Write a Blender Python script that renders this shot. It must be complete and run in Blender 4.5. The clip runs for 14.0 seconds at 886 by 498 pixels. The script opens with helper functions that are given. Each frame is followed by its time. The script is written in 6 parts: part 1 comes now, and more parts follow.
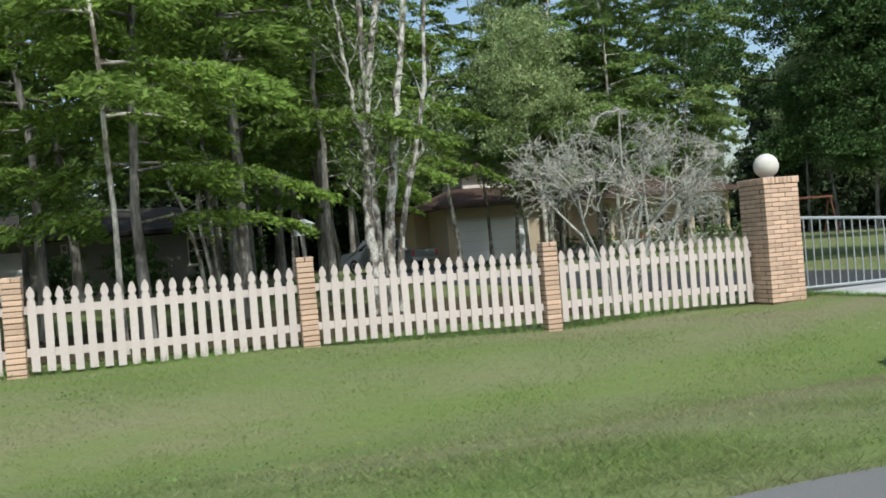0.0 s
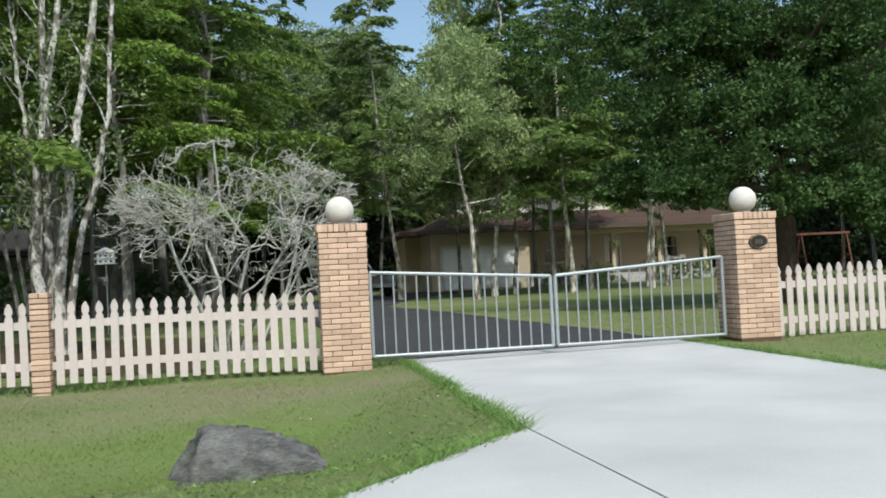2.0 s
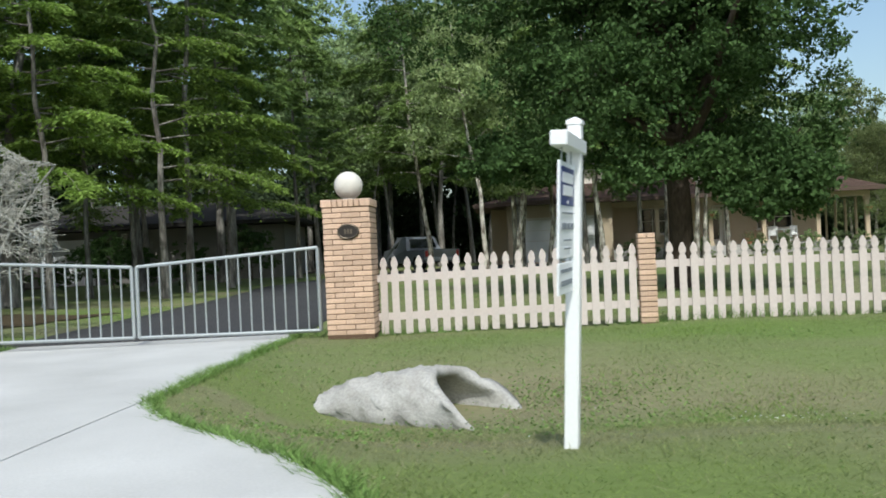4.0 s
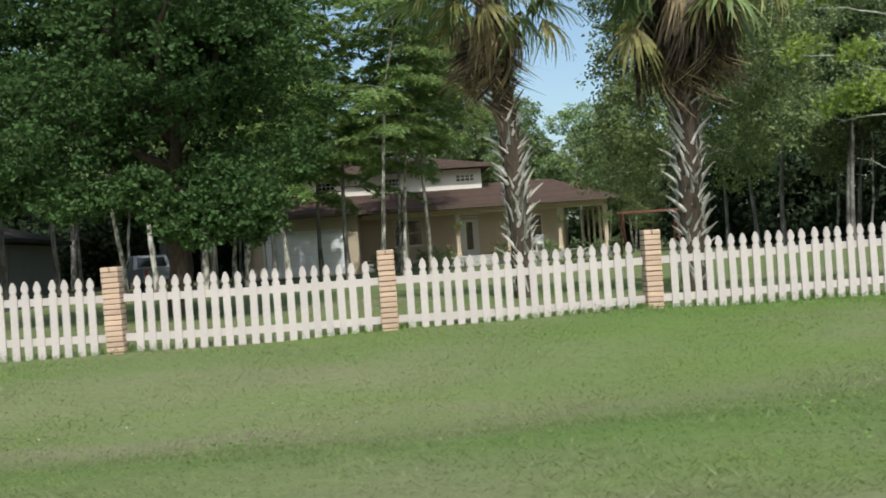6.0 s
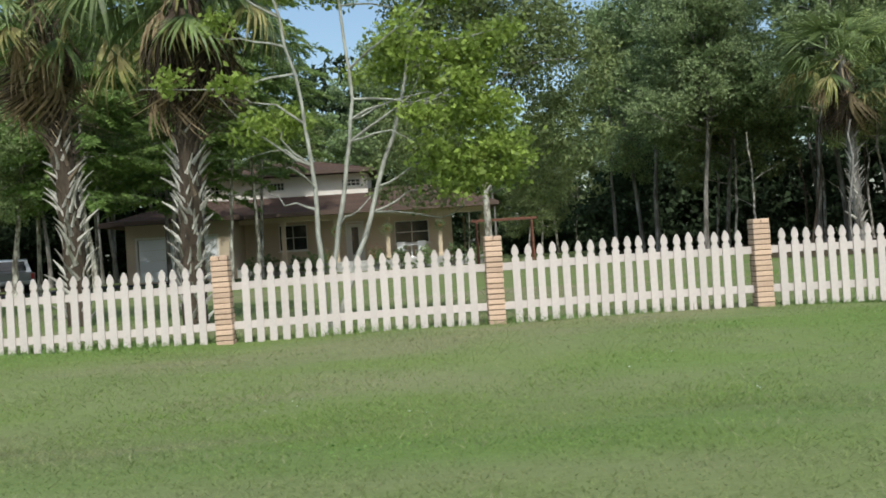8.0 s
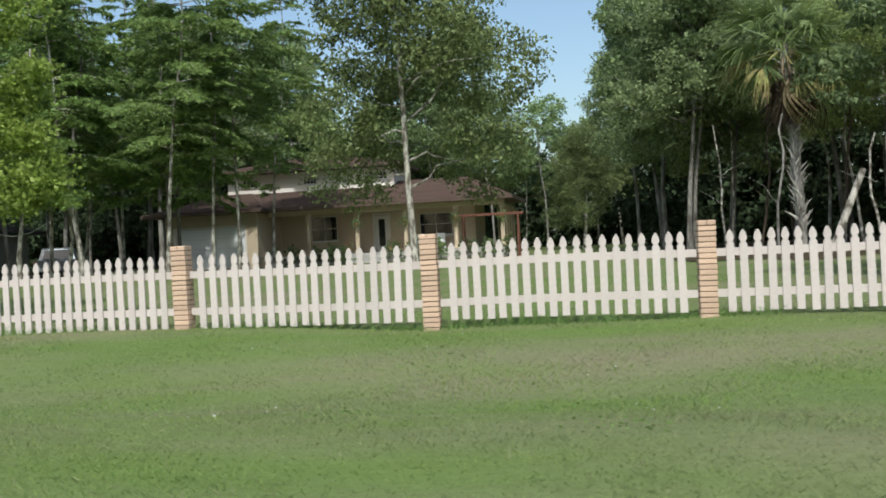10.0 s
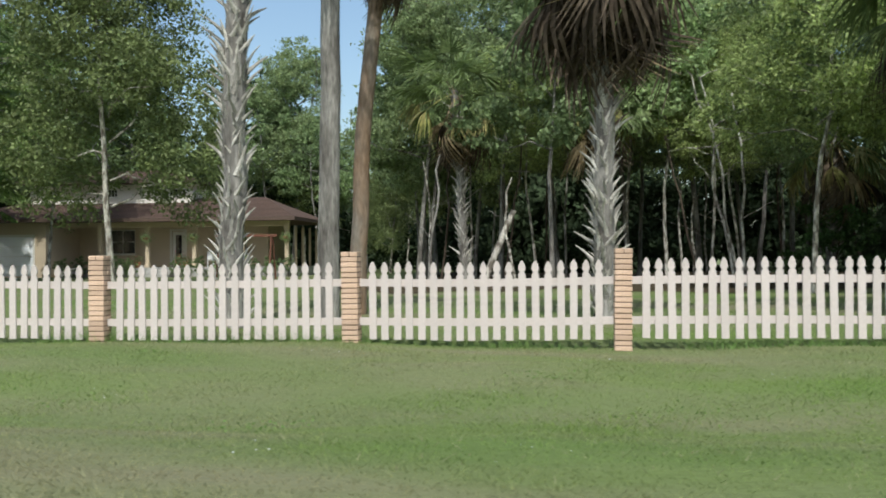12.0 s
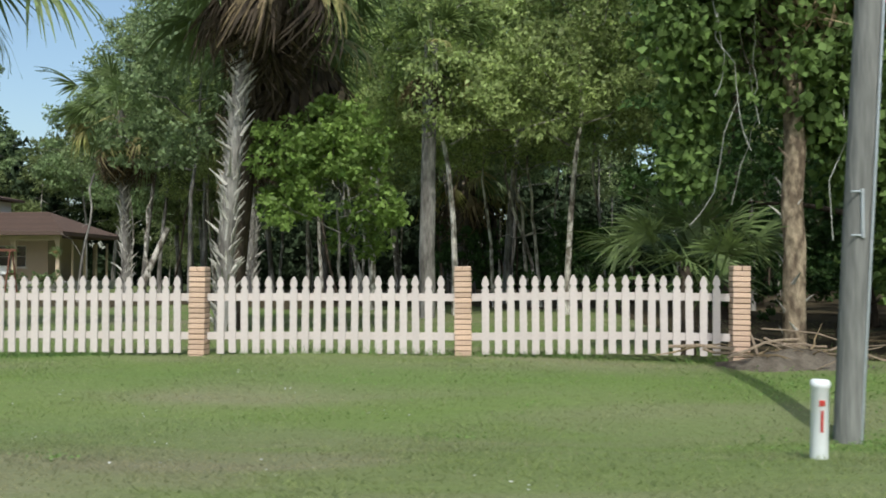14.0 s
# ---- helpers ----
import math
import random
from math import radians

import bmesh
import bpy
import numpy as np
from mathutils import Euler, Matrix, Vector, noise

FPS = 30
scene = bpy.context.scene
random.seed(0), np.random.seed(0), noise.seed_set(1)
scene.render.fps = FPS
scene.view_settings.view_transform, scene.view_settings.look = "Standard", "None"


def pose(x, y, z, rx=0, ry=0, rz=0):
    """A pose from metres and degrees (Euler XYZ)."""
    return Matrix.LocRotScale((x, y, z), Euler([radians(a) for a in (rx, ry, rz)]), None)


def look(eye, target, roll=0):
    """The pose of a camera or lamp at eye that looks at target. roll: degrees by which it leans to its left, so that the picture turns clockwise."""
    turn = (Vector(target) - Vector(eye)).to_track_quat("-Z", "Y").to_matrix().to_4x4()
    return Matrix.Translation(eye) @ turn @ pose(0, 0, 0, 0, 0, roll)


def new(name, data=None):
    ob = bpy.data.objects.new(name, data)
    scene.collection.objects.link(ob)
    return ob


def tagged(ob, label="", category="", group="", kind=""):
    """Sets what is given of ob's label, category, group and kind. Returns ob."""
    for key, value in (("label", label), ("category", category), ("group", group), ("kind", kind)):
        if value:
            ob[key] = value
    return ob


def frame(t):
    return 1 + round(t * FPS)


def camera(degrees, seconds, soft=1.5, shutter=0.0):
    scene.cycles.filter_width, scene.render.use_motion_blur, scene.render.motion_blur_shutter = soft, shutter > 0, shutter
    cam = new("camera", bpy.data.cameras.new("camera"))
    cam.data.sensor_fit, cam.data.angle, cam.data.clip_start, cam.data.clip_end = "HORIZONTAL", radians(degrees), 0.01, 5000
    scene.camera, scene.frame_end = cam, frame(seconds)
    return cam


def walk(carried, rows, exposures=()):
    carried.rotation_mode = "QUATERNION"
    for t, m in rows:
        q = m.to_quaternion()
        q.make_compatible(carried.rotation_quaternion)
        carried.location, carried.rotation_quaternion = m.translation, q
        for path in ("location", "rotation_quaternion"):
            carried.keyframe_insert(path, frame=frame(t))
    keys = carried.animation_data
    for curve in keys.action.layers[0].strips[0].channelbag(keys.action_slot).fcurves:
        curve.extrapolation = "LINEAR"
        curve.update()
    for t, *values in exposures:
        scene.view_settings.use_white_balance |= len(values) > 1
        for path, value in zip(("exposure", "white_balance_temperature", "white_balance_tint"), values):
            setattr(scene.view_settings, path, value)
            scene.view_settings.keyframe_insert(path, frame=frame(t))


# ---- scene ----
cam = camera(53.5, 14.0, 1.75, 0.08)
PATH = [
    (0, (-16.272, -10.147, 1.084), (-15.677, -8.238, 1.078), -4.7),
    (0.5, (-14.563, -10.177, 1.062), (-14.033, -8.248, 1.089), -4.1),
    (1, (-12.771, -10.198, 1.060), (-12.289, -8.257, 1.089), -4.5),
    (1.5, (-10.960, -10.259, 1.033), (-10.513, -8.310, 1.075), -4.2),
    (2, (-9.131, -10.274, 1.032), (-8.771, -8.308, 1.087), -2.8),
    (4.5, (0.221, -10.232, 0.941), (0.062, -8.238, 0.934), -2.9),
    (5, (2.227, -10.203, 0.926), (2.154, -8.205, 0.911), -3.4),
    (5.5, (4.238, -10.175, 0.922), (4.28, -8.176, 0.898), -4.3),
    (6, (6.254, -10.182, 0.94), (6.37, -8.186, 0.944), -4.0),
    (6.5, (8.314, -10.215, 0.949), (8.503, -8.223, 0.954), -4.4),
    (7, (10.404, -10.17, 0.968), (10.601, -8.179, 0.961), -3.5),
    (7.5, (12.518, -10.12, 0.972), (12.664, -8.125, 0.97), -3.4),
    (10, (23.644, -10.05, 0.972), (23.291, -8.081, 0.955), -3.0),
    (10.5, (25.973, -10.077, 0.972), (25.637, -8.106, 0.978), -1.7),
    (11, (28.324, -10.056, 0.974), (28.041, -8.076, 0.985), -1.6),
    (11.5, (30.749, -10.031, 0.974), (30.511, -8.046, 0.987), -2.0),
    (12, (33.284, -10.032, 0.976), (33.041, -8.047, 0.997), -0.4),
    (12.5, (35.878, -10.046, 0.981), (35.668, -8.058, 1.026), -0.4),
    (13, (38.492, -10.061, 1.003), (38.307, -8.071, 1.063), -0.8),
    (13.5, (41.152, -10.085, 0.997), (41.01, -8.09, 1.047), -1.2),
    (14, (43.84, -10.106, 0.999), (43.703, -8.111, 1.055), -0.0),
]
walk(cam, [(t, look(eye, target, roll)) for t, eye, target, roll in PATH], [(0, 0.21, 6270, 3.5), (14, 0.21, 6270, 3.5)])


# ---- world, sun, exposure ----
SUN_EL, SUN_AZ = radians(52), radians(174)   # azimuth counted clockwise from +y
world = bpy.data.worlds.new("world")
scene.world = world
world.use_nodes = True
wn = world.node_tree
sky = wn.nodes.new("ShaderNodeTexSky")
sky.sky_type = "NISHITA"
sky.sun_disc = False
sky.sun_elevation = SUN_EL
sky.sun_rotation = SUN_AZ
sky.air_density, sky.dust_density, sky.ozone_density = 1.15, 2.7, 1.0
wn.nodes["Background"].inputs["Strength"].default_value = 0.15
wn.links.new(sky.outputs["Color"], wn.nodes["Background"].inputs["Color"])
sun_data = bpy.data.lights.new("sun", "SUN")
sun_data.energy, sun_data.angle, sun_data.color = 2.75, radians(0.53), (1.0, 0.965, 0.91)
sun = new("sun", sun_data)
to_sun = Vector((math.sin(SUN_AZ) * math.cos(SUN_EL), math.cos(SUN_AZ) * math.cos(SUN_EL), math.sin(SUN_EL)))
sun.matrix_world = look(to_sun * 60, (0, 0, 0))


# ---- materials ----
def material(name, colour, rough=0.7, vary=0.25, scale=6.0, fine=60.0, bump=0.3, metal=0.0, second=None, amount=0.5,
             island=0.0, each=0.0, coat=0.0, translucent=0.0, stretch=(1, 1, 1), spec=0.5, bump_scale=None, sharp=0.22, third=None, third_scale=0.2, third_amount=0.8):
    """A procedural surface: a base colour, coarse patches of a second one, fine grain, relief."""
    m = bpy.data.materials.new(name)
    m.use_nodes = True
    nt = m.node_tree
    n, l = nt.nodes, nt.links
    bsdf = n["Principled BSDF"]
    bsdf.inputs["Roughness"].default_value = rough
    bsdf.inputs["Metallic"].default_value = metal
    bsdf.inputs["Specular IOR Level"].default_value = spec
    bsdf.inputs["Coat Weight"].default_value = coat
    pos = n.new("ShaderNodeTexCoord")
    mapping = n.new("ShaderNodeMapping")
    mapping.inputs["Scale"].default_value = stretch
    l.new(pos.outputs["Object"], mapping.inputs["Vector"])
    big = n.new("ShaderNodeTexNoise")
    big.inputs["Scale"].default_value, big.inputs["Detail"].default_value = scale, 4
    l.new(mapping.outputs[0], big.inputs["Vector"])
    small = n.new("ShaderNodeTexNoise")
    small.inputs["Scale"].default_value, small.inputs["Detail"].default_value = fine, 3
    l.new(mapping.outputs[0], small.inputs["Vector"])
    ramp = n.new("ShaderNodeValToRGB")
    second = second or [c * (1 - vary) for c in colour]
    ramp.color_ramp.elements[0].position, ramp.color_ramp.elements[1].position = 0.5 - sharp, 0.5 + sharp
    ramp.color_ramp.elements[0].color = (*[a * (1 - amount) + b * amount for a, b in zip(colour, second)], 1) if amount < 1 else (*second, 1)
    ramp.color_ramp.elements[1].color = (*colour, 1)
    l.new(big.outputs["Fac"], ramp.inputs["Fac"])
    grain = n.new("ShaderNodeMapRange")
    grain.inputs["To Min"].default_value, grain.inputs["To Max"].default_value = 1 - vary, 1 + vary
    grain.inputs["From Min"].default_value, grain.inputs["From Max"].default_value = 0.25, 0.75
    l.new(small.outputs["Fac"], grain.inputs["Value"])
    value = grain.outputs[0]
    for kind, size in (("island", island), ("each", each)):
        if not size:
            continue
        src = n.new("ShaderNodeNewGeometry" if kind == "island" else "ShaderNodeObjectInfo")
        span = n.new("ShaderNodeMapRange")
        span.inputs["To Min"].default_value, span.inputs["To Max"].default_value = 1 - size, 1 + size
        l.new(src.outputs["Random Per Island" if kind == "island" else "Random"], span.inputs["Value"])
        mul = n.new("ShaderNodeMath")
        mul.operation = "MULTIPLY"
        l.new(value, mul.inputs[0])
        l.new(span.outputs[0], mul.inputs[1])
        value = mul.outputs[0]
    tint = n.new("ShaderNodeVectorMath")
    tint.operation = "SCALE"
    colour_out = ramp.outputs["Color"]
    if third:
        broad = n.new("ShaderNodeTexNoise")
        broad.inputs["Scale"].default_value, broad.inputs["Detail"].default_value = third_scale, 5
        broad.inputs["Distortion"].default_value = 0.6
        l.new(mapping.outputs[0], broad.inputs["Vector"])
        span = n.new("ShaderNodeMapRange")
        span.interpolation_type = "SMOOTHSTEP"
        span.inputs["From Min"].default_value, span.inputs["From Max"].default_value = 0.44, 0.66
        span.inputs["To Max"].default_value = third_amount
        l.new(broad.outputs["Fac"], span.inputs["Value"])
        blend = n.new("ShaderNodeMixRGB")
        blend.inputs["Color2"].default_value = (*third, 1)
        l.new(span.outputs[0], blend.inputs["Fac"])
        l.new(colour_out, blend.inputs["Color1"])
        colour_out = blend.outputs["Color"]
    l.new(colour_out, tint.inputs[0])
    l.new(value, tint.inputs["Scale"])
    l.new(tint.outputs[0], bsdf.inputs["Base Color"])
    if bump:
        relief = n.new("ShaderNodeBump")
        relief.inputs["Strength"].default_value = bump
        relief.inputs["Distance"].default_value = bump_scale or 0.01
        l.new(small.outputs["Fac"], relief.inputs["Height"])
        l.new(relief.outputs[0], bsdf.inputs["Normal"])
    if translucent:
        glow = n.new("ShaderNodeBsdfTranslucent")
        l.new(tint.outputs[0], glow.inputs["Color"])
        mix = n.new("ShaderNodeMixShader")
        mix.inputs[0].default_value = translucent
        l.new(bsdf.outputs[0], mix.inputs[1])
        l.new(glow.outputs[0], mix.inputs[2])
        l.new(mix.outputs[0], n["Material Output"].inputs["Surface"])
    return m


M = {}
M["lawn"] = material("lawn", (0.121, 0.174, 0.052), 0.95, 0.16, 0.42, 34.0, 0.3, second=(0.200, 0.188, 0.113), amount=0.95, sharp=0.16, stretch=(0.35, 1.1, 1), spec=0.1, bump_scale=0.02, third=(0.122, 0.180, 0.044), third_scale=0.75, third_amount=0.55)
M["grass"] = material("grass", (0.240, 0.336, 0.104), 0.8, 0.18, 0.42, 5.0, 0, second=(0.358, 0.334, 0.206), amount=0.95, sharp=0.16, island=0.20, translucent=0.58, stretch=(0.35, 1.1, 1), spec=0.2, third=(0.240, 0.346, 0.086), third_scale=0.75, third_amount=0.55)
M["weed"] = material("weed", (0.18, 0.295, 0.078), 0.7, 0.25, 2.0, 20.0, 0, island=0.3, translucent=0.25, spec=0.3)
M["lush"] = material("lush", (0.195, 0.305, 0.068), 0.75, 0.2, 0.8, 8.0, 0, second=(0.225, 0.300, 0.075), island=0.3, translucent=0.42, spec=0.2)
M["straw"] = material("straw", (0.34, 0.34, 0.19), 0.8, 0.2, 2.0, 20.0, 0, island=0.3, translucent=0.3, spec=0.2)
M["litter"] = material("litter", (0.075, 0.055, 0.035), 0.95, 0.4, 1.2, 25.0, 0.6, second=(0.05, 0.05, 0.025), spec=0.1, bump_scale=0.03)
M["concrete"] = material("concrete", (0.54, 0.54, 0.53), 0.85, 0.08, 0.9, 90.0, 0.15, second=(0.40, 0.40, 0.39), amount=0.85, spec=0.3)
M["old_concrete"] = material("old_concrete", (0.15, 0.15, 0.14), 0.95, 0.35, 6.0, 40.0, 0.9, second=(0.07, 0.07, 0.07), amount=0.95, sharp=0.12, stretch=(0.6, 1.4, 1.6), spec=0.2)
M["pale_concrete"] = material("pale_concrete", (0.47, 0.46, 0.44), 0.9, 0.18, 4.0, 45.0, 0.6, second=(0.25, 0.24, 0.22), amount=0.8, spec=0.2)
M["asphalt"] = material("asphalt", (0.045, 0.046, 0.050), 0.9, 0.25, 0.8, 160.0, 0.4, second=(0.065, 0.065, 0.065), spec=0.3)
M["road"] = material("road", (0.17, 0.17, 0.165), 0.9, 0.25, 0.7, 140.0, 0.4, spec=0.3)
M["brick"] = material("brick", (0.555, 0.385, 0.280), 0.85, 0.14, 9.0, 70.0, 0.5, second=(0.60, 0.445, 0.35), each=0.15, spec=0.25)
M["mortar"] = material("mortar", (0.125, 0.080, 0.055), 0.95, 0.2, 6.0, 80.0, 0.4, spec=0.1)
M["picket"] = material("picket", (0.60, 0.53, 0.505), 0.6, 0.06, 1.6, 40.0, 0.08, second=(0.50, 0.435, 0.405), amount=0.8, each=0.05, spec=0.35)
M["ball"] = material("ball", (0.66, 0.63, 0.58), 0.9, 0.10, 8.0, 120.0, 0.35, second=(0.52, 0.49, 0.44), spec=0.2)
M["galvanised"] = material("galvanised", (0.40, 0.43, 0.44), 0.5, 0.12, 12.0, 60.0, 0.05, metal=0.6, each=0.05)
M["black_metal"] = material("black_metal", (0.022, 0.024, 0.028), 0.45, 0.2, 8.0, 120.0, 0.15, spec=0.5)
M["plaque"] = material("plaque", (0.035, 0.028, 0.024), 0.4, 0.2, 20.0, 90.0, 0.2, metal=0.4)
M["bronze"] = material("bronze", (0.16, 0.13, 0.10), 0.4, 0.2, 20.0, 90.0, 0.1, metal=0.6)
M["red_paint"] = material("red_paint", (0.42, 0.035, 0.025), 0.5, 0.15, 9.0, 60.0, 0.05)
M["white_vinyl"] = material("white_vinyl", (0.80, 0.81, 0.82), 0.4, 0.03, 5.0, 50.0, 0.03)
M["sign_blue"] = material("sign_blue", (0.020, 0.045, 0.20), 0.4, 0.08, 6.0, 50.0, 0.0)
M["sign_white"] = material("sign_white", (0.86, 0.88, 0.91), 0.4, 0.03, 6.0, 50.0, 0.0)
M["sign_grey"] = material("sign_grey", (0.22, 0.25, 0.30), 0.5, 0.05, 6.0, 50.0, 0.0)
M["stucco"] = material("stucco", (0.60, 0.49, 0.36), 0.9, 0.08, 1.5, 70.0, 0.3, second=(0.51, 0.41, 0.30), spec=0.2)
M["siding"] = material("siding", (0.82, 0.76, 0.70), 0.7, 0.05, 3.0, 50.0, 0.05)
M["shingle"] = material("shingle", (0.105, 0.070, 0.056), 0.95, 0.25, 2.5, 26.0, 0.5, second=(0.075, 0.052, 0.044), each=0.12, spec=0.15)
# outbuilding shingle, darkened in colour to stand in for shade from the trees
M["shingle_shaded"] = material("shingle_shaded", (0.048, 0.044, 0.041), 0.95, 0.25, 2.5, 26.0, 0.5, second=(0.03, 0.03, 0.026), spec=0.1)
M["fascia"] = material("fascia", (0.10, 0.065, 0.05), 0.7, 0.15, 4.0, 50.0, 0.1)
M["trim_white"] = material("trim_white", (0.72, 0.69, 0.64), 0.6, 0.05, 4.0, 50.0, 0.05)
M["garage_door"] = material("garage_door", (0.85, 0.86, 0.88), 0.6, 0.05, 3.0, 50.0, 0.05)
M["glass_dark"] = material("glass_dark", (0.015, 0.018, 0.02), 0.08, 0.1, 2.0, 20.0, 0.0, spec=0.6)
M["grey_wall"] = material("grey_wall", (0.21, 0.20, 0.185), 0.9, 0.15, 1.5, 40.0, 0.2)
M["wood_red"] = material("wood_red", (0.17, 0.068, 0.042), 0.8, 0.25, 5.0, 50.0, 0.2, stretch=(1, 1, 0.2))
M["lattice"] = material("lattice", (0.50, 0.40, 0.28), 0.8, 0.15, 5.0, 50.0, 0.1)
M["car_silver"] = material("car_silver", (0.22, 0.24, 0.27), 0.35, 0.04, 3.0, 40.0, 0.0, metal=0.3, coat=0.4)
M["tyre"] = material("tyre", (0.02, 0.02, 0.02), 0.9, 0.2, 9.0, 60.0, 0.2)
M["bark_pale"] = material("bark_pale", (0.55, 0.52, 0.46), 0.9, 0.30, 7.0, 26.0, 0.8, second=(0.13, 0.11, 0.09), amount=0.95, stretch=(1, 1, 0.45), sharp=0.10, spec=0.1, bump_scale=0.02)
M["bark_stem"] = material("bark_stem", (0.40, 0.40, 0.35), 0.9, 0.25, 7.0, 26.0, 0.5, second=(0.20, 0.20, 0.17), amount=0.9, stretch=(1, 1, 0.45), sharp=0.14, spec=0.1)
M["bark_grey"] = material("bark_grey", (0.31, 0.295, 0.27), 0.95, 0.42, 4.5, 24.0, 1.0, second=(0.10, 0.09, 0.08), amount=0.92, stretch=(1, 1, 0.22), sharp=0.14, spec=0.1, bump_scale=0.03)
M["bark_dark"] = material("bark_dark", (0.085, 0.066, 0.05), 0.95, 0.35, 4.0, 22.0, 0.9, second=(0.045, 0.036, 0.028), stretch=(1, 1, 0.25), spec=0.1, bump_scale=0.03)
M["bark_rust"] = material("bark_rust", (0.22, 0.135, 0.080), 0.95, 0.3, 3.0, 20.0, 0.8, second=(0.22, 0.20, 0.17), amount=0.9, stretch=(1, 1, 0.3), spec=0.1, bump_scale=0.03)
M["lichen"] = material("lichen", (0.49, 0.495, 0.445), 0.95, 0.25, 9.0, 40.0, 0.5, second=(0.24, 0.225, 0.19), amount=0.9, spec=0.1)
M["boot"] = material("boot", (0.52, 0.50, 0.45), 0.9, 0.3, 5.0, 40.0, 0.6, second=(0.23, 0.21, 0.18), amount=0.9, each=0.35, spec=0.12)
M["boot_old"] = material("boot_old", (0.21, 0.165, 0.12), 0.9, 0.3, 5.0, 40.0, 0.6, second=(0.085, 0.062, 0.045), amount=0.9, each=0.35, spec=0.1)
M["leaf_cypress"] = material("leaf_cypress", (0.192, 0.282, 0.078), 0.7, 0.2, 0.6, 6.0, 0, second=(0.092, 0.155, 0.048), island=0.35, each=0.15, translucent=0.35, spec=0.25)
M["leaf_feather"] = material("leaf_feather", (0.205, 0.305, 0.056), 0.65, 0.2, 0.6, 6.0, 0, second=(0.098, 0.172, 0.040), island=0.4, each=0.15, translucent=0.4, spec=0.3)
M["leaf_oak"] = material("leaf_oak", (0.069, 0.121, 0.038), 0.6, 0.2, 0.7, 6.0, 0, second=(0.042, 0.086, 0.027), island=0.35, each=0.12, translucent=0.25, spec=0.12)
M["leaf_wood"] = material("leaf_wood", (0.255, 0.338, 0.148), 0.6, 0.2, 0.5, 6.0, 0, second=(0.135, 0.196, 0.090), island=0.45, each=0.3, translucent=0.4, spec=0.3)
M["leaf_bright"] = material("leaf_bright", (0.330, 0.420, 0.090), 0.5, 0.2, 0.9, 6.0, 0, second=(0.17, 0.25, 0.056), island=0.35, translucent=0.5, spec=0.35)
# leaf_wood made lighter and greyer: haze over the tall trees is put into the colour
M["leaf_tall_hazed"] = material("leaf_tall_hazed", (0.305, 0.377, 0.176), 0.55, 0.2, 0.5, 6.0, 0, second=(0.175, 0.235, 0.115), island=0.45, each=0.2, translucent=0.45, spec=0.3)
M["leaf_gold"] = material("leaf_gold", (0.205, 0.250, 0.095), 0.55, 0.2, 0.7, 6.0, 0, second=(0.110, 0.145, 0.055), island=0.4, translucent=0.35, spec=0.3)
M["leaf_light"] = material("leaf_light", (0.300, 0.370, 0.165), 0.55, 0.2, 0.5, 6.0, 0, second=(0.170, 0.235, 0.105), island=0.45, each=0.25, translucent=0.45, spec=0.3)
M["leaf_pale"] = material("leaf_pale", (0.370, 0.440, 0.165), 0.55, 0.2, 0.5, 6.0, 0, second=(0.215, 0.285, 0.105), island=0.45, each=0.2, translucent=0.5, spec=0.3)
M["leaf_house"] = material("leaf_house", (0.240, 0.330, 0.105), 0.7, 0.2, 0.6, 6.0, 0, second=(0.130, 0.200, 0.066), island=0.35, each=0.15, translucent=0.4, spec=0.25)
# far foliage, near black: the shade under the canopy is put into its colour
M["leaf_far_shaded"] = material("leaf_far_shaded", (0.056, 0.080, 0.042), 0.95, 0.2, 0.12, 3.0, 0, second=(0.036, 0.052, 0.029), island=0.4, translucent=0.2, spec=0.03)
M["frond"] = material("frond", (0.185, 0.245, 0.085), 0.5, 0.2, 1.2, 14.0, 0, second=(0.100, 0.150, 0.058), island=0.25, each=0.3, translucent=0.3, spec=0.4)
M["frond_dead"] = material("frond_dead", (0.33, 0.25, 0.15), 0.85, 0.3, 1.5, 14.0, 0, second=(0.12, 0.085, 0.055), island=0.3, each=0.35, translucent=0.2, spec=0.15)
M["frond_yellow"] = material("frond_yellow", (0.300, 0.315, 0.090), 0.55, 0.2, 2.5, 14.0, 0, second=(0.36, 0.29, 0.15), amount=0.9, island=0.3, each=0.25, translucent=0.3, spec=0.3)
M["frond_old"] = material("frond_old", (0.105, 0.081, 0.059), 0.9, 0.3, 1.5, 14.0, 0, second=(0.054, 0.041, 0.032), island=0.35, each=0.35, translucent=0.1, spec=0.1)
M["leaf_green"] = material("leaf_green", (0.220, 0.318, 0.070), 0.55, 0.2, 0.9, 6.0, 0, second=(0.100, 0.170, 0.046), island=0.4, translucent=0.4, spec=0.3)
M["bark_mottled"] = material("bark_mottled", (0.53, 0.515, 0.475), 0.9, 0.42, 8.0, 30.0, 0.9, second=(0.13, 0.115, 0.095), amount=0.97, stretch=(1, 1, 0.6), sharp=0.06, spec=0.1, bump_scale=0.02)
M["bark_patch"] = material("bark_patch", (0.31, 0.245, 0.17), 0.95, 0.40, 9.0, 22.0, 0.9, second=(0.095, 0.070, 0.050), amount=0.95, stretch=(1, 1, 0.5), sharp=0.10, spec=0.1, bump_scale=0.03)
M["flower_red"] = material("flower_red", (0.45, 0.05, 0.09), 0.6, 0.2, 6.0, 30.0, 0, island=0.3)
M["terracotta"] = material("terracotta", (0.36, 0.17, 0.09), 0.8, 0.15, 7.0, 60.0, 0.2)
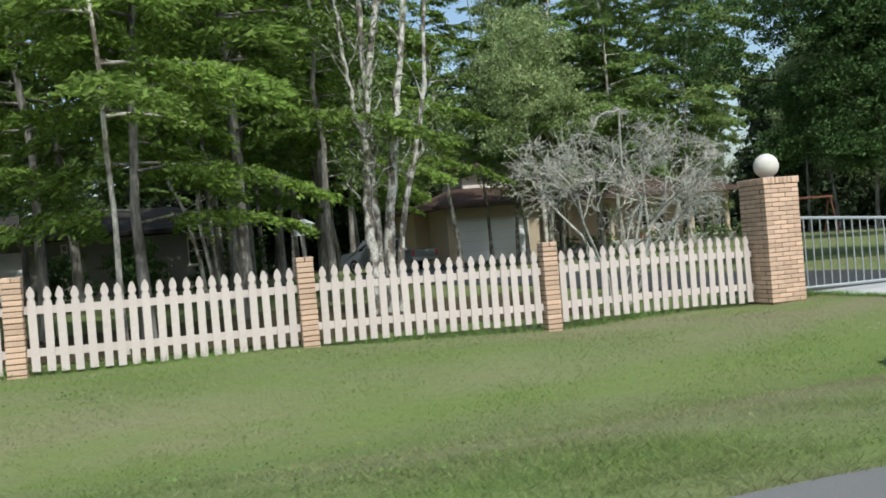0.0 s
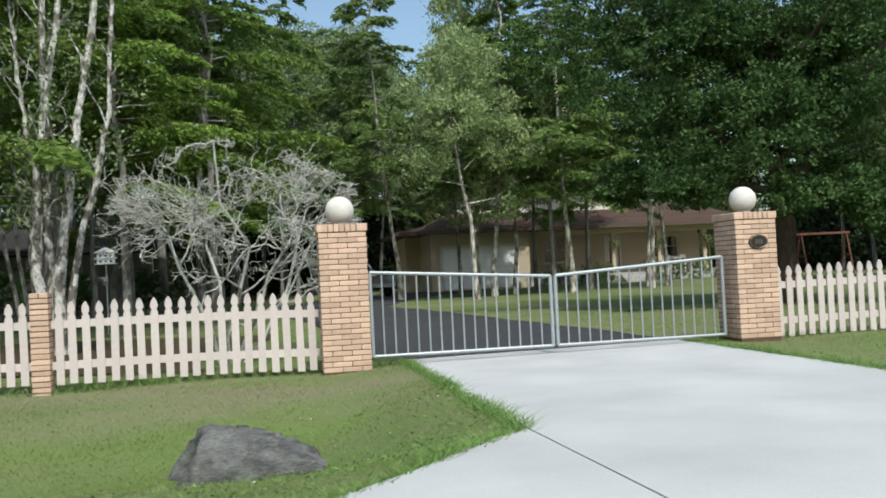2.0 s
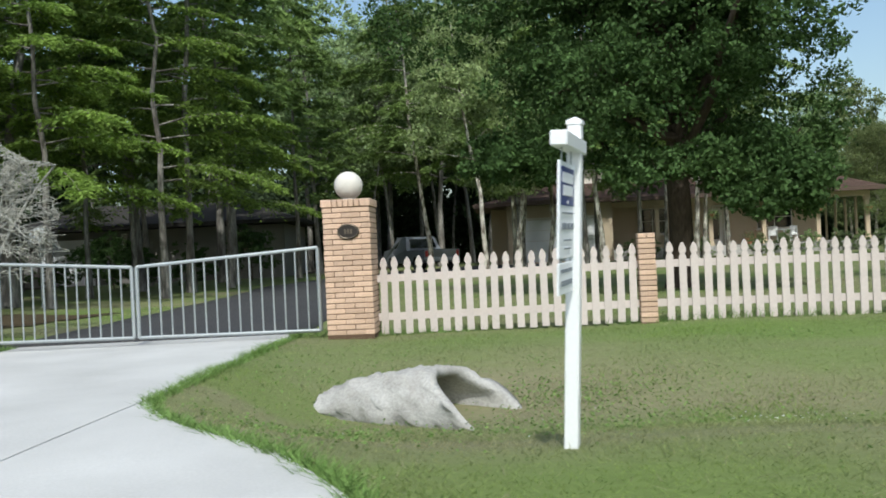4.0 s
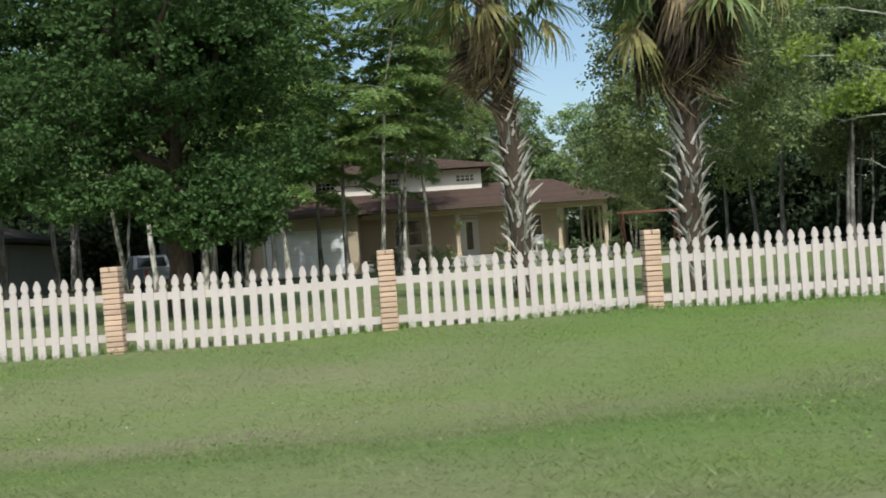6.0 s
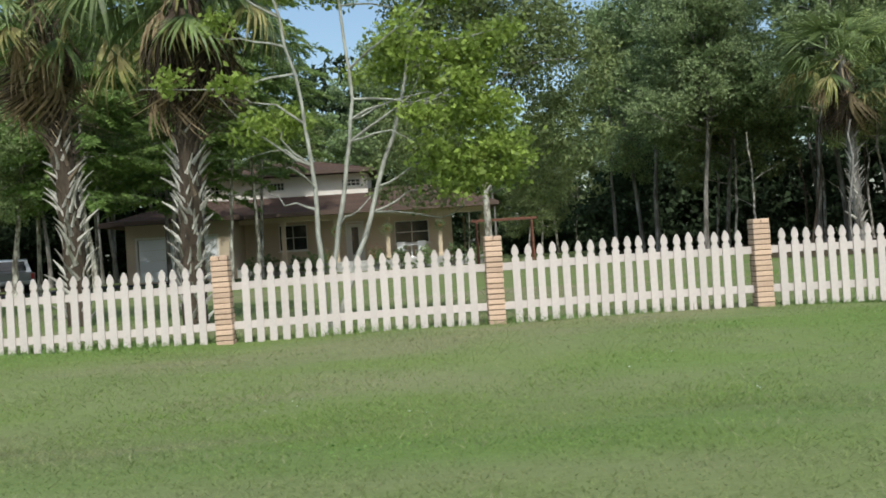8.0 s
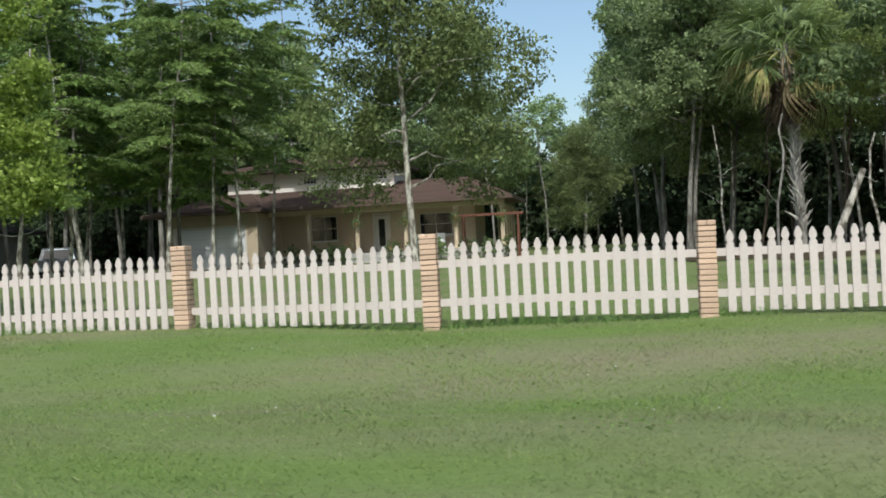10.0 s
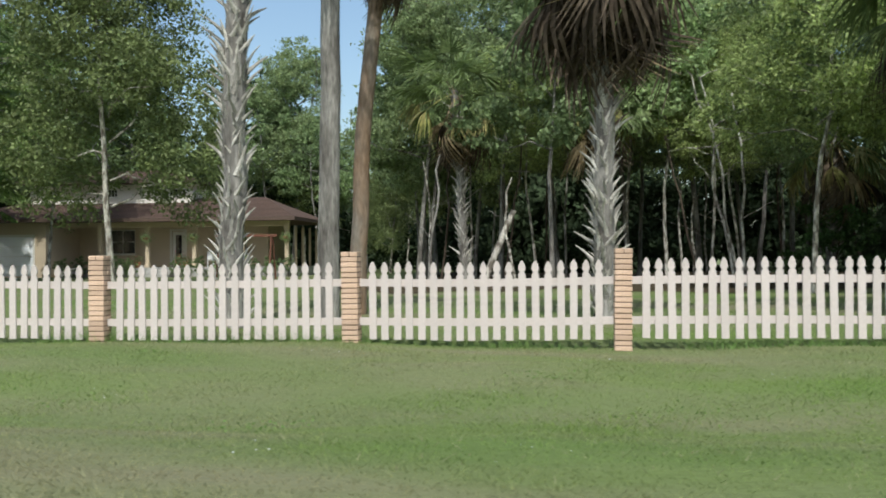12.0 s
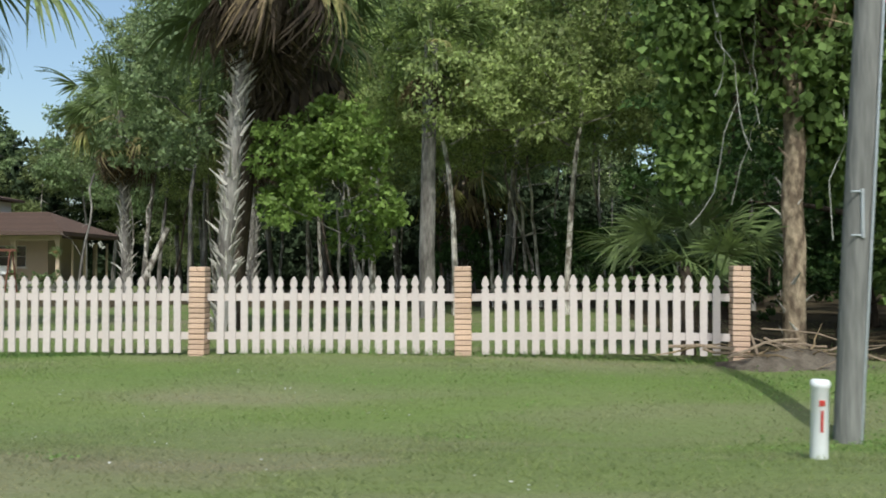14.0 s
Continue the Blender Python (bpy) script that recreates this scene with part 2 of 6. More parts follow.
M["pole_grey"] = material("pole_grey", (0.21, 0.21, 0.195), 0.95, 0.25, 3.0, 30.0, 0.7, second=(0.13, 0.13, 0.12), amount=0.9, stretch=(1, 1, 0.12), spec=0.1, bump_scale=0.02)
M["duff"] = material("duff", (0.17, 0.145, 0.115), 0.95, 0.4, 9.0, 60.0, 0.8, second=(0.08, 0.065, 0.05), amount=0.9, spec=0.1, bump_scale=0.03)
M["deadwood"] = material("deadwood", (0.26, 0.20, 0.145), 0.95, 0.3, 6.0, 40.0, 0.5, spec=0.1, each=0.2)


# ---- mesh helpers ----
class Build:
    """Gathers quads and triangles, then makes one mesh."""

    def __init__(self):
        self.v, self.f, self.n = [], [], 0

    def add(self, verts, faces):
        verts = np.asarray(verts, dtype=np.float64).reshape(-1, 3)
        self.v.append(verts)
        self.f.extend([tuple(int(i) + self.n for i in f) for f in faces])
        self.n += len(verts)

    def box(self, x0, x1, y0, y1, z0, z1, bevel=0.0):
        b = bevel
        if not b:
            v = [(x, y, z) for z in (z0, z1) for y in (y0, y1) for x in (x0, x1)]
            self.add(v, [(0, 2, 3, 1), (4, 5, 7, 6), (0, 1, 5, 4), (2, 6, 7, 3), (0, 4, 6, 2), (1, 3, 7, 5)])
            return
        rings = []
        for z, o in ((z0, b), (z0 + b, 0), (z1 - b, 0), (z1, b)):
            rings += [(x0 + b, y0 + o, z), (x1 - b, y0 + o, z), (x1 - o, y0 + b, z), (x1 - o, y1 - b, z),
                      (x1 - b, y1 - o, z), (x0 + b, y1 - o, z), (x0 + o, y1 - b, z), (x0 + o, y0 + b, z)]
        faces = [tuple(range(7, -1, -1)), tuple(range(24, 32))]
        for k in range(3):
            for i in range(8):
                j = (i + 1) % 8
                faces.append((k * 8 + i, k * 8 + j, k * 8 + 8 + j, k * 8 + 8 + i))
        self.add(rings, faces)

    def tube(self, pts, radii, sides=7, cap=True):
        pts = np.asarray(pts, float)
        radii = np.broadcast_to(np.asarray(radii, float), (len(pts),))
        d = np.gradient(pts, axis=0)
        d /= np.linalg.norm(d, axis=1)[:, None] + 1e-12
        ref = np.array((0.0, 0.0, 1.0)) if abs(d[0][2]) < 0.9 else np.array((1.0, 0.0, 0.0))
        u = np.cross(d, ref)
        u /= np.linalg.norm(u, axis=1)[:, None] + 1e-12
        w = np.cross(d, u)
        a = np.arange(sides) * 2 * math.pi / sides
        ring = pts[:, None, :] + radii[:, None, None] * (u[:, None, :] * np.cos(a)[None, :, None] + w[:, None, :] * np.sin(a)[None, :, None])
        faces = []
        for k in range(len(pts) - 1):
            for i in range(sides):
                j = (i + 1) % sides
                faces.append((k * sides + i, k * sides + j, (k + 1) * sides + j, (k + 1) * sides + i))
        self.add(ring.reshape(-1, 3), faces)
        if cap:
            self.add(ring[0], [tuple(range(sides))[::-1]])
            self.add(ring[-1], [tuple(range(sides))])

    def lathe(self, profile, sides=24, centre=(0, 0, 0)):
        a = np.arange(sides) * 2 * math.pi / sides
        v = [(centre[0] + r * math.cos(t), centre[1] + r * math.sin(t), centre[2] + z) for r, z in profile for t in a]
        faces = []
        for k in range(len(profile) - 1):
            for i in range(sides):
                j = (i + 1) % sides
                faces.append((k * sides + i, k * sides + j, (k + 1) * sides + j, (k + 1) * sides + i))
        self.add(v, faces)
        self.add(v[:sides], [tuple(range(sides))[::-1]])
        self.add(v[-sides:], [tuple(range(sides))])

    def prism(self, outline, y0, y1):
        """An outline in x and z, drawn out from y0 to y1."""
        k = len(outline)
        v = [(x, y0, z) for x, z in outline] + [(x, y1, z) for x, z in outline]
        faces = [tuple(range(k)), tuple(range(2 * k - 1, k - 1, -1))]
        faces += [(i, i + k, (i + 1) % k + k, (i + 1) % k) for i in range(k)]
        self.add(v, faces)

    def mesh(self, name, mat, smooth=False):
        me = bpy.data.meshes.new(name)
        me.from_pydata(np.concatenate(self.v).tolist(), [], self.f)
        me.materials.append(mat)
        if smooth:
            me.polygons.foreach_set("use_smooth", [True] * len(me.polygons))
        me.update()
        return me


def quad_mesh(name, verts, mat):
    """A mesh of loose quads or triangles from an array (n, 4, 3) or (n, 3, 3)."""
    verts = np.ascontiguousarray(verts, dtype=np.float32)
    n, k = verts.shape[:2]
    me = bpy.data.meshes.new(name)
    me.vertices.add(n * k)
    me.loops.add(n * k)
    me.polygons.add(n)
    me.vertices.foreach_set("co", verts.reshape(-1))
    me.loops.foreach_set("vertex_index", np.arange(n * k, dtype=np.int32))
    me.polygons.foreach_set("loop_start", np.arange(n, dtype=np.int32) * k)
    me.polygons.foreach_set("loop_total", np.full(n, k, dtype=np.int32))
    me.materials.append(mat)
    me.update(calc_edges=True)
    me.validate()
    return me


def thing(name, label, category, group="", kind="", at=None):
    ob = new(name)
    ob.empty_display_size = 0.1
    if at is not None:
        ob.matrix_basis = at
    return tagged(ob, label, category, group, kind)


def part(name, shape, mat, parent, label="", at=None, smooth=False):
    """shape: a Build or a finished mesh, as one mesh object under a thing or a part."""
    me = shape.mesh(name, M[mat], smooth) if isinstance(shape, Build) else shape
    ob = new(name, me)
    ob.parent = parent
    if at is not None:
        ob.matrix_basis = at
    return tagged(ob, label)


def solid(name, shape, mat, label="", category="", group="", kind="", at=None, smooth=False):
    """A thing or piece of the setting that is one mesh."""
    me = shape.mesh(name, M[mat], smooth) if isinstance(shape, Build) else shape
    ob = new(name, me)
    if at is not None:
        ob.matrix_basis = at
    return tagged(ob, label, category, group, kind)


def unit(v):
    v = np.asarray(v, float)
    return v / (np.linalg.norm(v, axis=-1, keepdims=True) + 1e-9)


def leaf_quads(centres, along, rng, length, width, fold=0.25):
    """Pointed leaves: a quad each, base, side, tip, side."""
    n = len(centres)
    along = unit(along)
    side = unit(np.cross(along, unit(rng.normal(size=(n, 3)))))
    up = np.cross(side, along)
    s = rng.uniform(0.65, 1.25, (n, 1))
    ln, wd = length * s, width * s
    v = np.empty((n, 4, 3))
    v[:, 0] = centres - along * ln * 0.5
    v[:, 1] = centres + side * wd * 0.5 + up * wd * fold
    v[:, 2] = centres + along * ln * 0.5
    v[:, 3] = centres - side * wd * 0.5 + up * wd * fold
    return v


def leaf_tris(centres, along, rng, length, width):
    """Far leaves: a triangle each."""
    v = leaf_quads(centres, along, rng, length, width, 0.0)
    return np.stack([v[:, 1] * 0.7 + v[:, 0] * 0.3, v[:, 2], v[:, 3] * 0.7 + v[:, 0] * 0.3], 1)


def smooth01(v, a, b):
    t = np.clip((np.asarray(v, float) - a) / (b - a), 0, 1)
    return t * t * (3 - 2 * t)


# ---- the lie of the land ----
PILLAR_X = [-17.87, -14.79, -11.755] + [3.1 * k - 0.02 for k in range(16)]
PILLAR_BASE = [0.08, 0.055, -0.07, 0.03, 0.03, 0.06, 0.10, 0.03, 0.08, 0.07, -0.04, -0.02, 0.0, 0.0, -0.07, 0.0, 0.05, 0.07, -0.02]
PILLAR_TOP = [1.129, 1.094, 1.033, 1.06, 1.02, 1.0, 1.018, 1.045, 1.076, 1.085, 1.069, 1.057, 1.038, 1.06, 1.076, 1.083, 1.082, 1.085, 1.088]


DRIVE_L, DRIVE_R = -7.72, -4.16
MAIL = (-10.60, -6.89)


def drive_edges(y):
    """The concrete drive's two edges at y, between the road and the gate; it flares to the road."""
    left = DRIVE_L - np.interp(-np.asarray(y, float), (5.1, 5.7, 6.5, 7.4), (0.0, 0.55, 1.18, 2.0))
    right = DRIVE_R + 1.9 * smooth01(y, -4.2, -7.2)
    return left, right


def gz(x, y):
    """The height of the ground."""
    x, y = np.asarray(x, float), np.asarray(y, float)
    z = np.interp(x, PILLAR_X, PILLAR_BASE) * np.exp(-(y / 2.2) ** 2)
    left, right = drive_edges(y)
    on_drive = smooth01(x, left - 1.2, left) * (1 - smooth01(x, right, right + 1.2)) * (1 - smooth01(y, 0.0, 4.0))
    depth = 0.36 - 0.16 * smooth01(x, 4, 14)
    swale = -depth * np.exp(-((y + 3.6) / 1.55) ** 2)
    z = z + swale * (1 - on_drive) + 0.03 * on_drive * (y < 1)
    z = z + 0.09 * (1 - smooth01(x, -7.5, -3.0)) * np.clip((-3.9 - y) / 3.2, 0, 1) * (1 - smooth01(y, -14, -30))
    z = z - 0.04 * smooth01(y, -5.5, -7.0) * smooth01(x, -5, -1)
    z = z + 0.045 * np.exp(-((x - MAIL[0]) ** 2 + (y - MAIL[1]) ** 2) / 0.16)
    return z + 0.018 * np.sin(x * 1.7 + y * 0.9) * np.cos(x * 0.6 - y * 1.3) * (1 - on_drive)


def sheet(name, xs, ys, mat, lift=0.0, keep=None):
    X, Y = np.meshgrid(xs, ys)
    Z = gz(X, Y) + lift - (under_paving(X, Y) if name == "ground" else 0)
    b = Build()
    nx = len(xs)
    faces = []
    for j in range(len(ys) - 1):
        for i in range(nx - 1):
            if keep is None or keep((xs[i] + xs[i + 1]) / 2, (ys[j] + ys[j + 1]) / 2):
                faces.append((j * nx + i, j * nx + i + 1, (j + 1) * nx + i + 1, (j + 1) * nx + i))
    b.add(np.stack([X, Y, Z], -1).reshape(-1, 3), faces)
    return b


coarse = [30, 45, 70, 110, 180, 300, 520, 900]
gx = np.array([-v - 0.0 for v in coarse[::-1]] + list(np.arange(-26, -12, 0.4)) + list(np.arange(-12, -1, 0.14)) + list(np.arange(-0.8, 58.01, 0.4)) + [66 + v for v in coarse])
gy = np.array([-v for v in coarse[::-1]] + list(np.arange(-16, -8, 0.4)) + list(np.arange(-8, 2, 0.16)) + list(np.arange(2.2, 8.01, 0.3)) + list(np.arange(9, 40, 1.0)) + [v + 12 for v in coarse])


def under_paving(x, y):
    """How far the soil is dug out under the drive."""
    left, right = drive_edges(y)
    cut = smooth01(x, left + 0.02, left + 0.16) * (1 - smooth01(x, right - 0.16, right - 0.02)) * (y < 0.35) * (y > -7.4)
    return 0.07 * cut


solid("ground", sheet("ground", gx, gy, "lawn"), "lawn", "mown lawn and verge with drier patches and a shallow swale", "ground", kind="structure", smooth=True)

# road along the verge
ROAD_Y = -7.46
b = Build()
xs = np.concatenate([np.arange(-300, -30, 15), np.arange(-30, 61, 1.0), np.arange(75, 320, 15)])
ys = np.array([-14.2, -13.0, -11.8, -10.6, -9.4, -8.2, ROAD_Y])
solid("road", sheet("road", xs, ys, "road", 0.03), "road", "worn grey asphalt road beside the verge", "road", kind="structure", smooth=True)

# concrete drive from the road to the gate, in two bays
def drive_sheet(y0, y1, steps, cols=14, lift=0.010, edges=drive_edges, ragged=()):
    b = Build()
    top, under = [], []
    ys = np.linspace(y0, y1, steps)
    for y in ys:
        l, r = edges(y)
        jag = 0.03 * math.sin(y * 5.0)
        for c in np.linspace(0, 1, cols):
            x = l + (r - l) * c + (jag if c in ragged else 0)
            z = float(gz(x, y)) + lift
            top.append((x, y, z))
            under.append((x, y, z - 0.12))
    n = len(top)
    faces = []
    for j in range(steps - 1):
        for i in range(cols - 1):
            a = j * cols + i
            faces.append((a, a + 1, a + cols + 1, a + cols))
    rim = [i for i in range(cols)] + [j * cols + cols - 1 for j in range(1, steps)] + [(steps - 1) * cols + i for i in range(cols - 2, -1, -1)] + [j * cols for j in range(steps - 2, 0, -1)]
    faces += [(rim[i], rim[i] + n, rim[(i + 1) % len(rim)] + n, rim[(i + 1) % len(rim)]) for i in range(len(rim))]
    b.add(top + under, faces)
    return b


driveway = thing("driveway", "pale concrete driveway apron running from the road to the gate", "driveway", kind="structure")
part("slab", drive_sheet(-7.44, 0.35, 40, edges=lambda y: (DRIVE_L + 0.006, DRIVE_R - 0.006)), "concrete", driveway)
part("flare_slab", drive_sheet(-7.44, -5.15, 16, 8, edges=lambda y: (drive_edges(y)[0], DRIVE_L - 0.006), ragged=(0,)), "concrete", driveway)
part("flare_slab", drive_sheet(-7.44, -4.35, 16, 8, edges=lambda y: (DRIVE_R + 0.006, drive_edges(y)[1]), ragged=(1,)), "concrete", driveway)


def asphalt_edges(y):
    return (float(np.interp(y, (0.4, 10, 19, 28, 39), (-8.05, -8.5, -9.6, -8.5, -4.0))),
            float(np.interp(y, (0.4, 10, 19, 28, 39), (-4.15, -4.8, -5.8, -3.5, 3.5))))


solid("asphalt_drive", drive_sheet(0.42, 39.0, 60, 8, 0.03, asphalt_edges), "asphalt", "dark asphalt drive curving to the garage", "driveway", kind="structure", smooth=True)


# ---- brick pillars ----
def brick_mesh(lx, ly, lz):
    b = Build()
    b.box(-lx / 2, lx / 2, -ly / 2, ly / 2, 0, lz, 0.005)
    return b.mesh("brick", M["brick"])


COURSE = 0.0605
BRICK_H = 0.0528
brick_long = brick_mesh(0.212, 0.102, BRICK_H)
brick_head = brick_mesh(0.102, 0.102, BRICK_H)
brick_slim = brick_mesh(0.193, 0.092, BRICK_H)
brick_slim_head = brick_mesh(0.092, 0.092, BRICK_H)
brick_soldier = brick_mesh(0.056, 0.10, 0.085)
rng_b = random.Random(5)


def lay(parent, me, x, y, z, turn=0.0, wobble=0.003):
    ob = new("brick", me)
    ob.parent = parent
    ob.matrix_basis = pose(x + rng_b.uniform(-wobble, wobble), y + rng_b.uniform(-wobble, wobble), z, 0, 0, turn + rng_b.uniform(-0.8, 0.8))
    return ob


def small_pillar(x, base, top, name="brick_pillar", label="slim tan brick pillar between picket fence panels", group="fence pillars"):
    p = thing(name, label, "pillar", group, at=pose(x, 0, base, rng_b.uniform(-0.7, 0.7), rng_b.uniform(-0.8, 0.8), rng_b.uniform(-1.5, 1.5)))
    h = top - base
    n = int(round((h + 0.05) / COURSE))
    core = Build()
    core.box(-0.091, 0.091, -0.091, 0.091, -0.25, h - 0.012)
    part("mortar_core", core, "mortar", p, "brown recessed mortar")
    for k in range(n):
        z = h - COURSE * (k + 1) + 0.005
        if k == 0:
            for sx in (-0.0495, 0.0495):
                for sy in (-0.0495, 0.0495):
                    lay(p, brick_slim_head, sx, sy, z)
        else:
            lay(p, brick_slim, 0, -0.049, z)
            lay(p, brick_slim, 0, 0.049, z)
    return p


for x, base, top in zip(PILLAR_X, PILLAR_BASE, PILLAR_TOP):
    small_pillar(x, base, top)


def gate_pillar(x, y, base, top, label, plaque):
    """A stout pillar, five half bricks a side, with a rowlock cap and a ball."""
    p = thing("gate_pillar", label, "pillar", "gate pillars", at=pose(x, y, base))
    h, half = top - base, 0.272
    core = Build()
    core.box(-half + 0.006, half - 0.006, -half + 0.006, half - 0.006, -0.3, h - 0.02)
    part("mortar_core", core, "mortar", p, "brown recessed mortar")
    body = h - 0.095
    n = int(body / COURSE) + 1
    for k in range(n):
        z = body - COURSE * (k + 1) + 0.006
        for side in range(4):
            turn = side * 90
            m = Matrix.Rotation(radians(turn), 4, "Z")
            spots = [(-0.163, brick_long), (0.055, brick_long), (0.2175, brick_head)] if k % 2 else [(-0.2175, brick_head), (-0.055, brick_long), (0.163, brick_long)]
            if side % 2:
                spots = spots[1:] if not k % 2 else spots[:-1]
            for u, me in spots:
                v = m @ Vector((u, -half + 0.051, z))
                lay(p, me, v.x, v.y, v.z, turn, 0.002)
    for side in range(4):
        m = Matrix.Rotation(radians(side * 90), 4, "Z")
        for i in range(9):
            v = m @ Vector((-0.255 + 0.0637 * i, -half - 0.012 + 0.05, body + 0.008))
            lay(p, brick_soldier, v.x, v.y, v.z, side * 90, 0.0015)
    cap = Build()
    cap.box(-0.19, 0.19, -0.19, 0.19, h - 0.03, h - 0.004, 0.004)
    part("cap_slab", cap, "mortar", p, "mortar bed inside the rowlock cap")
    ball = Build()
    r = 0.165
    prof = [(0.075, -0.015), (0.085, 0.0), (0.085, 0.012)] + [(r * math.sin(a), r + 0.004 - r * math.cos(a)) for a in np.linspace(0.5, math.pi - 0.02, 22)]
    ball.lathe(prof, 32, (0, 0, h))
    part("ball", ball, "ball", p, "round off-white concrete ball finial", smooth=True)
    if plaque:
        pl = Build()
        a = np.linspace(0, 2 * math.pi, 33)[:-1]
        pl.prism([(0.125 * math.cos(t), 0.088 * math.sin(t)) for t in a], -0.012, 0.008)
        ob = part("plaque", pl, "plaque", p, "dark oval metal house plaque", pose(0.02, -half - 0.006, h - 0.37))
        rim = Build()
        pts = [(0.113 * math.cos(t), -0.014, 0.077 * math.sin(t)) for t in np.linspace(0, 2 * math.pi, 33)]
        rim.tube(pts, 0.006, 6, False)
        part("rim", rim, "bronze", ob, "raised bronze rim")
        for i in range(3):
            bar = Build()
            bar.box(-0.045 + i * 0.034, -0.022 + i * 0.034, -0.019, -0.011, -0.028, 0.028, 0.003)
            part("bar", bar, "bronze", ob, "plain bronze bar")
    return p


gate_pillar(-8.46, -0.08, 0.0, 1.642, "stout tan brick gate pillar with a round concrete ball beside the fence", False)
gate_pillar(-3.42, -0.11, 0.07, 1.600, "stout tan brick gate pillar with a ball and an oval plaque", True)


# ---- picket fence panels ----
def picket_mesh(seed):
    r = random.Random(seed)
    w, h = 0.0415, 0.90
    half = [(w, 0.0), (w, h - 0.165), (0.028, h - 0.145), (0.026, h - 0.128), (0.040, h - 0.108), (0.041, h - 0.085),
            (0.033, h - 0.05), (0.020, h - 0.022), (0.007, h - 0.004), (0.0, h)]
    outline = half + [(-x, z) for x, z in half[-2::-1]]
    b = Build()
    b.prism(outline[::-1], -0.010, 0.010)
    return b.mesh("picket", M["picket"])


PICKETS = [picket_mesh(0)]
rng_f = random.Random(11)


def fence_panel(x0, x1, base0, base1, top0, top1, count, margin=1.2):
    """Two rails with flat pickets on their front, level with the pillars at its ends."""
    tilt0, tilt1 = top0 - 0.115 - 0.90, top1 - 0.115 - 0.90
    p = thing("picket_fence_panel", "white painted wooden picket fence panel with pointed tops", "fence", "fence panels", at=pose((x0 + x1) / 2, 0, 0))
    mid = (x0 + x1) / 2
    sag = rng_f.uniform(-0.02, 0.02)

    def foot(x):
        s = (x - x0) / (x1 - x0)
        return tilt0 + (tilt1 - tilt0) * s - sag * 4 * s * (1 - s)
    for z, name in ((0.205, "rail"), (0.655, "rail")):
        b = Build()
        n = 9
        v, f = [], []
        for i in range(n):
            x = x0 + (x1 - x0) * i / (n - 1)
            c = foot(x) + z
            v += [(x - mid, 0.0, c - 0.043), (x - mid, 0.036, c - 0.043), (x - mid, 0.036, c + 0.043), (x - mid, 0.0, c + 0.043)]
        for i in range(n - 1):
            for k in range(4):
                f.append((i * 4 + k, i * 4 + (k + 1) % 4, i * 4 + 4 + (k + 1) % 4, i * 4 + 4 + k))
        f += [(0, 1, 2, 3), tuple((n - 1) * 4 + k for k in (3, 2, 1, 0))]
        b.add(v, f)
        part("rail", b, "picket", p)
    gap = (x1 - x0) / (count + margin)
    for i in range(count):
        x = mid + gap * (i - (count - 1) / 2) + rng_f.uniform(-0.006, 0.006)
        ob = new("picket", PICKETS[0])
        ob.parent = p
        ob.matrix_basis = pose(x - mid, -0.0125, foot(x) + rng_f.uniform(-0.008, 0.008), rng_f.uniform(-0.4, 0.4), rng_f.uniform(-0.7, 0.7), 0)
    return p


def fence_run(xs, bases, tops, count, margin=1.2, first=0.098, last=0.098):
    for k in range(len(xs) - 1):
        fence_panel(xs[k] + first, xs[k + 1] - last, bases[k], bases[k + 1], tops[k], tops[k + 1], count, margin)


fence_panel(-21.0 + 0.1, PILLAR_X[0] - 0.094, 0.09, 0.08, 1.14, 1.129, 20, 0.2)
fence_run(PILLAR_X[:3], PILLAR_BASE[:3], PILLAR_TOP[:3], 20, 0.2)
fence_panel(PILLAR_X[2] + 0.094, -8.74, -0.07, 0.0, 1.033, 1.00, 20, 0.2)
fence_panel(-3.15, PILLAR_X[3] - 0.094, 0.07, 0.03, 1.03, 1.06, 21, 0.0)
fence_run(PILLAR_X[3:], PILLAR_BASE[3:], PILLAR_TOP[3:], 19)


# ---- double gate of galvanised tube ----
def gate_leaf(hinge, free, z0h, z1h, z0f, z1f, bars, label):
    g = thing("gate_leaf", label, "gate", "gate leaves", at=pose(hinge[0], hinge[1], 0))
    dx, dy = free[0] - hinge[0], free[1] - hinge[1]
    at = lambda s, z: (dx * s, dy * s, z)
    top, low = (lambda s: z1h + (z1f - z1h) * s), (lambda s: z0h + (z0f - z0h) * s)
    for name, f in (("top_rail", top), ("bottom_rail", low)):
        b = Build()
        b.tube([at(0, f(0)), at(0.5, f(0.5)), at(1, f(1))], 0.022, 10)
        part(name, b, "galvanised", g, smooth=True)
    for s, r in ((0.0, 0.024), (1.0, 0.024)):
        b = Build()
        b.tube([at(s, low(s)), at(s, top(s))], r, 10)
        part("stile", b, "galvanised", g, smooth=True)
    for i in range(1, bars + 1):
        s = i / (bars + 1)
        b = Build()
        b.tube([at(s, low(s)), at(s, top(s))], 0.011, 7)
        part("bar", b, "galvanised", g, smooth=True)
    return g


gate_leaf((-8.155, -0.19), (-6.01, -0.20), 0.115, 1.078, 0.11, 0.938, 15, "galvanised steel tube gate leaf with upright bars, closed")
gate_leaf((-3.80, -0.20), (-5.95, -0.20), 0.11, 1.068, 0.11, 0.938, 15, "galvanised steel tube gate leaf with upright bars, closed")


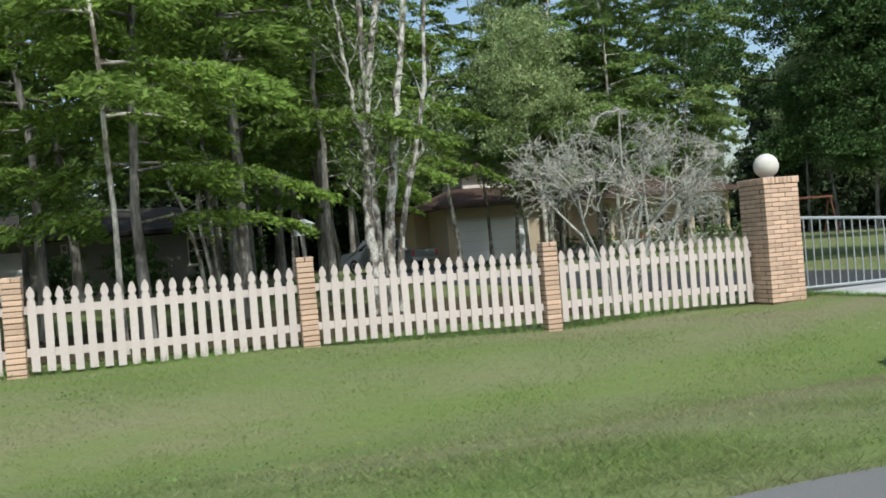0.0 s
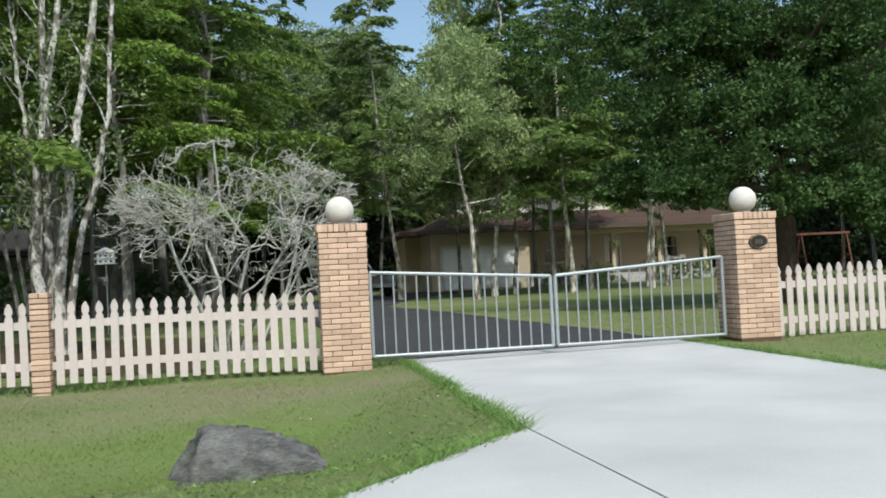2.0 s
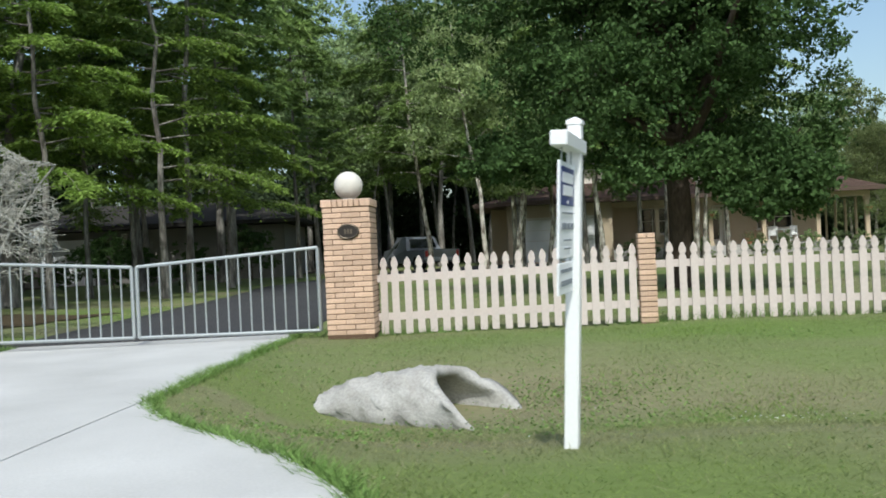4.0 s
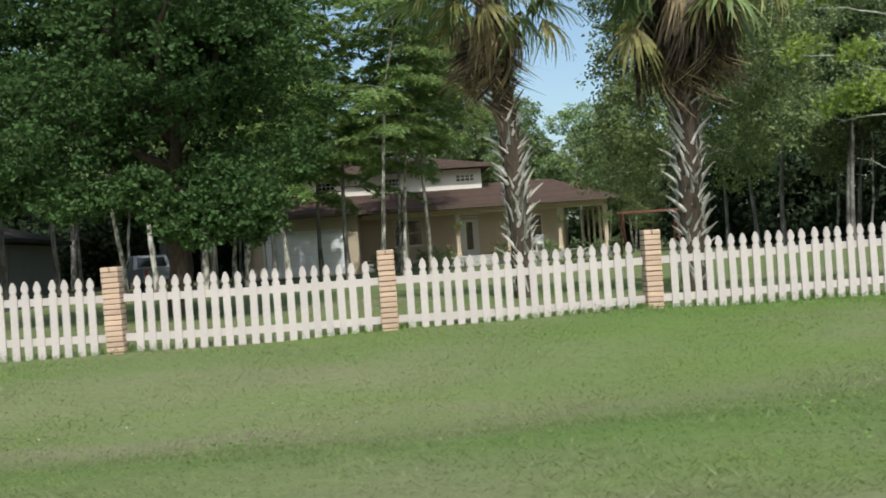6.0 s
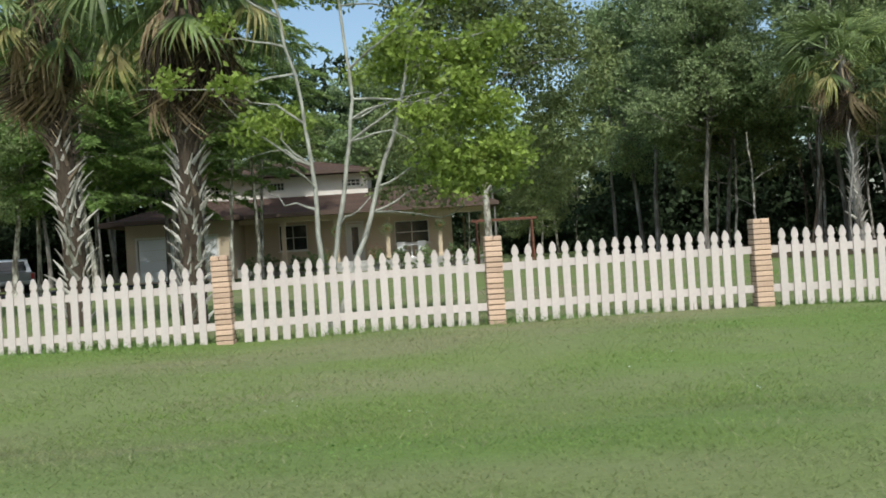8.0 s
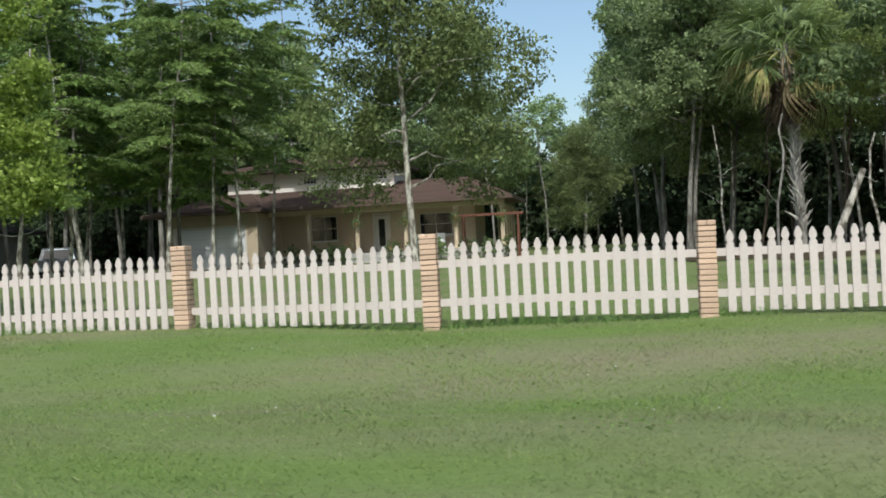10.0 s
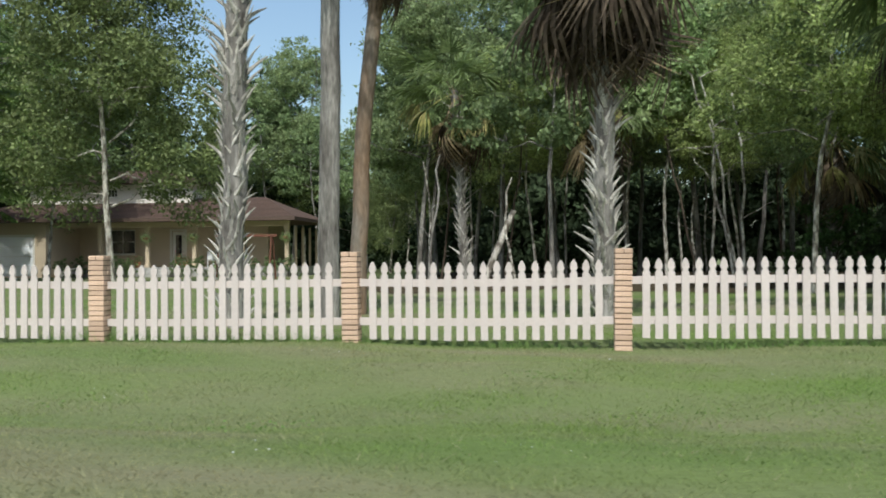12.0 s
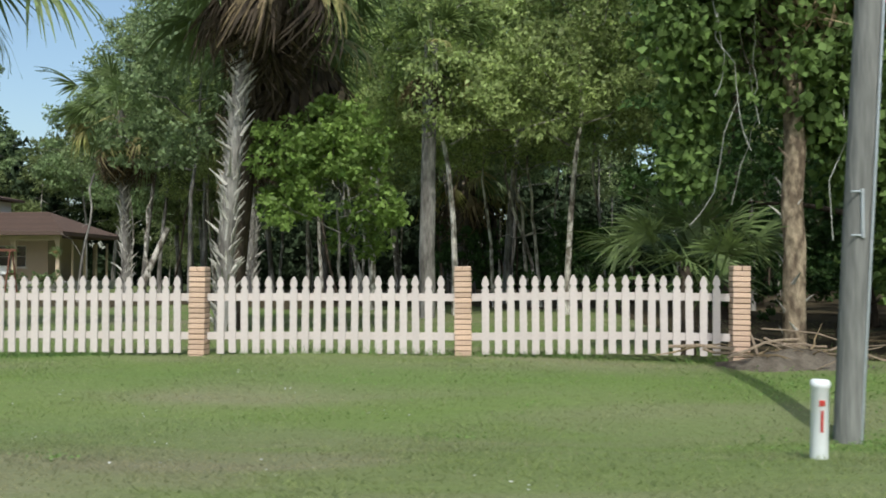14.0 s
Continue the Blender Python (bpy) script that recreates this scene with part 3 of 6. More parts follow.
# ---- mailbox on a brick post ----
def mailbox_post(x, y, base):
    p = thing("mailbox_post", "square tan brick mailbox post at the verge", "post", at=pose(x, y, base, 0, 3.2, 2) @ Matrix.Diagonal((0.88, 0.92, 1, 1)))
    h = 0.845 - base
    core = Build()
    core.box(-0.094, 0.094, -0.094, 0.094, -0.3, h - 0.01)
    part("mortar_core", core, "mortar", p, "dark recessed mortar")
    long = brick_mesh(0.200, 0.098, 0.0565)
    half = brick_mesh(0.0975, 0.098, 0.0565)
    wide = brick_mesh(0.075, 0.108, 0.055)
    course = 0.0625
    n = int(h / course) + 1
    for k in range(n):
        z = h - course * (k + 1) + 0.004
        if k == 0:
            for i in (-1, 0, 1):
                for sy in (-1, 1):
                    lay(p, wide, i * 0.078, sy * 0.057, z, 0, 0.004)
        elif k % 2:
            for sx in (-0.0505, 0.0505):
                for sy in (-0.0505, 0.0505):
                    lay(p, half, sx, sy, z)
        else:
            lay(p, long, 0, -0.0505, z)
            lay(p, long, 0, 0.0505, z)
    return h


mail_base = float(gz(*MAIL)) - 0.045
mail_h = mailbox_post(MAIL[0], MAIL[1], mail_base)


def mailbox(x, y, z):
    p = thing("mailbox", "black locking metal mailbox with a pitched lid and an incoming slot", "mailbox", at=pose(x, y, z, 0, 0, 2))
    w, d, h = 0.115, 0.155, 0.235
    b = Build()
    b.box(-w, w, -d, d, 0.012, h, 0.01)
    part("body", b, "black_metal", p)
    b = Build()
    b.box(-w - 0.012, w + 0.012, -d - 0.012, d + 0.012, 0.0, 0.016, 0.004)
    part("base_plate", b, "black_metal", p)
    b = Build()
    b.prism([(-w - 0.010, h), (w + 0.010, h), (w + 0.010, h + 0.012), (0.02, h + 0.060), (-0.02, h + 0.060), (-w - 0.010, h + 0.012)], -d - 0.014, d + 0.014)
    part("lid", b, "black_metal", p, "low pitched black lid")
    b = Build()
    b.box(-w + 0.012, w - 0.012, -d - 0.010, -d + 0.006, 0.035, 0.135, 0.005)
    door = part("door", b, "black_metal", p)
    b = Build()
    b.lathe([(0.010, 0.0), (0.010, 0.010), (0.006, 0.012)], 12)
    part("lock", b, "galvanised", door, "small bright lock", pose(0, -d - 0.008, 0.112, 90))
    b = Build()
    b.box(-w + 0.008, w - 0.008, -d - 0.016, -d + 0.01, 0.148, 0.226, 0.007)
    hood = part("slot_flap", b, "black_metal", p)
    b = Build()
    b.lathe([(0.013, 0.0), (0.013, 0.012), (0.008, 0.014)], 14)
    part("knob", b, "galvanised", hood, "small silver knob", pose(0.0, -d - 0.014, 0.236, 90))


mailbox(MAIL[0] + 0.060, MAIL[1] + 0.052, mail_base + mail_h)


# ---- yard sign on a white post ----
def yard_sign(x, y):
    base = float(gz(x, y)) - 0.02
    top = 1.60 - base
    p = thing("sign_post", "white vinyl yard sign post with a cross arm and hanging sign", "sign", at=pose(x, y, base, -3.3, 0.6, -104))
    b = Build()
    b.box(-0.036, 0.036, -0.036, 0.036, -0.2, top - 0.02, 0.005)
    part("post", b, "white_vinyl", p)
    b = Build()
    b.add([(-0.041, -0.041, top - 0.03), (0.041, -0.041, top - 0.03), (0.041, 0.041, top - 0.03), (-0.041, 0.041, top - 0.03),
           (-0.041, -0.041, top - 0.012), (0.041, -0.041, top - 0.012), (0.041, 0.041, top - 0.012), (-0.041, 0.041, top - 0.012), (0, 0, top + 0.012)],
          [(3, 2, 1, 0), (0, 1, 5, 4), (1, 2, 6, 5), (2, 3, 7, 6), (3, 0, 4, 7), (4, 5, 8), (5, 6, 8), (6, 7, 8), (7, 4, 8)])
    part("cap", b, "white_vinyl", p)
    b = Build()
    b.box(-0.13, 0.475, -0.041, 0.041, top - 0.175, top - 0.105, 0.005)
    part("arm", b, "white_vinyl", p)
    x0, x1, z1 = 0.04, 0.47, top - 0.24
    s = Build()
    s.box(x0, x1, -0.006, 0.006, z1 - 0.455, z1, 0.003)
    board = part("board", s, "sign_white", p, "hanging white board with a dark blue field above")
    for sy in (-1, 1):
        q = Build()
        q.box(x0 + 0.03, x1 - 0.03, sy * 0.008 - 0.001, sy * 0.008 + 0.001, z1 - 0.205, z1 - 0.024)
        part("field", q, "sign_blue", board, "dark blue field")
        for u0, u1, v0, v1, m in ((0.09, 0.46, 0.050, 0.098, "sign_white"), (0.10, 0.44, 0.110, 0.158, "sign_white"), (0.25, 0.28, 0.180, 0.196, "sign_white"),
                                  (0.06, 0.46, 0.236, 0.245, "sign_grey"), (0.06, 0.15, 0.288, 0.318, "sign_grey"), (0.19, 0.28, 0.288, 0.318, "sign_grey"), (0.32, 0.45, 0.288, 0.318, "sign_grey"),
                                  (0.12, 0.40, 0.365, 0.373, "sign_grey"), (0.15, 0.37, 0.405, 0.412, "sign_grey")):
            q = Build()
            q.box(x0 + 0.81 * u0, x0 + 0.81 * u1, sy * 0.0105 - 0.001, sy * 0.0105 + 0.001, z1 - v1, z1 - v0)
            part("bar", q, m, board, "plain printed bar")
    s = Build()
    s.box(x0 + 0.01, x1 - 0.01, -0.005, 0.005, z1 - 0.625, z1 - 0.475, 0.003)
    rider = part("rider", s, "sign_white", p, "small white rider board")
    for sy in (-1, 1):
        for v0, v1 in ((0.505, 0.522), (0.56, 0.585)):
            q = Build()
            q.box(x0 + 0.06, x1 - 0.06, sy * 0.007 - 0.001, sy * 0.007 + 0.001, z1 - v1, z1 - v0)
            part("bar", q, "sign_grey", rider, "plain printed bar")
    for hx in (x0 + 0.08, x1 - 0.08):
        q = Build()
        q.tube([(hx, 0, top - 0.173), (hx, 0, z1 - 0.012)], 0.004, 5)
        part("hook", q, "galvanised", p)
        q = Build()
        q.tube([(hx, 0, z1 - 0.45), (hx, 0, z1 - 0.48)], 0.004, 5)
        part("hook", q, "galvanised", p)


yard_sign(-1.395, -5.74)


# ---- culvert ends either side of the drive ----
def culvert_end(x, y, turn, mat, label, base, tail, wide, high, tail_high, mitre, thick=0.055):
    """A mitred concrete pipe end: a rough arched hood, open at one end, tailing off into the bank."""
    rng = np.random.default_rng(3)
    p = thing("culvert_end", label, "culvert", "culvert ends", at=pose(x, y, base, 0, 0, turn))
    n, m = 26, 22
    angle = np.linspace(-0.12, math.pi + 0.12, n)
    lump = 1 + 0.035 * np.sin(3 * angle + 0.6) + 0.03 * np.sin(7 * angle)

    def ring(u, inset, rough):
        h = tail_high + (high - tail_high) * math.sin(u * math.pi / 2) ** 0.8
        w = wide * (0.68 + 0.32 * u)
        px = -tail * (1 - u) + mitre * u * (1 - np.sin(angle)) + rng.normal(size=n) * rough
        py = (w - inset) * np.cos(angle) * lump + rng.normal(size=n) * rough
        pz = (h - inset) * np.sign(np.sin(angle)) * np.abs(np.sin(angle)) ** 0.85 * lump + rng.normal(size=n) * rough
        return np.stack([px, py, pz], 1)

    rings = [ring(u, 0.0, 0.014) for u in np.linspace(0, 1, m)]
    edge = ring(1.0, thick * 0.5, 0.004)
    edge[:, 0] += 0.022
    rings.append(edge)
    rings += [ring(u, thick, 0.003) for u in np.linspace(1.0, 0.45, 8)]
    v = np.concatenate(rings)
    f = [(j * n + i, j * n + i + 1, (j + 1) * n + i + 1, (j + 1) * n + i) for j in range(len(rings) - 1) for i in range(n - 1)]
    f.append(tuple(range(n)))
    b = Build()
    b.add(v, f)
    part("hood", b, mat, p, smooth=True)
    # dark end disc added at the back of the pipe, in place of deep shade
    b = Build()
    last = rings[-1]
    b.add(np.concatenate([last, [last.mean(0)]]), [(i, i + 1, n) for i in range(n - 1)])
    part("silt", b, "litter", p, "dark disc closing the pipe, standing for the shade inside")
    b = Build()
    g = np.linspace(-1, 1, 9)
    floor_v = [(-0.25 + 0.16 * i + rng.normal() * 0.015, q * wide * (0.72 + 0.10 * i), 0.015 + 0.05 * q * q - 0.02 * i + rng.normal() * 0.008) for i in range(5) for q in g]
    b.add(floor_v, [(i * 9 + k, i * 9 + k + 1, i * 9 + k + 10, i * 9 + k + 9) for i in range(4) for k in range(8)])
    part("apron", b, mat, p, "low cracked apron before the pipe mouth", smooth=True)
    return p


culvert_end(-9.72, -3.80, 190, "old_concrete", "weathered dark grey concrete culvert end with a pipe mouth", -0.37, 0.80, 0.34, 0.39, 0.12, 0.24, 0.125)
culvert_end(-2.22, -3.34, -24, "pale_concrete", "pale concrete culvert end half sunk in the grass", -0.37, 1.05, 0.47, 0.43, 0.20, 0.50, 0.075)


# ---- pole and marker at the far end of the fence ----
def wooden_pole(x, y):
    b = Build()
    z = float(gz(x, y))
    b.tube([(0, 0, -0.4), (0.10, 0, 1.5), (0.26, 0, 4.0), (0.54, 0, 8.5)], [0.102, 0.098, 0.095, 0.080], 16)
    p = thing("utility_pole", "weathered grey wooden utility pole in the verge", "pole", at=pose(x, y, z))
    part("shaft", b, "pole_grey", p, smooth=True)
    b = Build()
    b.box(-0.012, 0.012, -0.115, -0.085, 1.45, 1.80, 0.003)
    part("bracket", b, "galvanised", p, "small metal bracket", pose(0.10, 0, 0))
    for zz in (1.47, 1.78):
        b = Build()
        b.tube([(0.02, -0.11, zz), (0.1, -0.10, zz)], 0.008, 6)
        part("bolt", b, "galvanised", p)
    b = Build()
    b.tube([(0.08, -0.08, 0.0), (0.205, -0.08, 2.0), (0.33, -0.075, 4.0), (0.58, -0.06, 8.0)], 0.012, 6)
    part("conduit", b, "galvanised", p, smooth=True)


POLE = (46.27, -3.62)
wooden_pole(*POLE)


def marker_post(x, y):
    z = float(gz(x, y))
    p = thing("marker_post", "short white plastic marker post with a red stripe", "marker", at=pose(x, y, z, 0, 1.5, 0))
    b = Build()
    b.lathe([(0.052, -0.2), (0.052, 0.43), (0.057, 0.435), (0.057, 0.47), (0.046, 0.48)], 20)
    part("tube", b, "white_vinyl", p, smooth=True)
    b = Build()
    b.box(-0.022, 0.014, -0.0555, -0.045, 0.325, 0.36, 0.003)
    part("mark", b, "red_paint", p, "small red mark")
    b = Build()
    b.box(-0.012, 0.004, -0.0555, -0.046, 0.17, 0.30)
    part("stripe", b, "red_paint", p, "narrow red stripe")


marker_post(45.74, -4.62)


# ---- the house ----
FLOOR = 0.55
WALL_Y, PORCH_Y = 41.0, 38.7


def wall_with_openings(x0, x1, z0, z1, y, thick, holes):
    """A wall along x with rectangular holes right through it, as one joined shell."""
    xs = sorted({x0, x1, *[h[0] for h in holes], *[h[1] for h in holes]})
    zs = sorted({z0, z1, *[h[2] for h in holes], *[h[3] for h in holes]})
    nx, nz = len(xs), len(zs)
    v = [(x, yy, z) for yy in (y, y + thick) for z in zs for x in xs]
    at = lambda i, j, k: k * nx * nz + j * nx + i

    def filled(i, j):
        if not (0 <= i < nx - 1 and 0 <= j < nz - 1):
            return False
        cx, cz = (xs[i] + xs[i + 1]) / 2, (zs[j] + zs[j + 1]) / 2
        return not any(h[0] < cx < h[1] and h[2] < cz < h[3] for h in holes)
    f = []
    for i in range(nx - 1):
        for j in range(nz - 1):
            if not filled(i, j):
                continue
            f.append((at(i, j, 0), at(i + 1, j, 0), at(i + 1, j + 1, 0), at(i, j + 1, 0)))
            f.append((at(i, j, 1), at(i, j + 1, 1), at(i + 1, j + 1, 1), at(i + 1, j, 1)))
            for di, dj, a, b in ((-1, 0, (i, j), (i, j + 1)), (1, 0, (i + 1, j + 1), (i + 1, j)), (0, -1, (i + 1, j), (i, j)), (0, 1, (i, j + 1), (i + 1, j + 1))):
                if not filled(i + di, j + dj):
                    f.append((at(*a, 0), at(*b, 0), at(*b, 1), at(*a, 1)))
    b = Build()
    b.add(v, f)
    return b


house = thing("house", "tan stucco house with brown hip roof and white upper storey", "house", at=pose(0, 0, 0))
windows = [(6.45, 8.1, 1.35, 2.85), (13.15, 15.15, 1.37, 2.70)]
doors = [(10.4, 11.3, FLOOR, 2.75)]
garage_doors = [(-0.49, 3.71, 0.10, 2.38)]
WING_X0, WING_X1, WING_Y = -1.11, 4.5, 37.3
part("wall", wall_with_openings(-2.0, 16.5, 0.0, 3.45, WALL_Y, 0.22, windows + doors), "stucco", house)
part("wall", wall_with_openings(WING_X0, WING_X1, 0.0, 3.25, WING_Y, 0.22, garage_doors), "stucco", house)
for a in ((-2.0, -1.78, 41.22, 45.2), (16.28, 16.5, 41.22, 45.2), (-2.0, 16.5, 45.2, 45.4), (WING_X0, WING_X0 + 0.22, WING_Y + 0.22, WALL_Y), (WING_X1 - 0.22, WING_X1, WING_Y + 0.22, WALL_Y)):
    b = Build()
    b.box(a[0], a[1], a[2], a[3], 0, 3.45)
    part("wall", b, "stucco", house)


def framed_window(x0, x1, z0, z1, y, cols, rows, parent, mat="trim_white"):
    w = Build()
    t = 0.055
    w.box(x0, x1, y - 0.02, y + 0.05, z0, z0 + t)
    w.box(x0, x1, y - 0.02, y + 0.05, z1 - t, z1)
    w.box(x0, x0 + t, y - 0.02, y + 0.05, z0 + t, z1 - t)
    w.box(x1 - t, x1, y - 0.02, y + 0.05, z0 + t, z1 - t)
    win = part("window", w, mat, parent, "white framed window with dark panes")
    for i in range(1, cols):
        q = Build()
        x = x0 + (x1 - x0) * i / cols
        q.box(x - 0.02, x + 0.02, y - 0.01, y + 0.03, z0 + t, z1 - t)
        part("mullion", q, mat, win)
    for j in range(1, rows):
        q = Build()
        z = z0 + (z1 - z0) * j / rows
        q.box(x0 + t, x1 - t, y - 0.014, y + 0.026, z - 0.018, z + 0.018)
        part("mullion", q, mat, win)
    q = Build()
    q.box(x0 + t, x1 - t, y + 0.035, y + 0.045, z0 + t, z1 - t)
    part("pane", q, "glass_dark", win, "dark reflective pane")
    q = Build()
    q.box(x0 - 0.08, x1 + 0.08, y - 0.07, y - 0.022, z0 - 0.07, z0)
    part("sill", q, mat, win)


for x0, x1, z0, z1 in windows:
    framed_window(x0, x1, z0, z1, WALL_Y + 0.06, 2, 2, house)
for x0, x1, z0, z1 in doors:
    b = Build()
    b.box(x0 + 0.05, x1 - 0.05, WALL_Y + 0.06, WALL_Y + 0.11, z0, z1 - 0.05, 0.004)
    d = part("door", b, "trim_white", house, "pale front door with a long dark pane")
    b = Build()
    b.box(x0 + 0.26, x1 - 0.26, WALL_Y + 0.05, WALL_Y + 0.058, z0 + 0.35, z1 - 0.25)
    part("pane", b, "glass_dark", d, "dark pane")
    b = Build()
    for a in ((x0 - 0.08, x0 + 0.045), (x1 - 0.045, x1 + 0.08)):
        b.box(a[0], a[1], WALL_Y - 0.03, WALL_Y - 0.003, z0, z1)
    b.box(x0 - 0.08, x1 + 0.08, WALL_Y - 0.03, WALL_Y - 0.003, z1 + 0.002, z1 + 0.1)
    part("door_frame", b, "trim_white", house)
for x0, x1, z0, z1 in garage_doors:
    b = Build()
    rows = 4
    for r in range(rows):
        za, zb = z0 + (z1 - z0) * r / rows, z0 + (z1 - z0) * (r + 1) / rows
        b.box(x0 + 0.03, x1 - 0.03, WING_Y + 0.06, WING_Y + 0.10, za + 0.006, zb - 0.006, 0.004)
        cols = max(2, int((x1 - x0) / 0.6))
        for c in range(cols):
            xa, xb = x0 + (x1 - x0) * c / cols, x0 + (x1 - x0) * (c + 1) / cols
            b.box(xa + 0.08, xb - 0.08, WING_Y + 0.048, WING_Y + 0.059, za + 0.11, zb - 0.11, 0.004)
    part("garage_door", b, "garage_door", house, "white panelled garage door, closed")
    b = Build()
    for a in ((x0 - 0.12, x0 - 0.002), (x1 + 0.002, x1 + 0.12)):
        b.box(a[0], a[1], WING_Y - 0.025, WING_Y - 0.003, 0.0, z1)
    b.box(x0 - 0.12, x1 + 0.12, WING_Y - 0.025, WING_Y - 0.003, z1 + 0.002, z1 + 0.12)
    part("door_frame", b, "trim_white", house)

# porch floor, steps, posts
b = Build()
b.box(4.52, 18.65, PORCH_Y - 0.45, WALL_Y - 0.005, 0.0, FLOOR, 0.02)
part("porch_floor", b, "pale_concrete", house)
b = Build()
for k in range(3):
    b.box(10.2, 11.8, PORCH_Y - 0.75 - 0.3 * k, PORCH_Y - 0.455 - 0.3 * k, 0.0, FLOOR - 0.137 * (k + 1), 0.01)
part("steps", b, "pale_concrete", house)
b = Build()
b.box(16.52, 18.65, WALL_Y, 45.4, 0.0, FLOOR, 0.02)
part("porch_floor", b, "pale_concrete", house)
post = Build()
post.box(-0.11, 0.11, -0.11, 0.11, 0.0, 2.36, 0.012)
post.box(-0.15, 0.15, -0.15, 0.15, 2.15, 2.36, 0.015)
post.box(-0.15, 0.15, -0.15, 0.15, 0.0, 0.18, 0.015)
post_me = post.mesh("porch_post", M["stucco"])
POSTS = (7.1, 9.99, 12.84, 15.73, 18.35)
for x in POSTS:
    part("porch_post", post_me, "stucco", house, at=pose(x, PORCH_Y, FLOOR))
b = Build()
b.box(4.7, 18.5, PORCH_Y - 0.12, PORCH_Y + 0.12, 2.90, 3.22, 0.01)
part("porch_beam", b, "stucco", house)
slim = Build()
slim.box(-0.06, 0.06, -0.06, 0.06, 0.0, 2.36, 0.01)
slim_me = slim.mesh("screen_post", M["lattice"])
for x, y in ((18.4, 40.3), (18.4, 41.8), (18.4, 43.3), (18.4, 44.8), (17.4, 45.1)):
    part("screen_post", slim_me, "lattice", house, at=pose(x, y, FLOOR))


def hip_roof(x0, x1, y0, y1, z0, z1, ra, rb, ry, thick=0.18):
    v = [(x0, y0, z0), (x1, y0, z0), (x1, y1, z0), (x0, y1, z0), (ra, ry, z1), (rb, ry, z1)]
    v += [(x, y, z - thick) for x, y, z in v[:4]]
    f = [(0, 1, 5, 4), (1, 2, 5), (2, 3, 4, 5), (3, 0, 4), (0, 6, 7, 1), (1, 7, 8, 2), (2, 8, 9, 3), (3, 9, 6, 0), (6, 9, 8, 7)]
    b = Build()
    b.add(v, f)
    return b


def shingle_rows(x0, x1, y0, z0, ra, rb, ry, z1, rows, stop=None):
    """Courses on the roof's front slope: thin strips, each lapping the one below."""
    out = []
    for k in range(rows):
        b = Build()
        s0, s1 = k / rows, (k + 1) / rows
        a0, a1 = x0 + (ra - x0) * s0, x1 + (rb - x1) * s0
        c0, c1 = x0 + (ra - x0) * s1, x1 + (rb - x1) * s1
        ya, yb = y0 + (ry - y0) * s0, y0 + (ry - y0) * s1
        za, zb = z0 + (z1 - z0) * s0, z0 + (z1 - z0) * s1
        v = [(a0, ya, za + 0.004), (a1, ya, za + 0.004), (a1, ya, za + 0.03), (a0, ya, za + 0.03), (c0, yb, zb + 0.008), (c1, yb, zb + 0.008)]
        b.add(v, [(0, 1, 2, 3), (3, 2, 5, 4), (0, 3, 4), (1, 5, 2)])
        out.append(b)
    return out


roof = part("roof", hip_roof(-2.9, 19.0, 37.9, 46.1, 3.38, 4.78, 4.4, 16.0, 42.0), "shingle", house, "low brown shingled hip roof")
for row in shingle_rows(-2.9, 19.0, 37.9, 3.38, 4.4, 16.0, 42.0, 4.78, 20):
    part("shingle_course", row, "shingle", roof)
b = Build()
b.box(-2.92, 19.02, 37.86, 37.895, 3.19, 3.40)
part("fascia", b, "fascia", roof)
b = Build()
b.box(19.005, 19.04, 37.9, 46.1, 3.19, 3.40)
part("fascia", b, "fascia", roof)
wing_roof = part("wing_roof", hip_roof(-1.75, 5.15, 36.65, 47.0, 3.36, 4.65, 0.9, 2.5, 41.6), "shingle", house, "brown hip roof over the garage")
for row in shingle_rows(-1.75, 5.15, 36.65, 3.36, 0.9, 2.5, 41.6, 4.65, 22):
    part("shingle_course", row, "shingle", wing_roof)
b = Build()
b.box(-1.77, 5.17, 36.61, 36.645, 3.17, 3.38)
part("fascia", b, "fascia", wing_roof)
# upper storey
UP_Y = 41.0
upw = [(10.25, 11.35, 4.88, 5.33), (2.2, 3.2, 4.85, 5.35), (6.1, 6.95, 4.85, 5.35)]
up = wall_with_openings(1.25, 11.75, 3.9, 5.62, UP_Y, 0.18, upw)
upper = part("upper_wall", up, "siding", house, "white clapboard upper storey")
for x in (1.25, 11.57):
    b = Build()
    b.box(x, x + 0.18, UP_Y + 0.18, 45.0, 3.9, 5.62)
    part("side_wall", b, "siding", upper)
b = Build()
b.box(1.25, 11.75, 45.0, 45.18, 3.6, 5.62)
part("back_wall", b, "siding", upper)
for k in range(7):
    z = 4.42 + k * 0.17
    for x0, x1 in ((1.25, 2.1), (3.3, 6.0), (7.05, 10.15), (11.45, 11.75)):
        b = Build()
        b.add([(x0, UP_Y - 0.012, z), (x1, UP_Y - 0.012, z), (x1, UP_Y - 0.002, z + 0.165), (x0, UP_Y - 0.002, z + 0.165), (x0, UP_Y, z), (x1, UP_Y, z)],
              [(0, 1, 2, 3), (0, 4, 5, 1)])
        part("clapboard", b, "siding", upper)
for x0, x1, z0, z1 in upw:
    framed_window(x0, x1, z0, z1, UP_Y + 0.04, 4, 2, upper)
uproof = part("upper_roof", hip_roof(0.7, 12.3, 40.3, 45.9, 5.80, 6.66, 4.5, 8.5, 43.1, 0.14), "shingle", house, "brown hip roof of the upper storey")
for row in shingle_rows(0.7, 12.3, 40.3, 5.80, 4.5, 8.5, 43.1, 6.66, 14):
    part("shingle_course", row, "shingle", uproof)
b = Build()
b.box(0.68, 12.32, 40.26, 40.295, 5.65, 5.82)
part("fascia", b, "fascia", uproof)


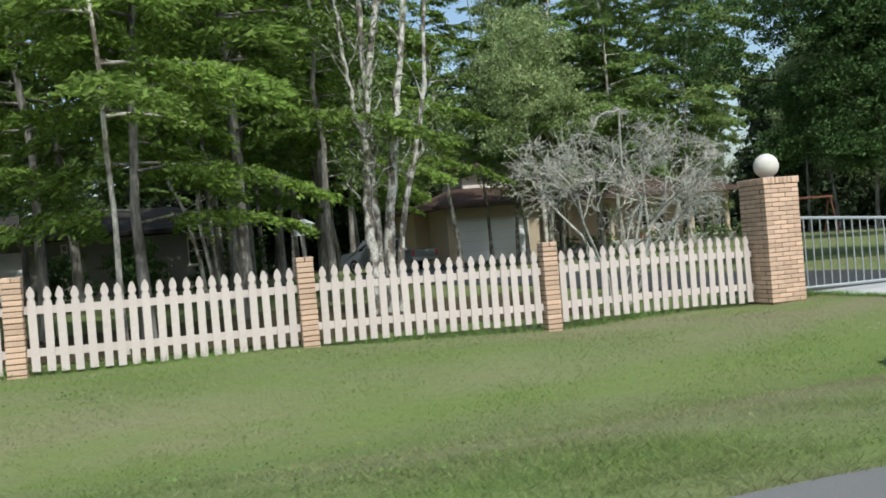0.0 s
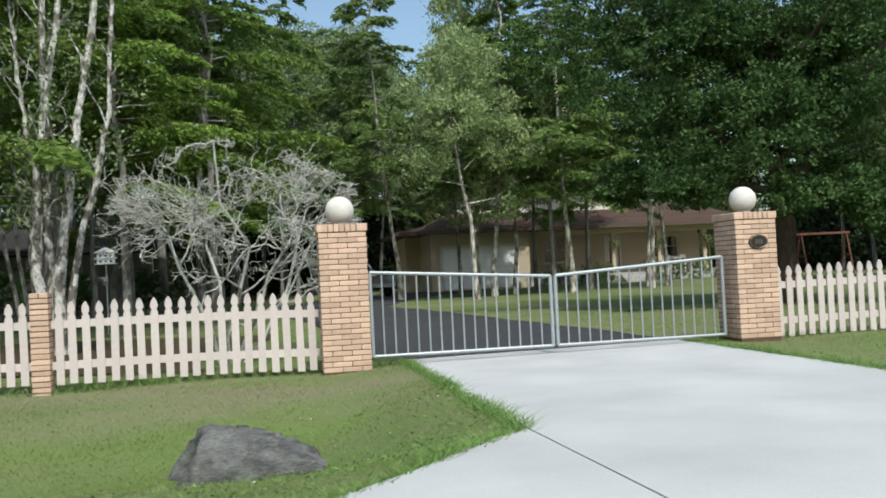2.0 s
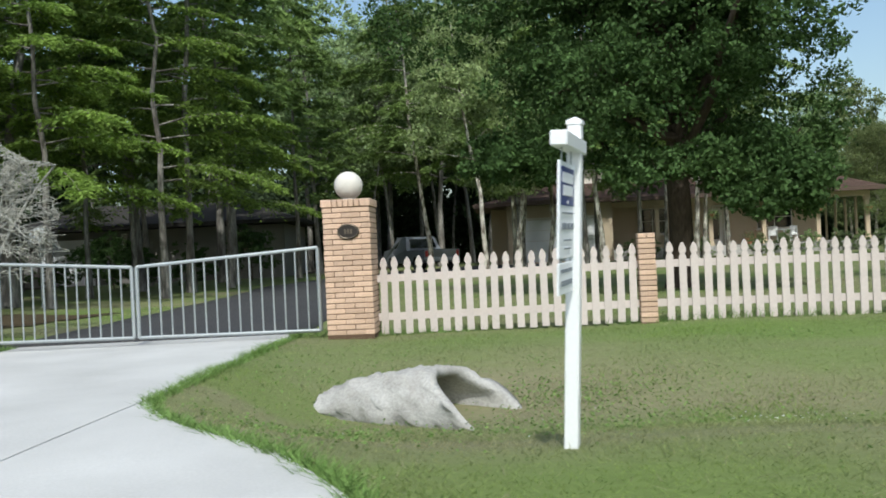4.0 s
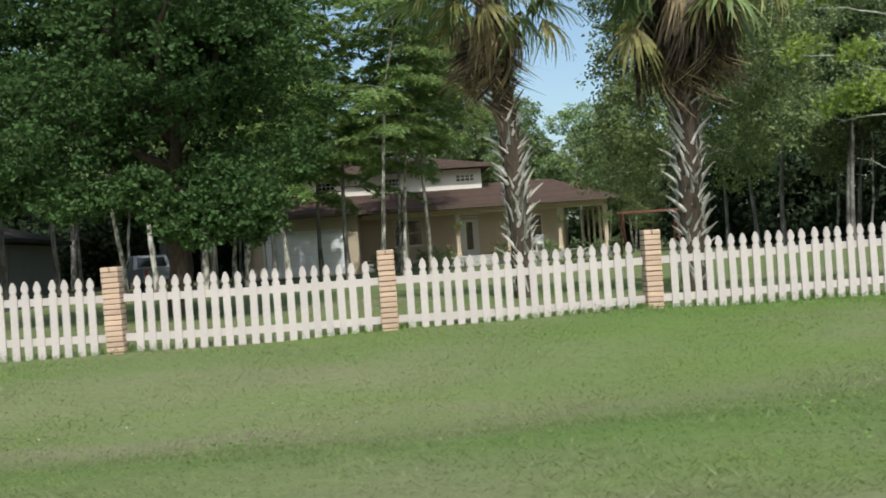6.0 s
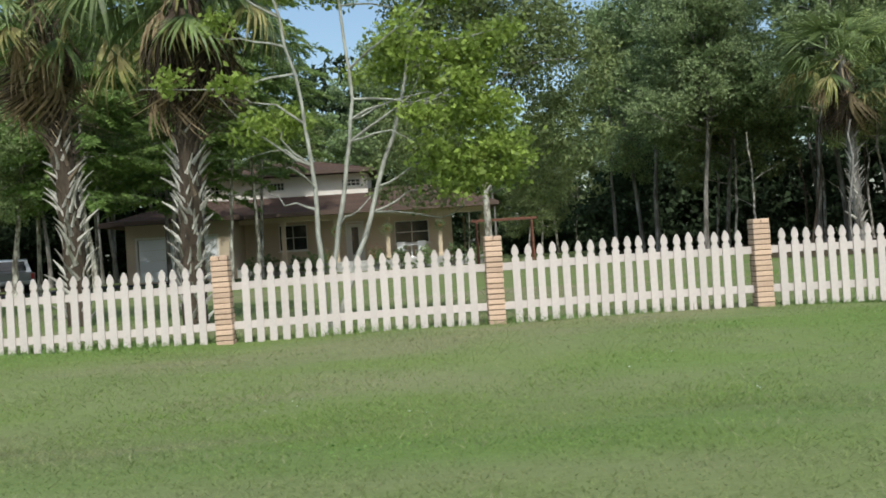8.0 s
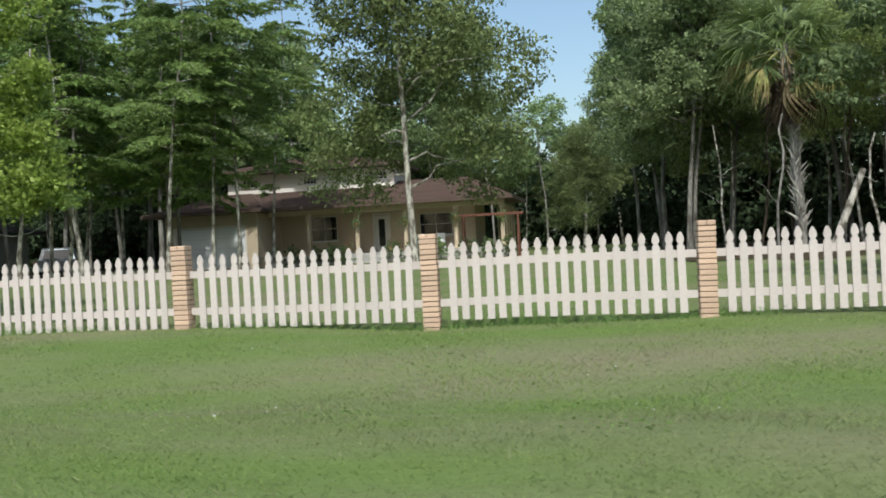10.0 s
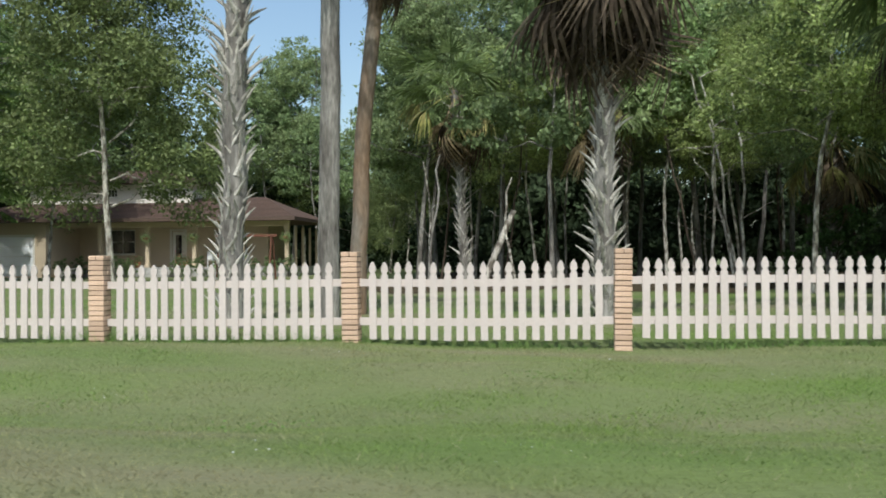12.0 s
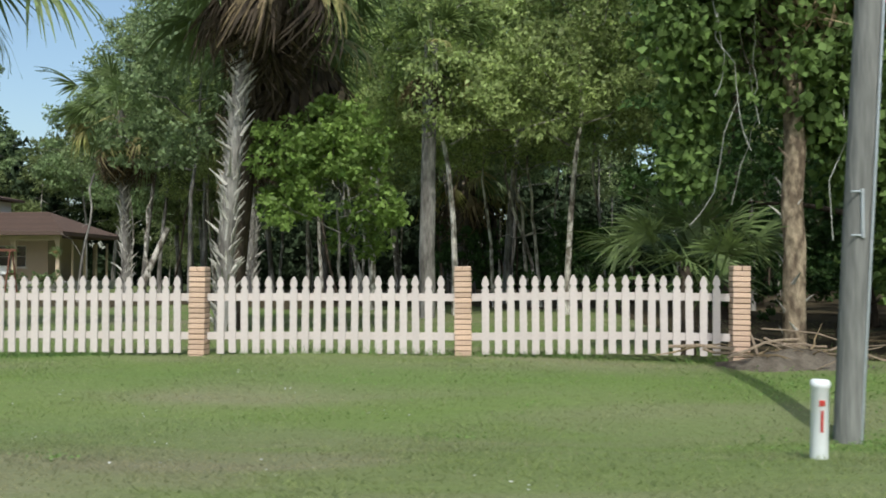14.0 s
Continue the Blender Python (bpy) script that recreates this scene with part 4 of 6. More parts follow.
# grey outbuilding among the trees
shed = thing("outbuilding", "long grey outbuilding under trees, its low roof coloured dark as tree shade", "building", at=pose(-22.2, 33.8, 0, 0, 0, 4))
sw = [(6.85, 7.85, 1.2, 2.5), (1.2, 1.5, 1.85, 2.6)]
part("wall", wall_with_openings(-4, 9.6, 0, 2.75, 0, 0.2, sw + [(-3.0, -0.2, 0.0, 2.4)]), "grey_wall", shed)
for a in ((-4, -3.8, 0.2, 7), (9.4, 9.6, 0.2, 7), (-4, 9.6, 7, 7.2)):
    b = Build()
    b.box(a[0], a[1], a[2], a[3], 0, 2.75)
    part("wall", b, "grey_wall", shed)
for w in sw:
    framed_window(*w, 0.05, 1, 2, shed)
b = Build()
b.box(-2.95, -0.25, 0.05, 0.1, 0, 2.38, 0.004)
for k in range(1, 4):
    b.box(-2.9, -0.3, 0.036, 0.049, 0.57 * k - 0.02, 0.57 * k + 0.02)
part("door", b, "garage_door", shed, "pale roll door")
part("roof", hip_roof(-4.8, 10.4, -0.9, 8.0, 3.0, 4.3, -1, 6.6, 3.6, 0.2), "shingle_shaded", shed, "shingled hip roof with tree shade put into its dark colour")


# timber swing frame before the porch
swing = thing("swing_frame", "dark red-brown timber swing frame on the lawn", "swing frame", at=pose(18.6, 31.2, 0))
for x in (-1.3, 1.3):
    for y in (-0.35, 0.35):
        b = Build()
        b.tube([(x, y * 1.6, -0.1), (x, y * 0.3, 2.08)], 0.045, 6)
        part("post", b, "wood_red", swing)
    b = Build()
    b.box(x - 0.03, x + 0.03, -0.4, 0.4, 0.95, 1.03, 0.005)
    part("brace", b, "wood_red", swing)
b = Build()
b.box(-1.55, 1.55, -0.05, 0.05, 2.08, 2.2, 0.008)
part("beam", b, "wood_red", swing)


# ---- pickup truck ----
def pickup(m):
    t = thing("pickup_truck", "silver pickup truck parked on the drive under the trees", "truck", at=m)
    w = 0.92
    side = [(-2.7, 0.55), (-2.72, 1.02), (-0.55, 1.04), (-0.50, 1.08), (-0.15, 1.66), (0.2, 1.72), (0.95, 1.70), (1.55, 1.16), (2.55, 1.05), (2.72, 0.85), (2.72, 0.50), (2.2, 0.42), (-2.2, 0.42)]
    b = Build()
    k = len(side)
    v = []
    for y, s in ((-w, 0), (-w + 0.05, 1), (w - 0.05, 1), (w, 0)):
        for x, z in side:
            v.append((x, y * (0.84 if z > 1.3 else 1.0), z))
    f = [tuple(range(k))[::-1], tuple(3 * k + i for i in range(k))]
    for j in range(3):
        for i in range(k):
            n = (i + 1) % k
            f.append((j * k + i, j * k + n, (j + 1) * k + n, (j + 1) * k + i))
    b.add(v, f)
    part("body", b, "car_silver", t)
    for sy in (-1, 1):
        b = Build()
        y0 = sy * (w * 0.84 + 0.006)
        b.add([(-0.36, sy * (w * 0.93), 1.12), (1.32, sy * (w * 0.93), 1.16), (0.85, y0, 1.62), (0.05, y0, 1.64), (-0.12, y0, 1.58),
               (-0.36, sy * (w * 0.93 - 0.02), 1.12), (1.32, sy * (w * 0.93 - 0.02), 1.16), (0.85, y0 - sy * 0.02, 1.62), (0.05, y0 - sy * 0.02, 1.64), (-0.12, y0 - sy * 0.02, 1.58)],
              [(0, 1, 2, 3, 4), (9, 8, 7, 6, 5), (0, 5, 6, 1), (1, 6, 7, 2), (2, 7, 8, 3), (3, 8, 9, 4), (4, 9, 5, 0)])
        part("side_window", b, "glass_dark", t)
    b = Build()
    b.add([(0.99, -0.66, 1.655), (0.99, 0.66, 1.655), (1.53, 0.78, 1.21), (1.53, -0.78, 1.21), (1.01, -0.66, 1.675), (1.01, 0.66, 1.675), (1.55, 0.78, 1.23), (1.55, -0.78, 1.23)],
          [(0, 1, 2, 3), (7, 6, 5, 4), (0, 4, 5, 1), (1, 5, 6, 2), (2, 6, 7, 3), (3, 7, 4, 0)])
    part("windscreen", b, "glass_dark", t)
    b = Build()
    b.add([(-0.49, -0.70, 1.15), (-0.49, 0.70, 1.15), (-0.20, 0.64, 1.60), (-0.20, -0.64, 1.60), (-0.51, -0.70, 1.15), (-0.51, 0.70, 1.15), (-0.22, 0.64, 1.60), (-0.22, -0.64, 1.60)],
          [(3, 2, 1, 0), (4, 5, 6, 7), (0, 1, 5, 4), (1, 2, 6, 5), (2, 3, 7, 6), (3, 0, 4, 7)])
    part("rear_window", b, "glass_dark", t)
    # the body is closed; a black plate on top paints the shade of the bed
    b = Build()
    b.box(-2.62, -0.62, -0.78, 0.78, 1.03, 1.048)
    part("bed_opening", b, "black_metal", t, "flat dark plate standing for the shaded open bed")
    for x in (-1.65, 1.65):
        for sy in (-1, 1):
            b = Build()
            b.lathe([(0.20, -0.11), (0.35, -0.12), (0.38, -0.08), (0.38, 0.08), (0.35, 0.12), (0.20, 0.11)], 22)
            wh = part("wheel", b, "tyre", t, at=pose(x, sy * 0.82, 0.38, 90))
            b = Build()
            b.lathe([(0.05, -0.10), (0.2, -0.112), (0.205, 0.0), (0.2, 0.112), (0.05, 0.10)], 18)
            part("rim", b, "galvanised", wh)
    b = Build()
    b.box(-2.80, -2.70, -0.88, 0.88, 0.48, 0.66, 0.02)
    part("bumper", b, "galvanised", t)
    b = Build()
    b.box(2.68, 2.80, -0.9, 0.9, 0.45, 0.66, 0.02)
    part("bumper", b, "galvanised", t)
    for sy in (-0.8, 0.8):
        b = Build()
        b.box(-2.735, -2.715, sy - 0.07, sy + 0.07, 0.72, 0.98, 0.005)
        part("tail_light", b, "red_paint", t)


pickup(pose(-5.6, 33.6, float(gz(-5.6, 33.6)) + 0.03, 0, 0, 118))


# ---- trees ----
def bend(p0, p1, steps, rng, wob):
    """A slightly crooked line from p0 to p1."""
    p0, p1 = np.asarray(p0, float), np.asarray(p1, float)
    t = np.linspace(0, 1, steps)[:, None]
    pts = p0 + (p1 - p0) * t
    jit = rng.normal(size=(steps, 3)) * wob * np.linalg.norm(p1 - p0) / steps
    jit[0] = 0
    return pts + np.cumsum(jit, axis=0) * np.sin(t * math.pi * 0.5)


def clumps(rng, blobs, n_clump, per, spread, shell=0.5):
    """Leaf places gathered in clumps inside a few lumpy blobs."""
    blobs = np.asarray(blobs, float)
    wgt = (blobs[:, 3] * blobs[:, 4] * blobs[:, 5]) ** 0.67
    pick = rng.choice(len(blobs), n_clump, p=wgt / wgt.sum())
    d = unit(rng.normal(size=(n_clump, 3)))
    r = shell + (1 - shell) * rng.random((n_clump, 1)) ** 0.6
    c = blobs[pick, :3] + d * r * blobs[pick, 3:6]
    cen = np.repeat(c, per, axis=0)
    out = np.repeat(d, per, axis=0)
    cen = cen + rng.normal(size=cen.shape) * np.array((spread, spread, spread * 0.6))
    return cen, out, c


def broad_tree_meshes(seed, height, clear, radius, leaves, leaf_mat, bark, size=0.16, trunk_r=0.14, lean=0.3, flat=0.8, fine=False, limbs=9):
    """A leafy tree: trunk with limbs, and a crown of many small leaves in uneven clumps."""
    rng = np.random.default_rng(seed)
    b = Build()
    top = np.array((rng.normal() * lean, rng.normal() * lean, height * 0.92))
    b.tube(bend((0, 0, -0.3), top, 9, rng, 0.16), np.linspace(trunk_r, trunk_r * 0.22, 9) + np.array([trunk_r * 0.35] + [0] * 8), 9)
    blobs = []
    for k in range(limbs):
        s = (k + 0.6) / limbs
        z = clear + (height - clear) * s * 0.85
        a = k * 2.4 + rng.random()
        reach = radius * (1.05 - 0.55 * s) * rng.uniform(0.55, 1.0)
        p0 = top * (z / (height * 0.92)) * np.array((1, 1, 0)) + np.array((0, 0, z))
        p1 = p0 + np.array((math.cos(a) * reach, math.sin(a) * reach, reach * rng.uniform(0.1, 0.6)))
        b.tube(bend(p0, p1, 5, rng, 0.5), np.linspace(trunk_r * 0.38, trunk_r * 0.07, 5), 5, False)
        w = radius * rng.uniform(0.32, 0.5)
        blobs.append((*(p0 + (p1 - p0) * 0.85), w, w, w * flat))
    blobs.append((top[0], top[1], height - radius * 0.4, radius * 0.45, radius * 0.45, radius * 0.45))
    per = 30
    cen, out, _ = clumps(rng, blobs, leaves // per, per, radius * 0.062)
    along = out * 0.5 + rng.normal(size=cen.shape) * 0.7 + np.array((0, 0, -0.25))
    return b.mesh("trunk", M[bark], True), quad_mesh("crown", (leaf_quads if fine else leaf_tris)(cen, along, rng, size * (1 if fine else 1.25), size * (0.55 if fine else 0.8)), M[leaf_mat])


def cypress_meshes(seed, height, clear, radius, sprays, bark="bark_grey", trunk_r=0.13, size=0.30, leaf="leaf_cypress", fine=False):
    """A bald cypress: straight trunk, level branches in loose tiers, flat feathery sprays drooping at the tips."""
    rng = np.random.default_rng(seed)
    b = Build()
    pts = bend((0, 0, -0.3), (rng.normal() * 0.2, rng.normal() * 0.2, height), 10, rng, 0.12)
    b.tube(pts, np.linspace(trunk_r, 0.02, 10) + np.array([trunk_r * 0.7, trunk_r * 0.12] + [0] * 8), 9)
    n = int((height - clear) * 5)
    cen, along, lift = [], [], []
    for k in range(n):
        s = (k + rng.random()) / n
        z = clear + (height - clear) * s + rng.normal() * 0.08
        z = round(z / 0.62) * 0.62 + rng.normal() * 0.18
        a = rng.uniform(0, 2 * math.pi)
        reach = radius * (0.30 + 0.70 * (1 - s) ** 0.55) * (1 - s ** 6) * rng.uniform(0.45, 1.12) + 0.2
        base = np.array((np.interp(z, pts[:, 2], pts[:, 0]), np.interp(z, pts[:, 2], pts[:, 1]), z))
        d = np.array((math.cos(a), math.sin(a), 0))
        perp = np.array((-d[1], d[0], 0))
        rise = rng.uniform(0.10, 0.30)
        arc = lambda q: reach * (rise * q - 0.36 * q * q)
        line = np.array([base + d * reach * q + np.array((0, 0, arc(q))) for q in np.linspace(0, 1, 6)])
        b.tube(line, np.linspace(0.028, 0.005, 6), 4, False)
        twigs = max(4, int(sprays / n / 8 * reach / (radius * 0.6)))
        q = rng.uniform(0.15, 1.0, twigs)
        sign = np.where(rng.random(twigs) < 0.5, -1.0, 1.0)
        tl = (0.16 + 0.30 * reach * (1.1 - q)) * rng.uniform(0.6, 1.2, twigs)
        root = base + d * (reach * q)[:, None]
        root[:, 2] += arc(q)
        td = unit(d * 0.75 + perp * sign[:, None] + rng.normal(size=(twigs, 3)) * 0.15)
        u = np.tile(np.linspace(0.12, 1.0, 8), twigs)
        R, T, L = np.repeat(root, 8, 0), np.repeat(td, 8, 0), np.repeat(tl, 8)
        c = R + T * (u * L)[:, None]
        c[:, 2] -= 0.34 * (u * L) ** 2 / np.maximum(L, 0.1) + 0.02
        c += rng.normal(size=c.shape) * np.array((0.03, 0.03, 0.025))
        cen.append(c)
        along.append(T + rng.normal(size=c.shape) * 0.42 + np.array((0, 0, -0.28)))
    cen, along = np.concatenate(cen), np.concatenate(along)
    return b.mesh("trunk", M[bark], True), quad_mesh("crown", leaf_quads(cen, along, rng, size, size * 0.34, 0.1) if fine else leaf_tris(cen, along, rng, size * 1.25, size * 0.5), M[leaf])


def plant(name, meshes, x, y, turn, scale, label, category="tree", group="", dz=0.0, z_scale=1.0):
    t = thing(name, label, category, group, at=pose(x, y, float(gz(x, y)) + dz, 0, 0, turn) @ Matrix.Diagonal((scale, scale, scale * z_scale, 1)))
    part("trunk", meshes[0], "", t)
    part("crown", meshes[1], "", t)
    return t


CYPRESS_LABEL = "bald cypress with a grey trunk and feathery green foliage"
WOOD_LABEL = "slender woodland tree with a pale trunk and leafy crown"
OAK_LABEL = "broad live oak with dense dark green leaves"
cyp_near = cypress_meshes(21, 10.0, 1.7, 3.1, 33000, "bark_grey", 0.085, 0.125, "leaf_feather", fine=True)
cyp_slim = cypress_meshes(29, 9.0, 2.8, 1.7, 9000, "bark_pale", 0.04, 0.12, "leaf_feather", fine=True)
cyp_c = cypress_meshes(24, 16.0, 4.6, 3.8, 14000, "bark_grey", 0.17, 0.34)
cyp_lawn = cypress_meshes(25, 15.0, 4.3, 3.7, 16000, "bark_pale", 0.10, 0.26)
cyp_lawn_b = cypress_meshes(26, 16.0, 4.1, 3.4, 16000, "bark_grey", 0.11, 0.26)
wood_a = broad_tree_meshes(31, 12.0, 4.8, 3.2, 8500, "leaf_wood", "bark_grey", 0.27, 0.11)
wood_b = broad_tree_meshes(32, 10.0, 3.0, 2.8, 8000, "leaf_gold", "bark_pale", 0.23, 0.075, 0.4)
wood_c = broad_tree_meshes(33, 15.0, 5.6, 3.9, 9500, "leaf_wood", "bark_grey", 0.31, 0.15)
wood_d = broad_tree_meshes(36, 11.0, 4.6, 3.0, 9000, "leaf_wood", "bark_pale", 0.23, 0.08, 0.4)
bush_a = broad_tree_meshes(34, 3.0, 0.3, 1.7, 4200, "leaf_oak", "bark_dark", 0.17, 0.04)
bush_b = broad_tree_meshes(35, 2.0, 0.15, 1.3, 3200, "leaf_oak", "bark_dark", 0.15, 0.03)

# front row on the left
NEAR_LABEL = "young bald cypress with a pale trunk and bright feathery foliage"
plant("cypress_tree", cyp_near, -16.62, 3.2, 40, 1.0, NEAR_LABEL)
plant("cypress_tree", cyp_slim, -16.88, 1.75, 10, 1.0, "slender leaning young cypress with a thin pale trunk")
plant("cypress_tree", cyp_near, -18.4, 6.6, 160, 1.1, NEAR_LABEL)
plant("cypress_tree", cyp_near, -21.5, 4.0, 300, 1.0, NEAR_LABEL)
rng_t = random.Random(77)


def scatter(kinds, spots, name, label, group, lo=0.85, hi=1.15):
    for i, (x, y) in enumerate(spots):
        plant(name, kinds[i % len(kinds)], x, y, rng_t.uniform(0, 360), rng_t.uniform(lo, hi), label, group=group)


def fill(x0, x1, y0, y1, gap, skip=None, jitter=0.42):
    """Uneven rows of places over a stretch of the plan."""
    spots = []
    ny, nx = max(1, int((y1 - y0) / gap)), max(1, int((x1 - x0) / gap))
    for j in range(ny):
        for i in range(nx):
            x = x0 + (i + 0.5 + (0.5 if j % 2 else 0) + rng_t.uniform(-jitter, jitter)) * (x1 - x0) / nx
            y = y0 + (j + 0.5 + rng_t.uniform(-jitter, jitter)) * (y1 - y0) / ny
            if skip is None or not skip(x, y):
                spots.append((x, y))
    return spots


# woods left of the drive
def left_skip(x, y):
    return (x > -12.5 + 0 * y and 5 < y < 40) or (-32 < x < -12.0 and 31.8 < y < 42) or (-13.5 < x < -11.5 and y < 6)


cyp_high = cypress_meshes(27, 16.0, 5.3, 3.4, 14000, "bark_grey", 0.10, 0.26)
scatter((cyp_c, cyp_high, cyp_c), fill(-31, -12.5, 9, 30, 4.3, left_skip), "cypress_tree", CYPRESS_LABEL, "cypress grove")
scatter((cyp_high, cyp_c), [(-11.6, 17.5), (-12.2, 24), (-10.8, 29.5), (-11.5, 37.5), (-9.2, 42.5), (-5.2, 44.5)], "cypress_tree", CYPRESS_LABEL, "cypress grove")
# thin cypresses on the lawn before the house
scatter((cyp_lawn, cyp_lawn_b), [(-0.9, 23.8), (1.7, 24.1), (2.3, 23.5), (4.4, 27.2), (-0.6, 28.3), (3.0, 31.0), (-4.4, 25.5)],
        "cypress_tree", CYPRESS_LABEL, "cypresses before the house", 0.9, 1.02)
cyp_house = cypress_meshes(30, 16.0, 5.0, 3.9, 22000, "bark_pale", 0.085, 0.23, "leaf_house")
scatter((cyp_house,), [(6.75, 26.5), (7.85, 26.8), (6.6, 34.0), (5.85, 24.0), (-0.65, 31.7)], "cypress_tree", CYPRESS_LABEL, "cypresses before the house", 0.93, 1.02)
cyp_clear = cypress_meshes(28, 13.0, 3.4, 3.4, 26000, "bark_grey", 0.10, 0.16, "leaf_feather", fine=True)
scatter((cyp_clear,), [(-14.9, 6.9), (-10.9, 13.5), (-11.2, 20.5), (-14.5, 16.5), (-12.6, 10.5)], "cypress_tree", CYPRESS_LABEL, "cypress grove")
leafy_light = broad_tree_meshes(41, 9.5, 3.0, 2.6, 16000, "leaf_light", "bark_pale", 0.15, 0.10, 0.5)
plant("broadleaf_tree", leafy_light, -1.0, 26.2, 250, 1.0, "tall airy broadleaf tree with light grey-green leaves", z_scale=1.5)
plant("broadleaf_tree", leafy_light, -2.1, 21.5, 40, 1.05, "broadleaf tree with a leaning pale trunk and light leaves")
plant("broadleaf_tree", leafy_light, 0.4, 25.5, 170, 1.05, "broadleaf tree with a leaning pale trunk and light leaves")
# behind the house
scatter((wood_c, cyp_c, wood_a), [(-14, 47), (-9, 50), (-5, 56), (-1, 58), (-20, 45), (-26, 42), (-3, 62)], "woodland_tree", WOOD_LABEL, "trees behind the house", 1.15, 1.35)
scatter((wood_c,), [(-8.2, 44.5), (-5.4, 48), (-12.0, 42.5), (-2.2, 53)], "woodland_tree", WOOD_LABEL, "trees behind the house", 0.9, 1.0)
scatter((wood_b, wood_a), [(7, 59), (11, 57), (14.0, 58)], "woodland_tree", WOOD_LABEL, "low trees behind the house", 1.15, 1.25)
scatter((wood_b, wood_a), [(3, 56.5), (16.0, 54), (18.2, 56), (20.0, 52.5), (22.6, 55), (23.5, 61), (26.5, 57)], "woodland_tree", WOOD_LABEL, "low trees behind the house", 0.82, 0.95)


plant("woodland_tree", wood_b, 30.6, 57.0, 200, 1.2, WOOD_LABEL, group="low trees behind the house")
plant("woodland_tree", wood_b, 25.4, 58.5, 60, 1.3, WOOD_LABEL, group="low trees behind the house")
scatter((wood_c, wood_a), [(26.9, 35.0), (27.8, 30.0)], "woodland_tree", WOOD_LABEL, "woods on the right", 0.92, 1.0)


# woods on the right
def right_skip(x, y):
    return y < 12 + 0.0 * x or (x < 27.5 and y < 36) or (x < 24.5 and y < 44) or (x < 29 and y < 22) or (29.2 < x < 31.4 and y < 22.5) or (34 < x < 36 and y < 22) or (44.5 < x < 52.5 and y > 19) or (x < 30.5 and y < 27)


wood_tall = broad_tree_meshes(44, 14.5, 5.0, 3.3, 26000, "leaf_tall_hazed", "bark_grey", 0.19, 0.13, 0.35, limbs=16)
scatter((wood_tall,), [(27.4, 29.0), (25.8, 40.0), (31.2, 26.2), (33.6, 28.4), (29.6, 32.5), (36.4, 26.5), (39.4, 27.2), (42.6, 25.4), (46.2, 24.0), (27.0, 38.5)], "woodland_tree", "tall woodland tree with a full dark grey-green crown", "woods on the right", 0.88, 1.08)
scatter((wood_a, wood_d, wood_c, wood_b, wood_d), fill(25, 60, 18, 40, 4.7, right_skip), "woodland_tree", WOOD_LABEL, "woods on the right", 0.8, 1.05)
scatter((wood_tall,), [(-7.0, 52.5), (-3.4, 51.0), (-10.5, 55.0), (13.2, 57.0)], "woodland_tree", WOOD_LABEL, "trees behind the house", 1.2, 1.35)
wood_light = broad_tree_meshes(45, 11.5, 4.1, 3.0, 24000, "leaf_pale", "bark_pale", 0.16, 0.09, 0.4, limbs=15)
scatter((wood_light,), [(42.7, 11.0), (45.4, 11.6), (40.2, 14.2), (48.4, 13.0)], "woodland_tree", "woodland tree with pale grey-green sunlit leaves", "woods on the right", 0.92, 1.05)
wood_e = broad_tree_meshes(38, 11.0, 5.0, 3.0, 17000, "leaf_pale", "bark_pale", 0.15, 0.08, 0.4)
wood_f = broad_tree_meshes(39, 11.5, 4.4, 3.2, 17000, "leaf_wood", "bark_grey", 0.16, 0.09, 0.4)
scatter((wood_e, wood_e, wood_f), [(38.8, 21.3), (40.0, 22.0), (41.9, 21.0), (32.8, 23.0), (43.6, 15.5), (50.5, 14), (47, 17)], "woodland_tree", WOOD_LABEL, "woods on the right", 0.75, 0.95)
oak_dark = broad_tree_meshes(37, 9.0, 1.2, 2.9, 9000, "leaf_oak", "bark_dark", 0.20, 0.16)
scatter((oak_dark,), [(48.9, 3.4), (50.6, 6.6), (52.6, 2.6), (48.6, 9.2), (55.5, 6), (54, 11)], "woodland_tree", OAK_LABEL, "dark oaks at the fence end", 0.8, 1.0)
scatter((bush_a, bush_b), fill(40, 58, 14.5, 23, 3.2, lambda x, y: y < 17 and x < 44), "shrub", "dark green woodland shrub", "undergrowth", 0.7, 1.15)
scatter((bush_b, bush_a), fill(48.2, 57, 1.8, 11, 2.5), "shrub", "dark green woodland shrub", "undergrowth", 0.8, 1.2)
scatter((bush_b, bush_a), fill(-30, -13.5, 24, 30, 3.0), "shrub", "dark green woodland shrub", "undergrowth", 0.6, 0.9)


def far_woods(name, spots, seed, low, high, n, size, label):
    """A belt of far trees as one mass of leaf clumps with an uneven top; canopy shade is in the leaf colour."""
    rng = np.random.default_rng(seed)
    cen = []
    for x, y in spots:
        h = rng.uniform(low, high)
        blobs = [(x + rng.normal() * 1.6, y + rng.normal() * 1.2, h * q, 2.6 * (1.15 - q * 0.6), 2.2, h * 0.16) for q in np.linspace(0.05, 0.9, 6)]
        c, _, _ = clumps(rng, blobs, n // 16, 16, 0.5, 0.3)
        cen.append(c)
    cen = np.concatenate(cen)
    me = quad_mesh(name, leaf_tris(cen, rng.normal(size=cen.shape), rng, size * 1.2, size * 0.9), M["leaf_far_shaded"])
    return solid(name, me, "", label, "woods", kind="stuff")


